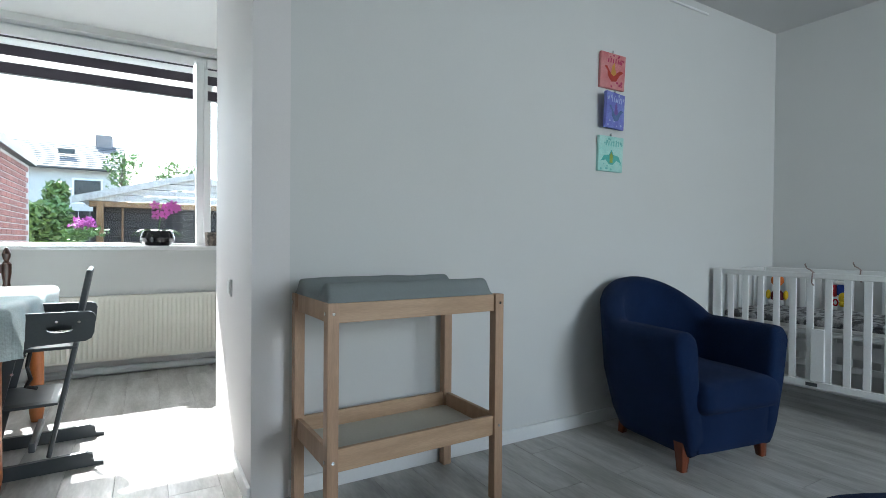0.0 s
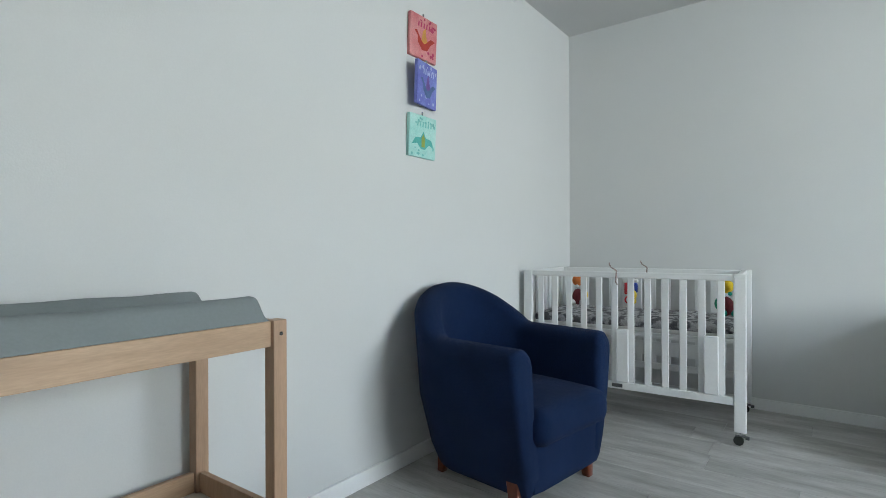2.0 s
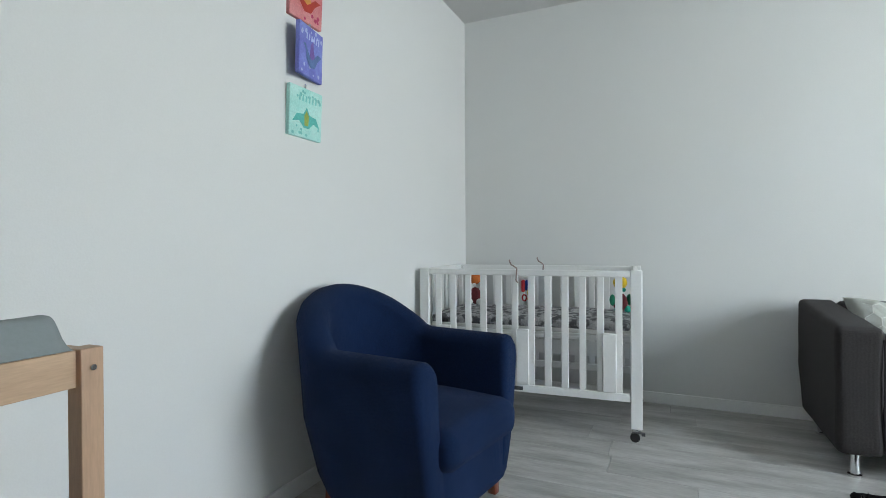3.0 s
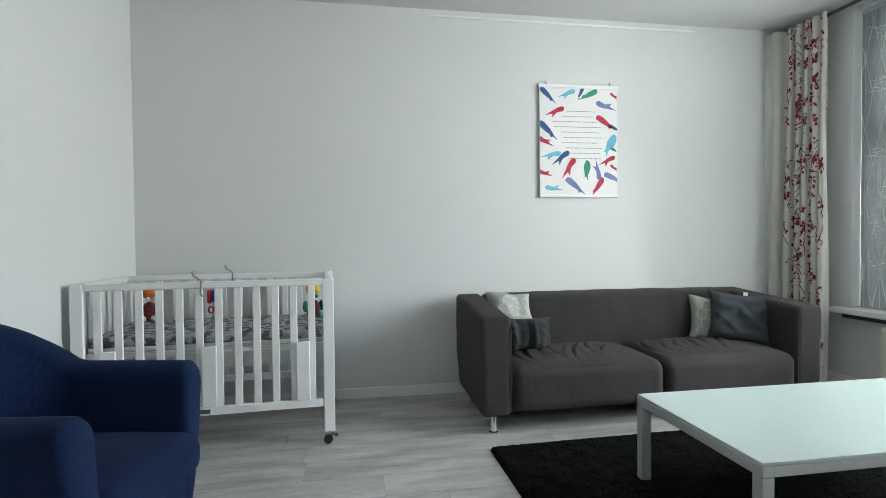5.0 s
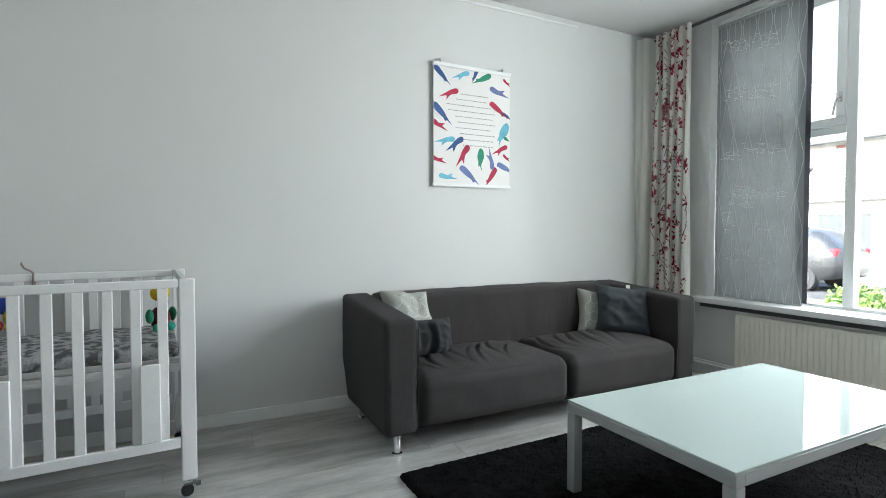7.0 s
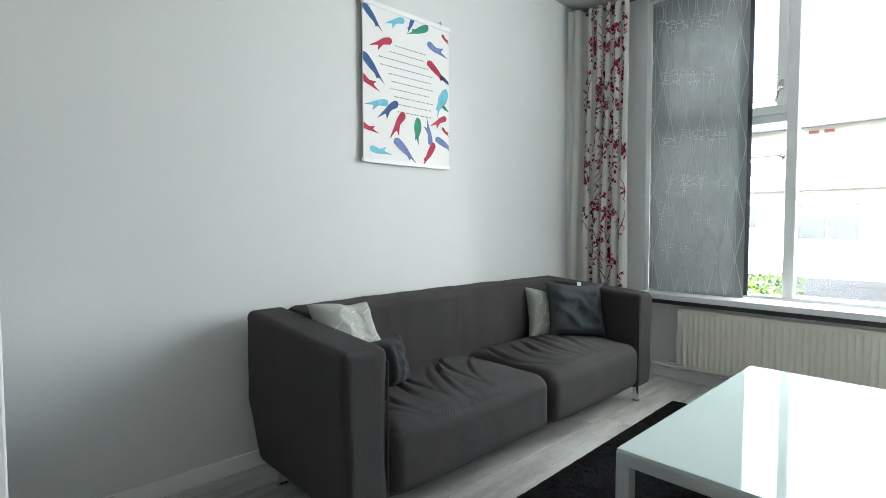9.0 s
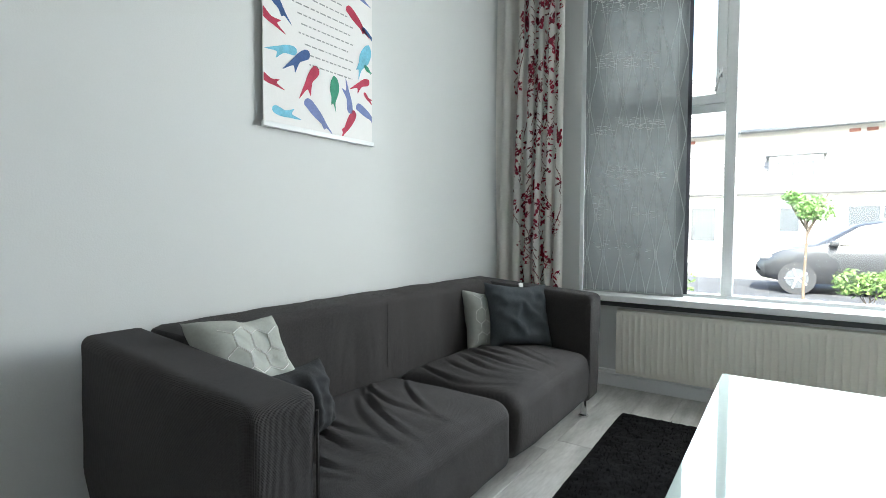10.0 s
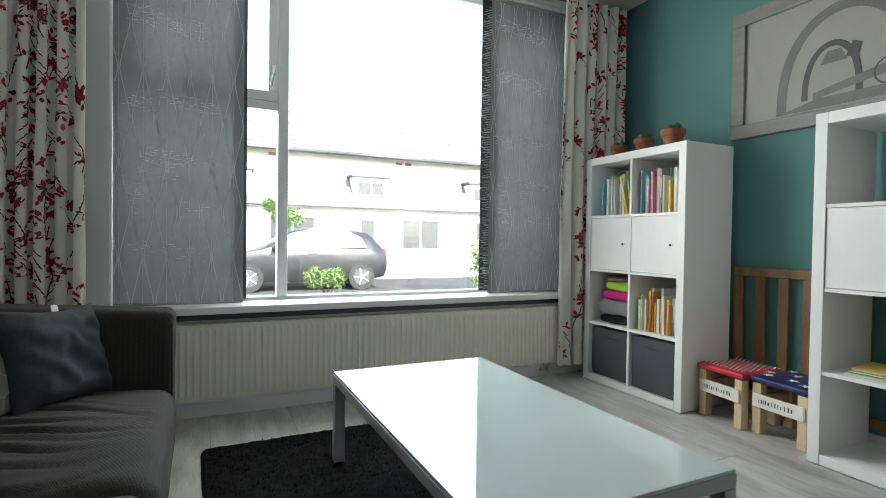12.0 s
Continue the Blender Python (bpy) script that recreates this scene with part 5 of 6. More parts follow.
for label, tint, z, h, d in (("folded grey knitted blanket in the shelf bay", fabric("grey knit", (0.27, 0.27, 0.29), 0.15, 300, 0.8), 0.055, 0.10, 0.0), ("folded dark cloth under the blankets", fabric("black knit", (0.02, 0.02, 0.022), 0.1, 500, 0.5), 0.0, 0.055, 0.01), ("bright pink folded blanket", fabric("magenta fleece", (0.62, 0.03, 0.22), 0.1, 500, 0.5), 0.155, 0.055, 0.02), ("lime green folded fleece on the pile", fabric("lime fleece", (0.36, 0.66, 0.09), 0.1, 500, 0.5), 0.21, 0.065, 0.03), ):
    b = thing("blanket", label, "blanket", pose(0.67, S1 + ST + 0.012, bay_floor(1) + z), "folded blankets")
    part("fold", soft_box(0, 0.335 - d, 0.03 + d, wide - 0.03 - d, 0, h, min(0.045, h * 0.49), 20, 0.004, 0.016, 8, z * 50), tint, b)
b = thing("blanket", "orange and blue scarf on the pile of blankets", "blanket", pose(0.70, S1 + ST + 0.05, bay_floor(1) + 0.275), "folded blankets")
part("fold", soft_box(0, 0.27, 0.05, wide - 0.13, 0, 0.024, 0.011, 12, 0.004, 0.010, 9, 3), fabric("orange fleece", (0.55, 0.22, 0.03), 0.2, 500, 0.5, second=(0.10, 0.16, 0.35)), b)

TERRACOTTA = material("terracotta", (0.28, 0.10, 0.05), 0.85, 0, 0.12, 12, 120, 0.2)
SOIL = material("potting soil", (0.03, 0.022, 0.016), 0.95, 0, 0.3, 40, 200, 0.6)
CACTUS = material("cactus green", (0.05, 0.12, 0.045), 0.7, 0, 0.2, 30, 200, 0.4)
for y, r, h in ((S1 + 0.16, 0.050, 0.078), (S1 + 0.37, 0.056, 0.088), (S1 + 0.59, 0.065, 0.104)):
    p = thing("cactus_pot", "small cactus in a terracotta pot on the shelf", "potted plant", pose(0.90, y, 1.4905), "terracotta cactus pots")
    bm = bmesh.new()
    turned(bm, [(0, 0), (r * 0.68, 0), (r * 0.92, h * 0.66), (r * 1.04, h * 0.66), (r * 1.08, h), (r * 0.94, h), (r * 0.9, h * 0.85), (0, h * 0.85)])
    part("pot", bm, TERRACOTTA, p)
    bm = bmesh.new()
    turned(bm, [(0, h * 0.86), (r * 0.88, h * 0.86), (r * 0.5, h * 0.9), (0, h * 0.91)], sides=16)
    part("soil", bm, SOIL, p)
    for k in range(4):
        bm = bmesh.new()
        a = k * 1.7
        ball(bm, r * 0.4 * math.cos(a), r * 0.4 * math.sin(a), h * 1.0, r * 0.42, 1, 1.2 + 0.3 * (k % 2))
        for q in range(14):
            t = q * 2.4
            x0, y0, z0 = r * 0.4 * math.cos(a), r * 0.4 * math.sin(a), h * 0.95
            d = Vector((math.cos(t), math.sin(t), 0.3 + 0.08 * q)).normalized()
            tube(bm, [Vector((x0, y0, z0)) + d * r * 0.3, Vector((x0, y0, z0)) + d * r * 0.52], [0.0012, 0.0002], 3)
        part("cactus", bm, CACTUS, p)

# slatted wooden panel leaning on the green wall
panel = thing("slatted_panel", "honey brown slatted wooden cot side against the green wall", "cot side", pose(XG + 0.017, 0, 0))
PY0, PY1 = -1.462, -0.30
part("top_rail", boxes((0, 0.026, PY0, PY1, 0.755, 0.805), r=0.004), OAK, panel)
part("bottom_rail", boxes((0, 0.026, PY0, PY1, 0.10, 0.15), r=0.004), OAK, panel)
for k in range(10):
    y = PY0 + 0.03 + (PY1 - PY0 - 0.06) * k / 9
    part("slat", boxes((0.004, 0.022, y - 0.026, y + 0.026, 0.151, 0.754), r=0.003), OAK, panel)
for y in (PY0, PY1 - 0.03):
    part("foot", boxes((0, 0.026, y, y + 0.03, 0.0, 0.099), r=0.003), OAK, panel)


NAME_BOARD = material("off-white board paint", (0.68, 0.66, 0.60), 0.6, 0, 0.06, 12, 90, 0.05)
LETTER = material("worn dark lettering", (0.07, 0.06, 0.055), 0.7, 0, 0.25, 30, 150, 0.0)


def make_stool(label, m, seat_tint, mark_tint, star):
    """A low child's stool: a printed seat on four square legs, with name boards between them."""
    s = thing("kids_stool", label, "stool", m, "low painted stools")
    H, W = 0.285, 0.135
    part("seat", soft_box(-W - 0.012, W + 0.012, -W - 0.012, W + 0.012, H - 0.034, H, 0.014, 8, 0.006), seat_tint, s)
    if star:
        for x, y in ((-0.09, -0.09), (0.09, -0.085), (-0.02, -0.02), (-0.10, 0.05), (0.08, 0.03), (0.01, 0.10), (0.115, 0.115), (-0.07, 0.12), (0.03, -0.12)):
            bm = bmesh.new()
            flat(bm, [(x + (0.032 if k % 2 == 0 else 0.013) * math.sin(k * math.pi / 5), y + (0.032 if k % 2 == 0 else 0.013) * math.cos(k * math.pi / 5)) for k in range(10)], H + 0.0075, "xy")
            part("star", bm, mark_tint, s, "white star")
    else:
        bm = bmesh.new()
        for i in range(11):
            for j in range(11):
                x, y = -0.125 + 0.025 * i, -0.125 + 0.025 * j + (0.0125 if i % 2 else 0)
                if y < 0.13:
                    flat(bm, [(x + 0.0078 * math.cos(k), y + 0.0078 * math.sin(k)) for k in (0, 1.05, 2.1, 3.15, 4.2, 5.25)], H + 0.0075, "xy")
        tagged(part("dots", bm, mark_tint, s, "white polka dots"), kind="stuff")
    for x in (-W, W - 0.046):
        for y in (-W, W - 0.046):
            part("leg", boxes((x, x + 0.046, y, y + 0.046, 0, H - 0.036), r=0.004), PINE, s)
    for y in (-W + 0.012, W - 0.03):
        part("stretcher", boxes((-W + 0.047, W - 0.047, y, y + 0.018, 0.13, 0.19), r=0.003), PINE, s)
    board = part("name_board", boxes((W - 0.002, W + 0.012, -W + 0.01, W - 0.01, 0.135, 0.200), r=0.003), NAME_BOARD, s, "off-white painted name board")
    bm, r = bmesh.new(), random.Random(3)
    y = -W + 0.045
    while y < W - 0.05:
        w = r.uniform(0.003, 0.007)
        box(bm, W + 0.0122, W + 0.0132, y, y + w, 0.158, 0.158 + r.uniform(0.014, 0.022))
        y += w + r.uniform(0.005, 0.014)
    part("letter_bars", bm, LETTER, board, "plain dark letter bars")
    return s


make_stool("low wooden stool with a red dotted seat", pose(0.805, -1.300, 0, 0, 0, -7), material("red printed oilcloth", (0.48, 0.012, 0.03), 0.4, 0, 0.06), WHITE_THREAD, False)
make_stool("low wooden stool with white stars on a navy seat", pose(0.795, -1.010, 0, 0, 0, -5), material("navy printed oilcloth", (0.012, 0.018, 0.10), 0.4, 0, 0.06), WHITE_THREAD, True)

# ---- dining side ----
ORANGE_WOOD = material("orange brown table wood", (0.36, 0.115, 0.03), 0.4, 0, 0.1, 4, 40, 0.04, (7, 7, 1))
CLOTH_BLUE = fabric("pale blue tablecloth", (0.46, 0.58, 0.60), 0.12, 400, 0.3, second=(0.66, 0.70, 0.68))
dt = thing("dining_table", "dining table with orange-brown wooden legs", "dining table", pose(-0.68, 3.35, 0))
part("tabletop", boxes((-0.42, 0.42, -0.62, 0.62, 0.715, 0.742), r=0.006), ORANGE_WOOD, dt)
for x in (-0.36, 0.36):
    for y in (-0.56, 0.42):
        bm = bmesh.new()
        turned(bm, [(0, 0), (0.026, 0), (0.035, 0.06), (0.032, 0.5), (0.042, 0.60), (0.042, 0.714), (0, 0.714)], (x, y, 0))
        part("leg", bm, ORANGE_WOOD, dt)
tc = thing("tablecloth", "pale blue tablecloth hanging over the dining table", "tablecloth", pose(-0.68, 3.35, 0))
bm = bmesh.new()
def cloth(u, v):
    x, y = (2 * u - 1) * 0.62, (2 * v - 1) * 0.82
    ox, oy = max(0, abs(x) - 0.425), max(0, abs(y) - 0.625)
    drop = max(ox, oy)
    sx, sy = (1 if x > 0 else -1), (1 if y > 0 else -1)
    wave = 0.018 * math.sin(x * 17 + y * 13) * min(1, drop * 8)
    return (sx * (min(abs(x), 0.425) + 0.012 * min(1, ox * 40) + (0.10 * ox + wave if ox >= oy else 0)), sy * (min(abs(y), 0.625) + 0.012 * min(1, oy * 40) + (0.10 * oy + wave if oy > ox else 0)), 0.746 - drop)
sheet(bm, cloth, 60, 70)
part("cloth", bm, CLOTH_BLUE, tc, smooth=70)

# turned chair post of the chair at the table
ch = thing("dining_chair", "dark turned wooden chair with ball finials at the table", "chair", pose(-0.76, 4.24, 0))
for x in (-0.19, 0.19):
    bm = bmesh.new()
    turned(bm, [(0, 0), (0.018, 0), (0.022, 0.20), (0.016, 0.24), (0.024, 0.42), (0.024, 0.48), (0.017, 0.52), (0.024, 0.70), (0.018, 0.74), (0.026, 0.80), (0.026, 0.86), (0.012, 0.88), (0.020, 0.90), (0.024, 0.925), (0.016, 0.95), (0.006, 0.965), (0, 0.967)], (x, 0.19, 0))
    part("back_post", bm, MAHOGANY, ch, "turned post with ball finial")
    bm = bmesh.new()
    turned(bm, [(0, 0), (0.017, 0), (0.022, 0.20), (0.016, 0.26), (0.024, 0.43), (0, 0.43)], (x, -0.19, 0))
    part("front_leg", bm, MAHOGANY, ch)
for z in (0.60, 0.80):
    part("back_rail", boxes((-0.172, 0.172, 0.178, 0.200, z, z + 0.06), r=0.008), MAHOGANY, ch)
part("seat", soft_box(-0.215, 0.215, -0.21, 0.168, 0.431, 0.462, 0.014, 6, 0.008), MAHOGANY, ch)

# the high chair: two slanting sides on long runners, with seat, footrest and guard
HC = thing("high_chair", "dark grey wooden high chair with a baby guard", "high chair", pose(-0.14, 3.14, 0, 0, 0, 3))


def plate(outline, y0, y1, hole=()):
    """A board cut to an outline in the xz plane, with an opening if one is given, from y0 to y1."""
    bm = bmesh.new()
    edges = []
    for ring in (outline, hole):
        vs = [bm.verts.new((x, y0, z)) for x, z in ring]
        edges += [bm.edges.new((vs[k], vs[(k + 1) % len(vs)])) for k in range(len(vs))]
    bmesh.ops.triangle_fill(bm, use_beauty=True, edges=edges)
    out = bmesh.ops.extrude_face_region(bm, geom=bm.faces[:])
    bmesh.ops.translate(bm, verts=[v for v in out["geom"] if isinstance(v, bmesh.types.BMVert)], vec=(0, y1 - y0, 0))
    return bm


def bar_x(y0, y1, a, b, w, r=0.006):
    """A flat board between two points of the xz plane, w wide, from y0 to y1."""
    bm = bmesh.new()
    d = Vector((b[0] - a[0], 0, b[1] - a[1]))
    box(bm, 0, d.length, y0, y1, -w / 2, w / 2, r)
    bmesh.ops.transform(bm, matrix=Matrix.Translation((a[0], 0, a[1])) @ Matrix.Rotation(-math.atan2(d.z, d.x), 4, "Y"), verts=bm.verts[:])
    return bm


SIDE = [(-0.185, 0.702), (0.115, 0.700), (0.134, 0.692), (0.142, 0.675), (0.136, 0.605), (0.126, 0.580), (0.105, 0.568), (-0.085, 0.560), (-0.120, 0.545), (-0.140, 0.50), (-0.235, 0.062), (-0.330, 0.062), (-0.205, 0.690)]
SLOT = [(0.048 * math.cos(k * math.pi / 8) + 0.012, 0.628 + 0.017 * math.sin(k * math.pi / 8)) for k in range(16)]
TOE = [(-0.36, 0.0), (0.170, 0.0), (0.172, 0.014), (0.135, 0.020), (0.130, 0.052), (0.105, 0.066), (-0.15, 0.058), (-0.34, 0.0615), (-0.36, 0.05)]
for y in (-0.215, 0.195):
    part("side_panel", plate(SIDE, y, y + 0.022, SLOT), GREY_LACQUER, HC, "dark grey side panel with an oval hand hole")
    part("runner", plate(TOE, y, y + 0.024), GREY_LACQUER, HC)
    part("strut", bar_x(y + 0.026, y + 0.040, (-0.03, 0.060), (0.068, 0.562), 0.020), GREY_LACQUER, HC)
    for x, z in ((0.0, 0.66), (0.08, 0.655), (-0.15, 0.45), (-0.19, 0.29)):
        part("screw", tube(bmesh.new(), [(x, y - 0.002, z), (x, y + 0.001, z)], 0.006, 8), CHROME, HC, "steel screw head")
part("seat_board", soft_box(-0.20, 0.075, -0.192, 0.194, 0.530, 0.549, 0.009, 8), GREY_LACQUER, HC)
part("foot_board", soft_box(-0.27, 0.005, -0.192, 0.194, 0.286, 0.304, 0.009, 8), GREY_LACQUER, HC)
part("cross_bar", boxes((-0.10, -0.075, -0.192, 0.194, 0.095, 0.135), r=0.006), GREY_LACQUER, HC)
part("back_board", bar_x(-0.192, 0.194, (0.078, 0.665), (0.118, 0.885), 0.024, 0.010), GREY_LACQUER, HC)
part("back_rail", bar_x(-0.192, 0.194, (0.050, 0.575), (0.064, 0.635), 0.018, 0.007), GREY_LACQUER, HC)
part("strap", tube(bmesh.new(), [(-0.10, -0.09, 0.529), (-0.11, -0.12, 0.46), (-0.10, -0.10, 0.40), (-0.12, -0.07, 0.36), (-0.08, -0.06, 0.345)], 0.009, 6), RUBBER, HC, "black strap")

# double-layer striped blind on the garden window
ZEBRA_DARK = sheer("dark blind band", (0.11, 0.10, 0.12), 0.3)
ZEBRA_LIGHT = sheer("light blind band", (0.75, 0.75, 0.74), 0.6)
for x0, x1 in ((KX0 + 0.06, 0.555), (0.645, KX1 - 0.06)):
    zb = thing("striped_blind", "half-raised roller blind with dark and sheer bands", "blind", pose(0, YK + 0.075, 0), "blinds at the garden window")
    part("cassette", boxes((x0, x1, -0.03, 0.015, 2.47, 2.54), r=0.008), TRIM, zb)
    for k, (z0, z1) in enumerate(((2.455, 2.469), (2.405, 2.455), (2.330, 2.405), (2.280, 2.330), (2.200, 2.280))):
        part("band", boxes((x0 + 0.01, x1 - 0.01, -0.009, -0.006, z0, z1)), ZEBRA_DARK if k % 2 == 0 else ZEBRA_LIGHT, zb)
    part("bottom_bar", boxes((x0 + 0.008, x1 - 0.008, -0.013, -0.003, 2.190, 2.202), r=0.002), SILVER, zb)

# plants on the dining room sill
sill_top = KZ0 + 0.031
BLACK_GLAZE = material("black glazed ceramic", (0.012, 0.012, 0.014), 0.18, 0, 0.05)
LEAF = material("orchid leaf", (0.06, 0.15, 0.03), 0.45, 0, 0.15, 10, 90, 0.1)
PETAL = material("magenta orchid petal", (0.55, 0.12, 0.44), 0.6, 0, 0.15, 30, 200, 0.1)
orchid = thing("orchid", "magenta orchid in a round black pot on the sill", "potted plant", pose(0.29, YK - 0.02, sill_top))
bm = bmesh.new()
turned(bm, [(0, 0), (0.085, 0), (0.115, 0.03), (0.122, 0.06), (0.110, 0.10), (0.098, 0.115), (0.09, 0.112), (0.09, 0.09), (0, 0.09)])
part("pot", bm, BLACK_GLAZE, orchid)
rng = random.Random(9)
for k in range(6):
    a = k * 1.05 + 0.3
    bm = bmesh.new()
    sheet(bm, lambda u, v: ((0.02 + 0.17 * u) * math.cos(a) - (v - 0.5) * 0.06 * math.sin(math.pi * min(1, u + 0.12)) * math.sin(a), (0.02 + 0.10 * u) * math.sin(a) + (v - 0.5) * 0.06 * math.sin(math.pi * min(1, u + 0.12)) * math.cos(a), 0.095 + 0.13 * u - 0.16 * u * u + 0.01 * abs(v - 0.5)), 8, 4)
    part("leaf", bm, LEAF, orchid)
stem = [(0.0, 0, 0.09), (0.02, 0, 0.22), (-0.02, -0.01, 0.34), (0.05, -0.01, 0.37), (0.12, -0.01, 0.33)]
part("stem", tube(bmesh.new(), stem, 0.0035, 6), LEAF, orchid)
for k in range(9):
    x, y, z = (rng.uniform(-0.04, 0.15), rng.uniform(-0.03, 0.02), rng.uniform(0.23, 0.36))
    bm = bmesh.new()
    for q in range(5):
        a = q * 1.257 + k
        c, s_ = math.cos(a), math.sin(a)
        vs = [bm.verts.new((x + c * r_ - s_ * w_, y - 0.006 * abs(w_) * 40, z + s_ * r_ + c * w_)) for r_, w_ in ((0.003, 0), (0.018, 0.013), (0.036, 0.008), (0.038, -0.006), (0.018, -0.013))]
        bm.faces.new(vs)
    part("blossom", bm, PETAL, orchid, "magenta blossom")
pot = thing("flower_pot", "small brown patterned pot on the sill", "pot", pose(0.685, YK - 0.03, sill_top))
bm = bmesh.new()
turned(bm, [(0, 0), (0.052, 0), (0.060, 0.11), (0.053, 0.11), (0.048, 0.02), (0, 0.02)])
part("pot", bm, material("brown patterned glaze", (0.20, 0.16, 0.13), 0.4, 0, 0.3, 45, 120, 0.1, second=(0.02, 0.015, 0.012)), pot)

# ---- outdoors ----
GROUND = material("pale paving and earth", (0.26, 0.25, 0.23), 0.9, 0, 0.15, 0.7, 12, 0.3)
ASPHALT = material("asphalt", (0.06, 0.06, 0.062), 0.9, 0, 0.15, 1.5, 60, 0.3)
PAVING = material("concrete paving", (0.34, 0.33, 0.31), 0.9, 0, 0.12, 2, 30, 0.3)
WHITE_BRICK = material("pale facade brick", (0.54, 0.525, 0.49), 0.85, 0, 0.06, 2, 40, 0.3)
ROOF_TILE = material("grey roof tile", (0.17, 0.165, 0.16), 0.8, 0, 0.12, 3, 30, 0.3, per_piece=0.12)
STREET_TILE = material("pale grey roof tile", (0.20, 0.195, 0.19), 0.8, 0, 0.1, 3, 30, 0.3, per_piece=0.08)
STREET_PANE = material("far house pane", (0.05, 0.055, 0.06), 0.2, 0, 0.05)
DARK_PANE = material("far window pane", (0.012, 0.014, 0.016), 0.15, 0, 0.05)
RED_BRICK = material("red brown brick", (0.27, 0.10, 0.075), 0.85, 0, 0.15, 9, 70, 0.3, per_piece=0.2)
GROUND_BRICK = material("grey brown chimney brick", (0.30, 0.26, 0.24), 0.85, 0, 0.12, 6, 60, 0.3)
MORTAR = material("pale mortar", (0.48, 0.46, 0.43), 0.9, 0, 0.08, 8, 90, 0.3)
SHED_WOOD = material("near-black boards", (0.022, 0.018, 0.016), 0.8, 0, 0.15, 5, 40, 0.2, (1, 1, 6))
PALE_BOARD = material("pale grey-brown board", (0.46, 0.43, 0.39), 0.8, 0, 0.12, 4, 40, 0.15, (5, 1, 1))
FELT = material("grey roofing felt", (0.27, 0.27, 0.27), 0.9, 0, 0.1, 3, 50, 0.3)
BARK = material("bark", (0.13, 0.095, 0.065), 0.9, 0, 0.2, 10, 60, 0.5, (1, 1, 0.3))
LEAVES = material("garden leaves", (0.11, 0.21, 0.05), 0.55, 0, 0.2, 4, 60, 0.1, per_piece=0.1)
LEAVES_PALE = material("yellow green leaves", (0.12, 0.20, 0.045), 0.55, 0, 0.2, 4, 60, 0.1)
for m in (ROOF_TILE, FELT, GROUND, PAVING, ASPHALT):
    m.node_tree.nodes["Principled BSDF"].inputs["Specular IOR Level"].default_value = 0.1
GZ = -0.30

tagged(new("ground", mesh_of(boxes((-400, 400, -400, YS - 0.31, GZ - 0.3, GZ)), "ground", GROUND)), "pale paved ground in front of the house", "ground", "", "structure")
tagged(new("garden_ground", mesh_of(boxes((-400, 400, YK + 0.31, 400, -0.6, -0.12)), "garden_ground", GROUND)), "paved garden ground behind the house", "ground", "", "structure")
tagged(new("road", mesh_of(boxes((-60, 60, -14.2, -9.6, GZ, GZ + 0.012)), "road", ASPHALT)), "asphalt street in front of the house", "road", "", "structure")
tagged(new("pavement", mesh_of(boxes((-60, 60, -9.6, -8.1, GZ, GZ + 0.09), (-60, 60, -16.2, -14.2, GZ, GZ + 0.09)), "pavement", PAVING)), "concrete pavements along the street", "pavement", "", "structure")


def leaf_cloud(center, radii, n, size, seed, lumps=7):
    """A crown of many single leaves gathered in uneven clumps."""
    r, bm = random.Random(seed), bmesh.new()
    heads = []
    for k in range(lumps):
        d = Vector((r.gauss(0, 1), r.gauss(0, 1), r.gauss(0, 1))).normalized() * r.uniform(0.35, 0.75)
        heads.append((Vector((d.x * radii[0], d.y * radii[1], d.z * radii[2])), r.uniform(0.35, 0.55)))
    for k in range(n):
        h, s = r.choice(heads)
        d = Vector((r.gauss(0, 1), r.gauss(0, 1), r.gauss(0, 1))).normalized() * r.uniform(0.5, 1.05) * s
        p = Vector(center) + h + Vector((d.x * radii[0], d.y * radii[1], d.z * radii[2]))
        a, b = Vector((r.gauss(0, 1), r.gauss(0, 1), r.gauss(0, 1))).normalized(), Vector((r.gauss(0, 1), r.gauss(0, 1), r.gauss(0, 1))).normalized()
        c = a.cross(b).normalized()
        l, w = size * r.uniform(0.7, 1.3), size * 0.45
        bm.faces.new([bm.verts.new(q) for q in (p - a * l / 2, p + c * w / 2, p + a * l / 2, p - c * w / 2)])
    return bm


def make_tree(label, x, y, z, trunk, crown, radii, n, size, seed, tint):
    t = thing("tree", label, "tree", pose(x, y, z))
    bm = bmesh.new()
    tube(bm, [(0, 0, 0), (0.02, 0.01, trunk * 0.5), (0, 0, trunk), (0.01, 0, crown)], [trunk * 0.014, trunk * 0.012, trunk * 0.010, trunk * 0.004], 8)
    r = random.Random(seed)
    for k in range(7):
        a = k * 0.9
        s = trunk + (crown - trunk) * r.uniform(-0.1, 0.6)
        e = Vector((radii[0] * 0.7 * math.cos(a), radii[1] * 0.7 * math.sin(a), crown + radii[2] * r.uniform(-0.3, 0.6)))
        tube(bm, [(0, 0, s), (e.x * 0.5, e.y * 0.5, (s + e.z) / 2), tuple(e)], [trunk * 0.012, trunk * 0.008, trunk * 0.003], 5)
    part("trunk", bm, BARK, t)
    part("crown", leaf_cloud((0, 0, crown), radii, n, size, seed), tint, t)
    return t


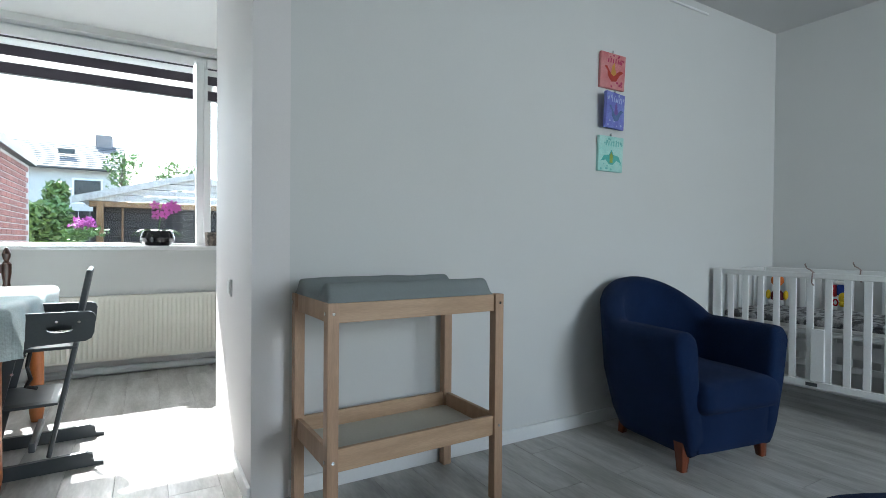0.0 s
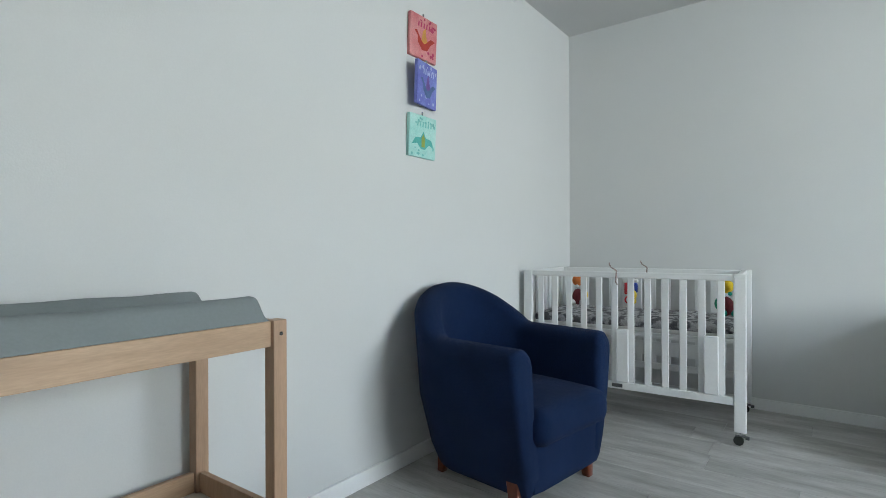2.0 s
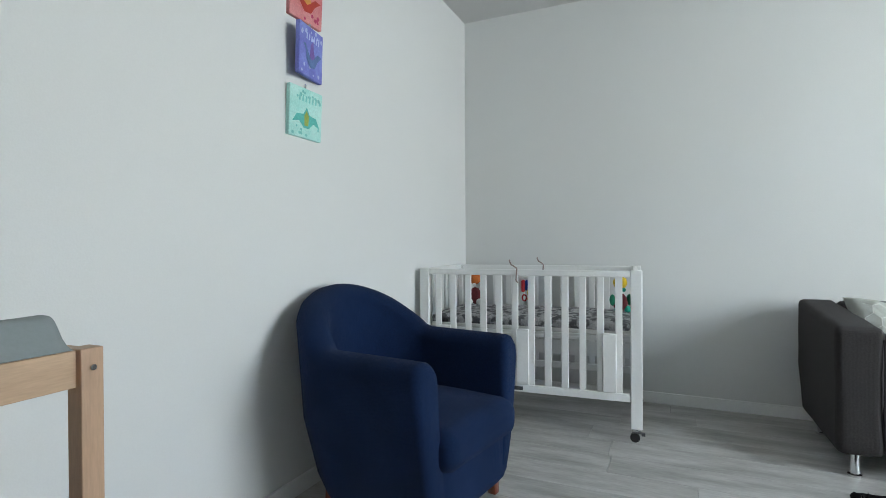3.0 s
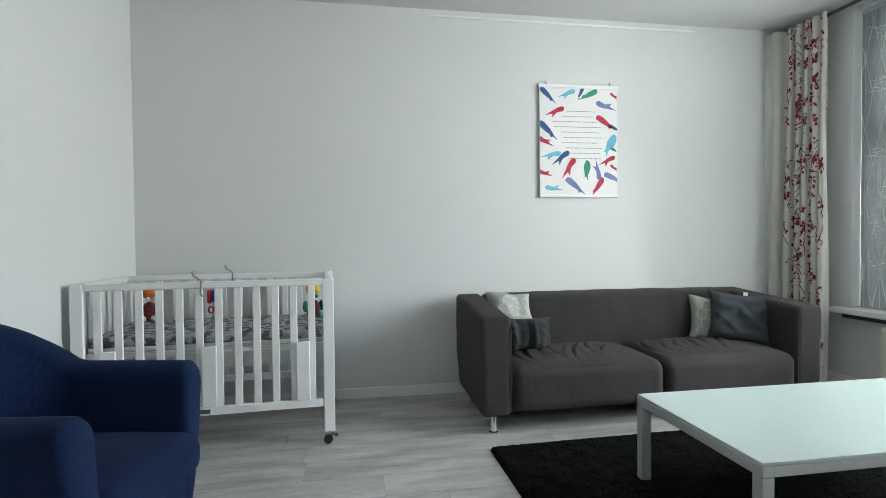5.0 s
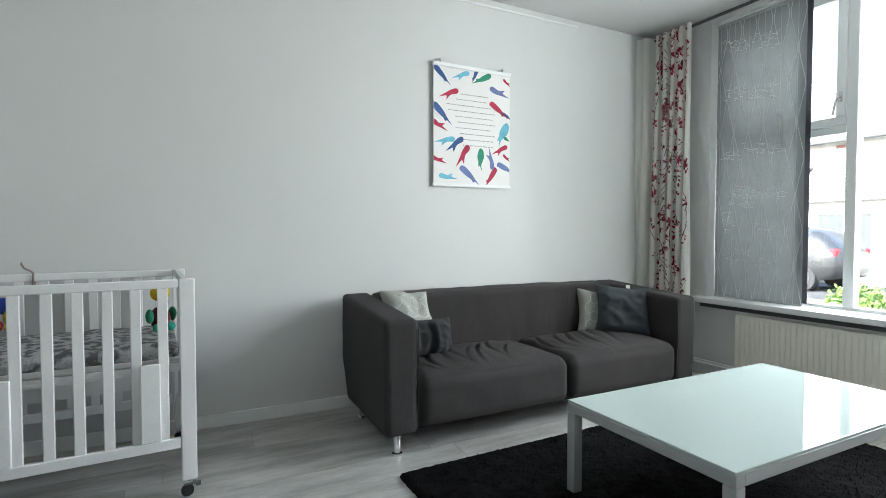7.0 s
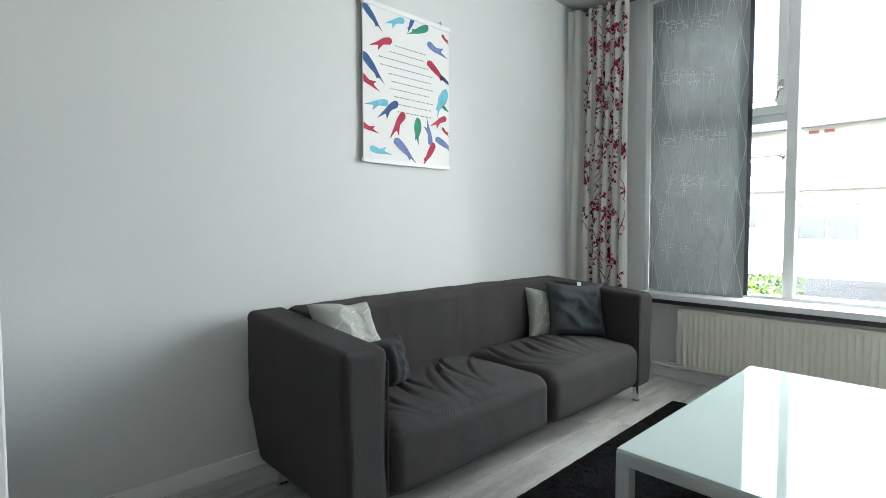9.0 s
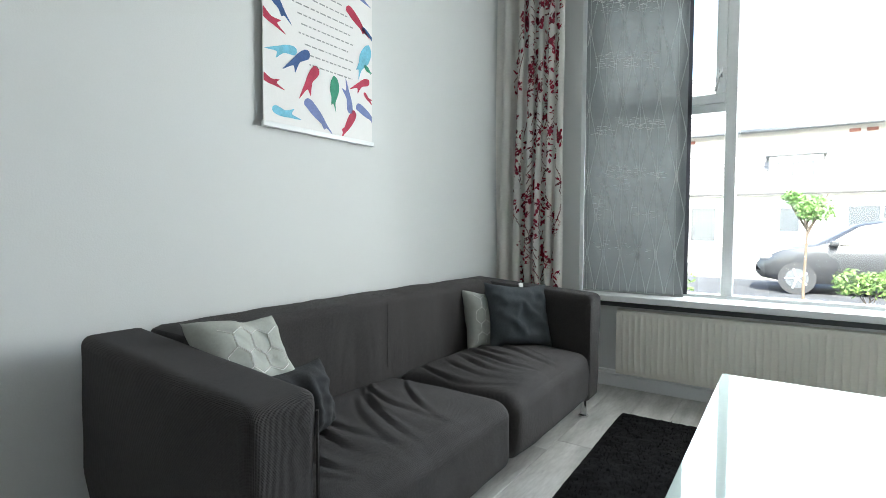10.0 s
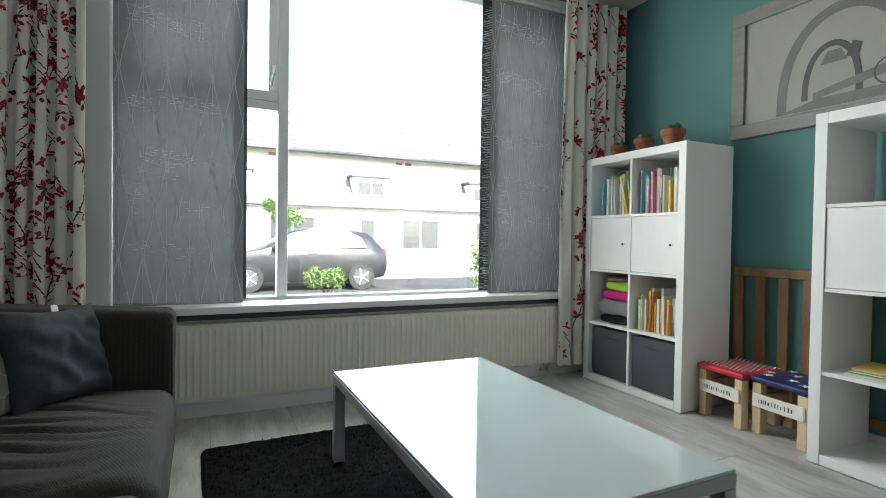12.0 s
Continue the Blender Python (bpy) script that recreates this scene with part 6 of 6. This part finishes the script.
def make_bush(label, x, y, z, radii, n, size, seed, tint):
    b = thing("bush", label, "bush", pose(x, y, z))
    bm = bmesh.new()
    for k in range(6):
        a = k * 1.05
        tube(bm, [(0.03 * math.cos(a), 0.03 * math.sin(a), 0), (radii[0] * 0.5 * math.cos(a), radii[1] * 0.5 * math.sin(a), radii[2])], [0.012, 0.004], 5)
    part("stems", bm, BARK, b)
    part("leaves", leaf_cloud((0, 0, radii[2]), radii, n, size, seed), tint, b)
    return b


make_tree("small round-crowned tree in the front garden", 2.52, -6.1, GZ, 1.25, 1.56, (0.27, 0.27, 0.24), 1500, 0.05, 3, LEAVES)
make_tree("low leafy shrub on thin stems in the front garden", 1.99, -5.9, GZ, 0.45, 0.72, (0.33, 0.3, 0.24), 1100, 0.05, 8, LEAVES_PALE)
make_bush("low hedge bush beside the window", 4.6, -6.8, GZ, (0.9, 0.5, 0.42), 2200, 0.075, 18, LEAVES_PALE)
make_bush("tall shrub at the far side of the front garden", -1.6, -8.2, GZ, (0.55, 0.5, 0.75), 1500, 0.085, 28, LEAVES_PALE)


def make_car(label, m):
    """A small five-door hatchback along x, its nose towards +x."""
    car = thing("car", label, "car", m)
    paint = material("dark grey car paint", (0.016, 0.0165, 0.018), 0.42, 0.0, 0.03, bump=0.0, coat=0.35)
    stations = [(-1.95, 0.42, 0.78, 0.95, 0.70), (-1.85, 0.30, 0.90, 1.05, 0.80), (-1.5, 0.24, 0.92, 1.36, 0.84), (-0.9, 0.22, 0.93, 1.47, 0.86), (-0.2, 0.22, 0.93, 1.48, 0.86), (0.35, 0.22, 0.92, 1.36, 0.86), (0.95, 0.22, 0.92, 0.99, 0.85), (1.5, 0.24, 0.84, 0.88, 0.82), (1.85, 0.30, 0.66, 0.70, 0.74), (1.95, 0.40, 0.56, 0.58, 0.62)]
    bm, rows = bmesh.new(), []
    for x, low, belt, top, half in stations:
        tuck = 0.80 if top > belt + 0.1 else 0.96
        pts = [(-half * 0.92, low), (-half, low + 0.14), (-half, belt - 0.12), (-half * 0.97, belt), (-half * tuck, (belt + top) / 2), (-half * (tuck - 0.12), top - 0.03), (-half * 0.4, top), (half * 0.4, top), (half * (tuck - 0.12), top - 0.03), (half * tuck, (belt + top) / 2), (half * 0.97, belt), (half, belt - 0.12), (half, low + 0.14), (half * 0.92, low)]
        rows.append([bm.verts.new((x, y, z)) for y, z in pts])
    for a, b in zip(rows, rows[1:]):
        for k in range(len(a)):
            bm.faces.new((a[k], b[k], b[(k + 1) % len(a)], a[(k + 1) % len(a)]))
    bm.faces.new(rows[0])
    bm.faces.new(rows[-1])
    part("body", bm, paint, car, smooth=50)
    for side in (-1, 1):
        for pts in ([(0.80, 0.97), (0.30, 1.32), (-0.22, 1.40), (-0.22, 0.98)], [(-0.29, 0.98), (-0.29, 1.40), (-0.95, 1.38), (-1.30, 1.24), (-1.40, 1.0)]):
            bm = bmesh.new()
            f = bm.faces.new([bm.verts.new((x, side * (0.845 - (z - 0.95) * 0.40), z)) for x, z in pts])
            bmesh.ops.solidify(bm, geom=[f], thickness=0.012 * side)
            part("side_window", bm, DARK_PANE, car)
        part("door_handle", boxes((-0.20, -0.04, side * 0.855, side * 0.885, 0.86, 0.885), r=0.008), CHROME, car)
        part("mirror", soft_box(0.62, 0.76, side * 0.84, side * 1.0, 0.95, 1.06, 0.03, 4), paint, car)
        part("headlight", soft_box(1.62, 1.90, side * 0.50, side * 0.76, 0.66, 0.76, 0.03, 4), CHROME, car)
        part("tail_light", soft_box(-1.92, -1.80, side * 0.55, side * 0.76, 0.80, 0.98, 0.03, 4), TOY_RED, car)
        for x in (-1.27, 1.25):
            bm = bmesh.new()
            tube(bm, [(x, side * 0.66, 0.31), (x, side * 0.865, 0.31)], 0.31, 28)
            tyre = part("wheel", bm, RUBBER, car)
            bm = bmesh.new()
            tube(bm, [(x, side * 0.864, 0.31), (x, side * 0.872, 0.31)], 0.19, 24)
            part("rim", bm, DARK_METAL, tyre, "dark alloy rim")
            bm = bmesh.new()
            for k in range(5):
                a = k * 1.257
                tube(bm, [(x, side * 0.874, 0.31), (x + 0.2 * math.cos(a), side * 0.874, 0.31 + 0.2 * math.sin(a))], 0.018, 5)
            part("spokes", bm, SILVER, tyre, "light alloy spokes")
    return car


make_car("dark grey hatchback parked along the street", pose(1.28, -12.1, GZ + 0.012))
make_car("dark grey estate car parked further along the street", pose(9.3, -12.4, GZ + 0.012))

# the row of houses across the street
HY, EAVE, RIDGE = -21.0, 4.85, 8.0


def make_house(x0, w, label):
    h = thing("row_house", label, "house", pose(x0, HY, GZ), "houses across the street")
    part("wall", boxes((0, w, -8, 0, 0, EAVE)), WHITE_BRICK, h)
    bm = bmesh.new()
    rows = [[(x, y, z) for x in (0, w)] for y, z in ((0.45, EAVE - 0.15), (-4.0, RIDGE), (-8.45, EAVE - 0.15))]
    vs = [[bm.verts.new(p) for p in r] for r in rows]
    for a, b in zip(vs, vs[1:]):
        bm.faces.new((a[0], a[1], b[1], b[0]))
    bmesh.ops.solidify(bm, geom=bm.faces[:], thickness=0.14)
    roof = part("roof", bm, STREET_TILE, h, "grey tiled roof")
    n = 16
    for k in range(n):
        t = (k + 0.5) / n
        y, z = 0.45 - 4.45 * t, EAVE - 0.15 + (RIDGE - EAVE + 0.15) * t
        part("tile_course", boxes((0, w, -0.14, 0.14, 0.06, 0.152)), STREET_TILE, roof, m=pose(0, y, z, -37.5, 0, 0))
    part("gutter", tube(bmesh.new(), [(0, 0.5, EAVE - 0.1), (w, 0.5, EAVE - 0.1)], 0.07, 8), DARK_METAL, h)
    part("roof_vent", boxes((1.2, 1.55, -1.62, -1.25, 6.1, 6.28), r=0.02), DARK_METAL, h)
    # the ground floor stands forward under a steep tiled lean-to roof with a dormer
    part("front_wall", boxes((0, w, 0.001, 1.05, 0, 2.50)), WHITE_BRICK, h)
    bm = bmesh.new()
    f = bm.faces.new([bm.verts.new(p) for p in ((0, 0.03, 4.10), (w, 0.03, 4.10), (w, 1.30, 2.42), (0, 1.30, 2.42))])
    bmesh.ops.solidify(bm, geom=[f], thickness=0.1)
    porch = part("porch_roof", bm, STREET_TILE, h, "steep tiled lean-to roof")
    for k in range(10):
        part("tile_course", boxes((0, w, -0.11, 0.11, -0.02, 0.05)), STREET_TILE, porch, m=pose(0, 1.24 - 0.125 * k, 2.54 + 0.165 * k, -47.0, 0, 0))
    dormer = part("dormer", boxes((3.0, 4.5, 0.05, 1.02, 2.85, 3.75), r=0.02), TRIM, h, "white boarded dormer")
    part("dormer_roof", boxes((2.9, 4.6, 0.05, 1.12, 3.751, 3.86), r=0.02), DARK_METAL, dormer)
    for x in (1.55, 2.0):
        part("vent_brick", boxes((x, x + 0.30, 0.0, 0.02, 4.52, 4.64)), RED_BRICK, h)
    for xa, xb, za, zb, y in ((0.6, 2.4, 0.75, 2.10, 1.05), (3.15, 4.35, 2.98, 3.62, 1.02)):
        win = part("window", boxes((xa, xb, y, y + 0.05, za, za + 0.07), (xa, xb, y, y + 0.05, zb - 0.07, zb), (xa, xa + 0.07, y, y + 0.05, za + 0.07, zb - 0.07), (xb - 0.07, xb, y, y + 0.05, za + 0.07, zb - 0.07), ((xa + xb) / 2 - 0.03, (xa + xb) / 2 + 0.03, y, y + 0.05, za + 0.07, zb - 0.07)), TRIM, h)
        part("pane", boxes((xa + 0.07, xb - 0.07, y + 0.004, y + 0.02, za + 0.07, zb - 0.07)), STREET_PANE, win)
    door = part("door", boxes((3.4, 4.35, 1.05, 1.10, 0.05, 2.15), r=0.01), SILVER, h)
    part("pane", boxes((3.6, 4.15, 1.102, 1.11, 1.2, 2.0)), STREET_PANE, door)
    return h


first = make_house(-17.4, 5.4, "pale brick row house with grey tiled roof")
for k in range(1, 7):
    copy_thing(first, pose(-17.4 + 5.4 * k, HY, GZ))

# ---- the garden ----
# brick side wall of the neighbour's extension
BRICK_X, BY_NEAR, BY_FAR, B_TOP = -1.0, 5.6, 8.0, 2.03
ext = thing("brick_extension", "red-brown brick extension wall beside the garden", "building", pose(0, 0, -0.12))
part("core", boxes((BRICK_X - 2.5, BRICK_X - 0.01, BY_NEAR, BY_FAR, 0, B_TOP)), MORTAR, ext)
part("roof_edge", boxes((BRICK_X - 2.5, BRICK_X + 0.06, BY_NEAR - 0.05, BY_FAR + 0.05, B_TOP + 0.001, B_TOP + 0.12), r=0.01), DARK_METAL, ext)
brick_me = mesh_of(boxes((-0.006, 0.006, -0.105, 0.105, -0.026, 0.026), r=0.003, seg=1), "brick", RED_BRICK)
rows = int(B_TOP / 0.0625)
count = 0
for k in range(10, rows):
    y = BY_NEAR + 0.105 + (0.11 if k % 2 else 0.0)
    while y < BY_FAR - 0.1 and count < 300:
        ob = new("brick", brick_me)
        ob.parent = ext
        ob.location = (BRICK_X - 0.006, y, 0.03 + k * 0.0625)
        y += 0.22
        count += 1

make_bush("leafy climber on the garden fence", -1.0, 9.5, -0.12, (0.42, 0.4, 0.95), 2600, 0.12, 31, LEAVES)
make_bush("tall climber top hanging over the fence", -1.0, 9.6, 0.75, (0.45, 0.4, 0.6), 2200, 0.12, 37, LEAVES_PALE)
pf = thing("potted_flowers", "magenta flowers in a garden pot by the shed", "potted plant", pose(-0.52, 8.6, -0.12))
bm = bmesh.new()
turned(bm, [(0, 0), (0.16, 0), (0.22, 1.1), (0.18, 1.1), (0, 1.05)])
part("pot", bm, DARK_METAL, pf)
part("blossoms", leaf_cloud((0, 0, 1.36), (0.17, 0.15, 0.10), 160, 0.07, 41), PETAL, pf)
part("leaves", leaf_cloud((0, 0, 1.22), (0.28, 0.22, 0.14), 300, 0.07, 43), LEAVES, pf)

shed = thing("garden_shed", "garden shed, dark front standing for its shaded inside, grey felt roof", "shed", pose(0.60, 10.6, -0.12))
# closed near-black front stands for the shaded inside of the open shed
part("wall", boxes((-1.15, 1.6, 0, 2.4, 0, 1.78), r=0.01), SHED_WOOD, shed)
for k in range(13):
    part("board", boxes((-1.16, 1.61, -0.022, -0.001, 0.02 + 0.133 * k, 0.142 + 0.133 * k), r=0.003), SHED_WOOD, shed)
bm = bmesh.new()
f1 = bm.faces.new([bm.verts.new(p) for p in ((-1.4, -0.25, 1.84), (0.38, -0.25, 2.34), (0.38, 2.6, 2.34), (-1.4, 2.6, 1.84))])
f2 = bm.faces.new([bm.verts.new(p) for p in ((0.38, -0.25, 2.34), (2.0, -0.25, 1.84), (2.0, 2.6, 1.84), (0.38, 2.6, 2.34))])
bmesh.ops.solidify(bm, geom=[f1, f2], thickness=0.06)
part("roof", bm, FELT, shed, "grey felt roof")
def gable_x(z):
    """The inner edges of the roof at a height."""
    return -1.36 + (z - 1.84) / 0.5 * 1.74, 1.96 - (z - 1.84) / 0.5 * 1.58


for k in range(4):
    z0, z1 = 1.80 + 0.115 * k, 1.905 + 0.115 * k
    (a0, b0), (a1, b1) = gable_x(max(z0, 1.84)), gable_x(z1)
    part("gable_board", plate([(a0, z0), (b0, z0), (b1, z1), (a1, z1)], -0.215, -0.195), PALE_BOARD, shed, "pale grey gable board")
for x0, x1 in ((-1.42, 0.38), (2.02, 0.38)):
    part("fascia", plate([(x0, 1.74), (x1, 2.25), (x1, 2.36), (x0, 1.86)], -0.275, -0.252), PALE_BOARD, shed, "pale sloping fascia board")
part("beam", boxes((-1.2, 1.7, -0.19, -0.10, 1.70, 1.795), r=0.006), OAK, shed)
part("door", boxes((-0.75, -0.72, -0.05, -0.024, 0.02, 1.74), r=0.006), OAK, shed)
part("post", boxes((-1.10, -1.00, -0.20, -0.10, 0, 1.76), r=0.006), OAK, shed)
make_bush("green shrub behind the shed", 3.3, 14.5, 0.0, (1.1, 0.9, 1.7), 2200, 0.16, 51, LEAVES_PALE)
make_tree("tree behind the garden houses", 1.4, 24, -0.12, 2.6, 3.9, (0.9, 0.9, 0.8), 600, 0.16, 53, LEAVES_PALE)
make_tree("tree beyond the garden shed", -0.5, 22, -0.12, 2.4, 3.6, (0.8, 0.8, 0.9), 500, 0.16, 57, LEAVES_PALE)

back = thing("back_house", "far house with grey tiled roof and brick chimney", "house", pose(-9.9, 27.0, -0.12))
part("wall", boxes((0, 9.0, 0, 7.0, 0, 4.3)), WHITE_BRICK, back)
bm = bmesh.new()
for pts in (((-0.2, -0.5, 4.1), (9.2, -0.5, 4.1), (9.2, 3.5, 5.75), (-0.2, 3.5, 5.75)), ((-0.2, 3.5, 5.75), (9.2, 3.5, 5.75), (9.2, 7.5, 4.1), (-0.2, 7.5, 4.1))):
    f = bm.faces.new([bm.verts.new(p) for p in pts])
bmesh.ops.solidify(bm, geom=bm.faces[:], thickness=0.15)
roof = part("roof", bm, ROOF_TILE, back, "grey tiled roof")
for k in range(13):
    t = (k + 0.5) / 13
    part("tile_course", boxes((-0.2, 9.2, -0.15, 0.16, 0.02, 0.09)), ROOF_TILE, roof, m=pose(0, -0.5 + 4.0 * t, 4.1 + 1.65 * t, 19.5, 0, 0))
part("chimney", boxes((8.0, 8.7, 3.1, 3.9, 5.0, 6.3), r=0.03), GROUND_BRICK, back, "brick chimney")
part("roof_light", boxes((6.80, 7.40, 1.0, 1.2, 4.88, 5.08)), DARK_PANE, back, m=pose(0, 0, 0.1))
for xa in (1.0, 4.2, 7.4):
    win = part("window", boxes((xa, xa + 1.1, -0.05, 0, 2.7, 3.8)), TRIM, back)
    part("pane", boxes((xa + 0.08, xa + 1.02, -0.07, -0.052, 2.78, 3.72)), DARK_PANE, win)
fence = thing("garden_fence", "dark wooden board fence at the end of the garden", "fence", pose(0, 13.2, -0.12))
for k in range(60):
    part("board", boxes((-6 + 0.2 * k, -6 + 0.2 * k + 0.19, 0, 0.02, 0, 1.75)), SHED_WOOD, fence)

# ---- floor planks, laid along y ----
PLANK_W, PLANK_L, GAP = 0.192, 1.285, 0.0016
PLANK_SHAPES = {}


def plank_mesh(length):
    """One plank with a fine bevelled edge; lengths are shared between alike planks."""
    key = round(length, 2)
    if key not in PLANK_SHAPES:
        bm = bmesh.new()
        w, l = PLANK_W / 2 - GAP / 2, length / 2 - GAP / 2
        e = 0.0007
        rings = [[bm.verts.new((sx * (w - d), sy * (l - d), z)) for sx, sy in ((-1, -1), (1, -1), (1, 1), (-1, 1))] for d, z in ((0, -0.0075), (0, -e), (e, 0.0))]
        for a, b in zip(rings, rings[1:]):
            for k in range(4):
                bm.faces.new((a[k], a[(k + 1) % 4], b[(k + 1) % 4], b[k]))
        bm.faces.new(rings[-1])
        PLANK_SHAPES[key] = mesh_of(bm, "plank", LAMINATE)
    return PLANK_SHAPES[key]


rng = random.Random(77)
x = XW + PLANK_W / 2
while x < XE:
    y = YS - rng.uniform(0.1, PLANK_L - 0.1)
    while y < YK:
        y0, y1 = max(y, YS), min(y + PLANK_L, YK)
        if y1 - y0 > 0.05 and not (x < XG - 0.1 and y1 < YG - 0.1):
            ob = new("plank", plank_mesh(y1 - y0))
            ob.location = (x, (y0 + y1) / 2, 0)
            ob.parent = floor
        y += PLANK_L
    x += PLANK_W
